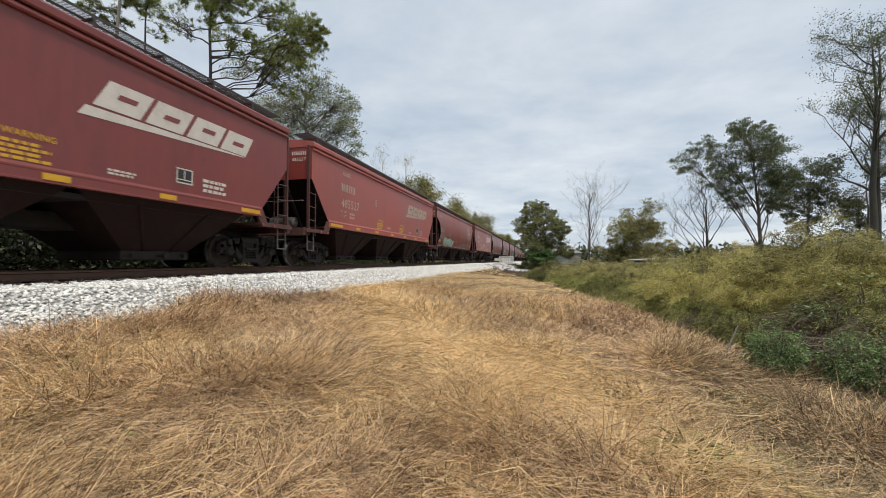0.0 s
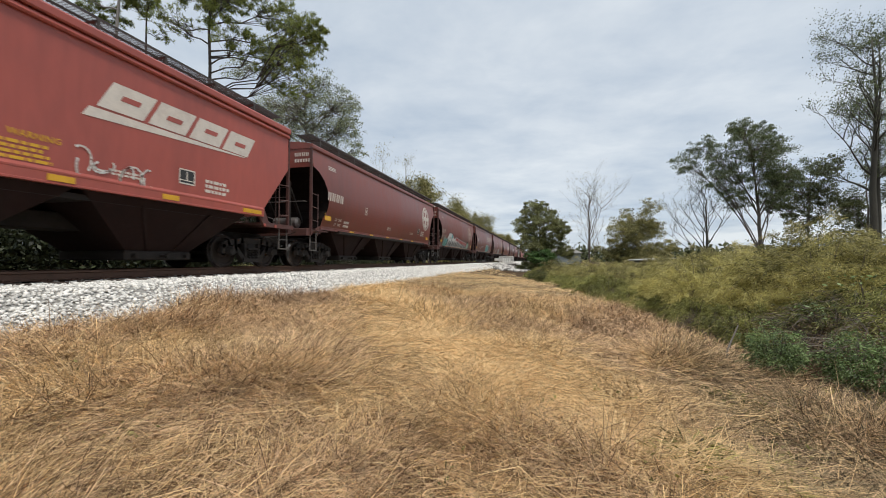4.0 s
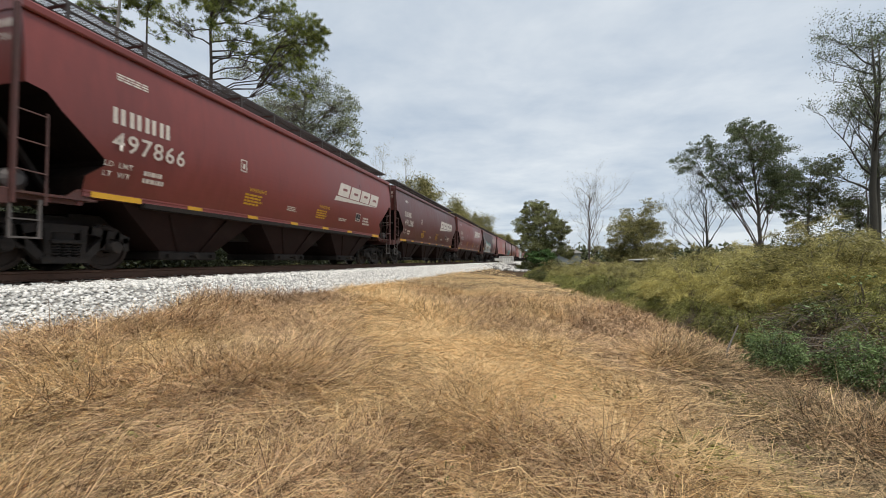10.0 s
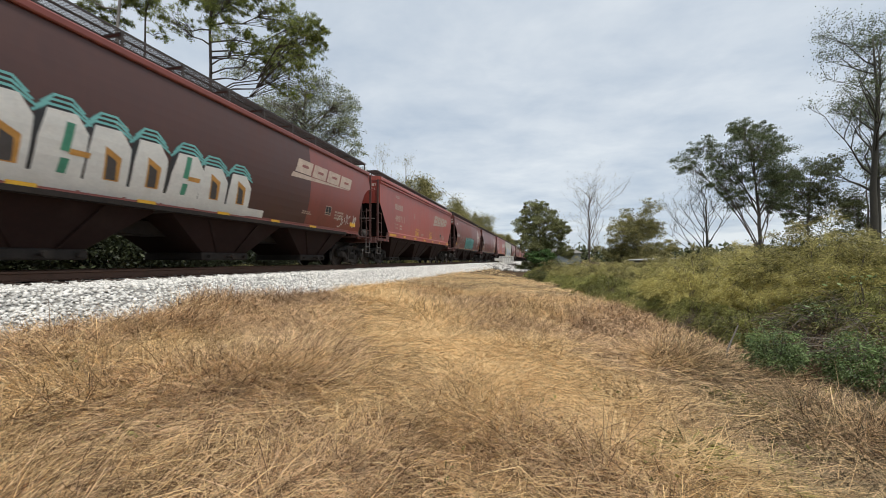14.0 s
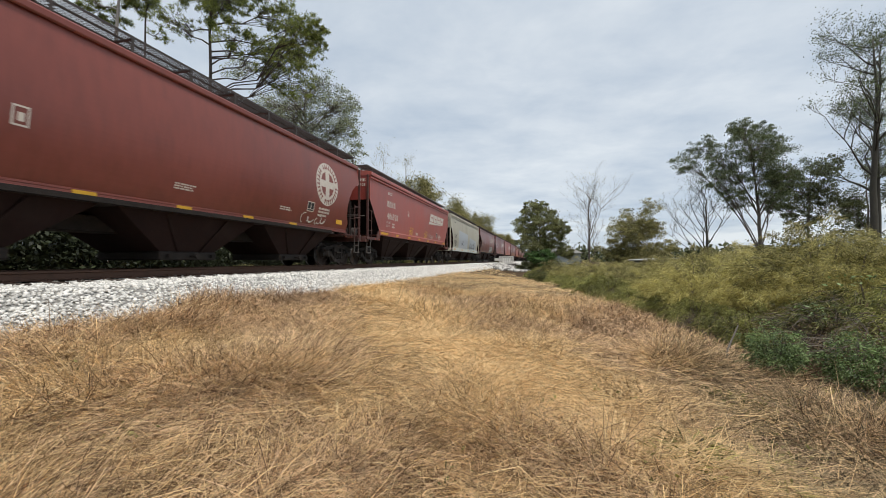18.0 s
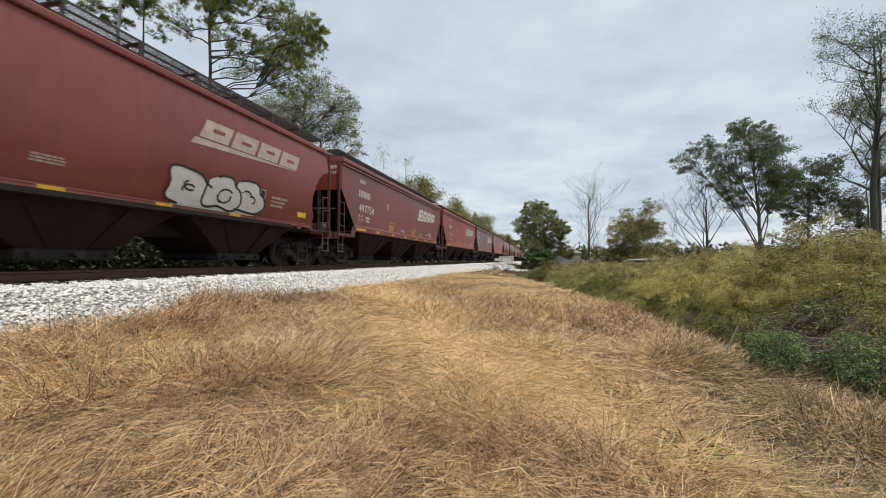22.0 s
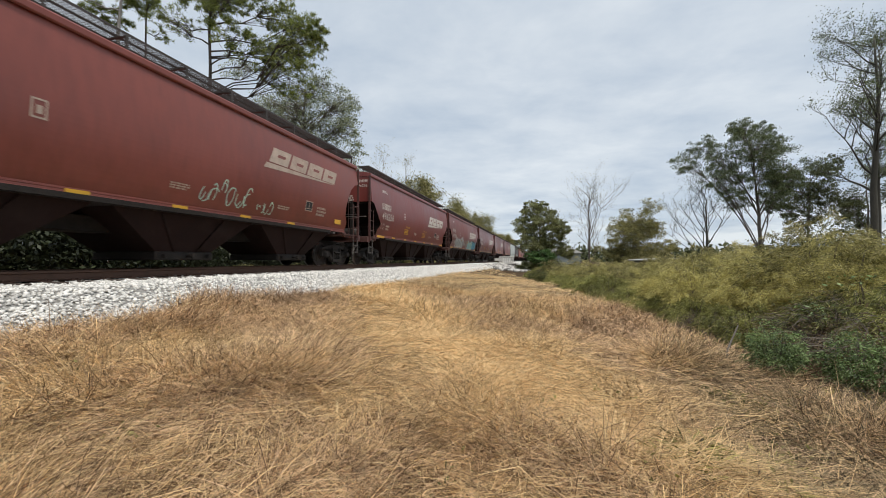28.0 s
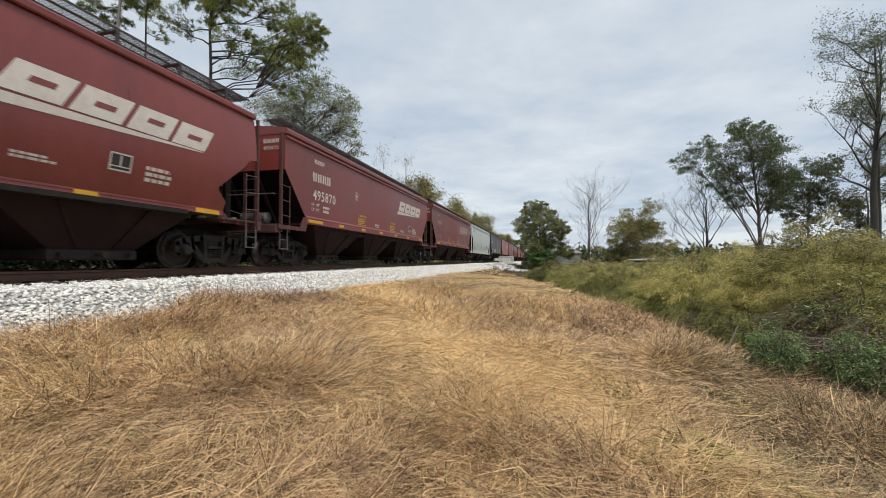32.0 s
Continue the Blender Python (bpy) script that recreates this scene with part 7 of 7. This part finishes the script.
# ---- the low shed behind the bushes, and a pale building beside the evergreen ----
shed = tagged(new("low_shed"), "low open-fronted shed with a pale sheet roof", "shed")
shed.matrix_basis = Matrix.Translation(rooted(22.9, 45)) @ pose(0, 0, 0, 0, 0, TURN + 8)
piece("roof", Shape().prism([(-1.9, 1.3), (1.9, 1.5), (1.9, 1.6), (-1.9, 1.4)], -1.8, 1.8, axis=1).mesh("roof", SHEETING), shed)
piece("back_wall", Shape().box((-1.7, 1.5, -0.6), (1.7, 1.6, 1.3)).mesh("back_wall", SIDING), shed)
for x in (-1.6, 0.0, 1.6):
    piece("post", Shape().box((x - 0.06, -1.6, -0.6), (x + 0.06, -1.48, 1.32)).mesh("post", SIDING), shed)
house = tagged(new("pale_building"), "pale green-grey building half hidden by trees", "house")
house.matrix_basis = Matrix.Translation(rooted(24.0, 85)) @ pose(0, 0, 0, 0, 0, TURN)
piece("wall", Shape().box((-3.4, -3, -0.5), (3.4, 3, 6.2)).mesh("wall", material("pale_green_siding", (0.26, 0.29, 0.28), 0.7, spread=0.12, scale=2, fine=20, bump=0.1)), house)
piece("roof", Shape().prism([(-3.8, 6.2), (3.8, 6.2), (0, 8.0)], -3.4, 3.4, axis=1).mesh("roof", SHEETING), house)
for wx in (-1.8, 1.4):
    w = piece("window", Shape().box((wx - 0.5, -3.06, 2.6), (wx + 0.5, -3.004, 4.0)).mesh("window", DARKMARK), house)
    piece("frame", Shape().box((wx - 0.58, -3.09, 2.5), (wx + 0.58, -3.065, 2.6)).box((wx - 0.58, -3.09, 4.0), (wx + 0.58, -3.065, 4.1)).mesh("frame", WHITEWASH), w)

def motions():
    rolling_stock()
    for i, (thing, deg) in enumerate(SWAY):
        p = thing.location.copy()
        turned = thing.matrix_basis.to_3x3().normalized().to_4x4()
        rows = []
        for t in range(33):
            a = deg * (0.6 * math.sin(1.7 * t + i * 2.1) + 0.4 * math.sin(0.9 * t + i))
            b = deg * 0.6 * math.sin(1.3 * t + i * 1.3)
            rows.append((float(t), pose(p.x, p.y, p.z, a, b, 0) @ turned))
        walk(thing, rows)


motions()
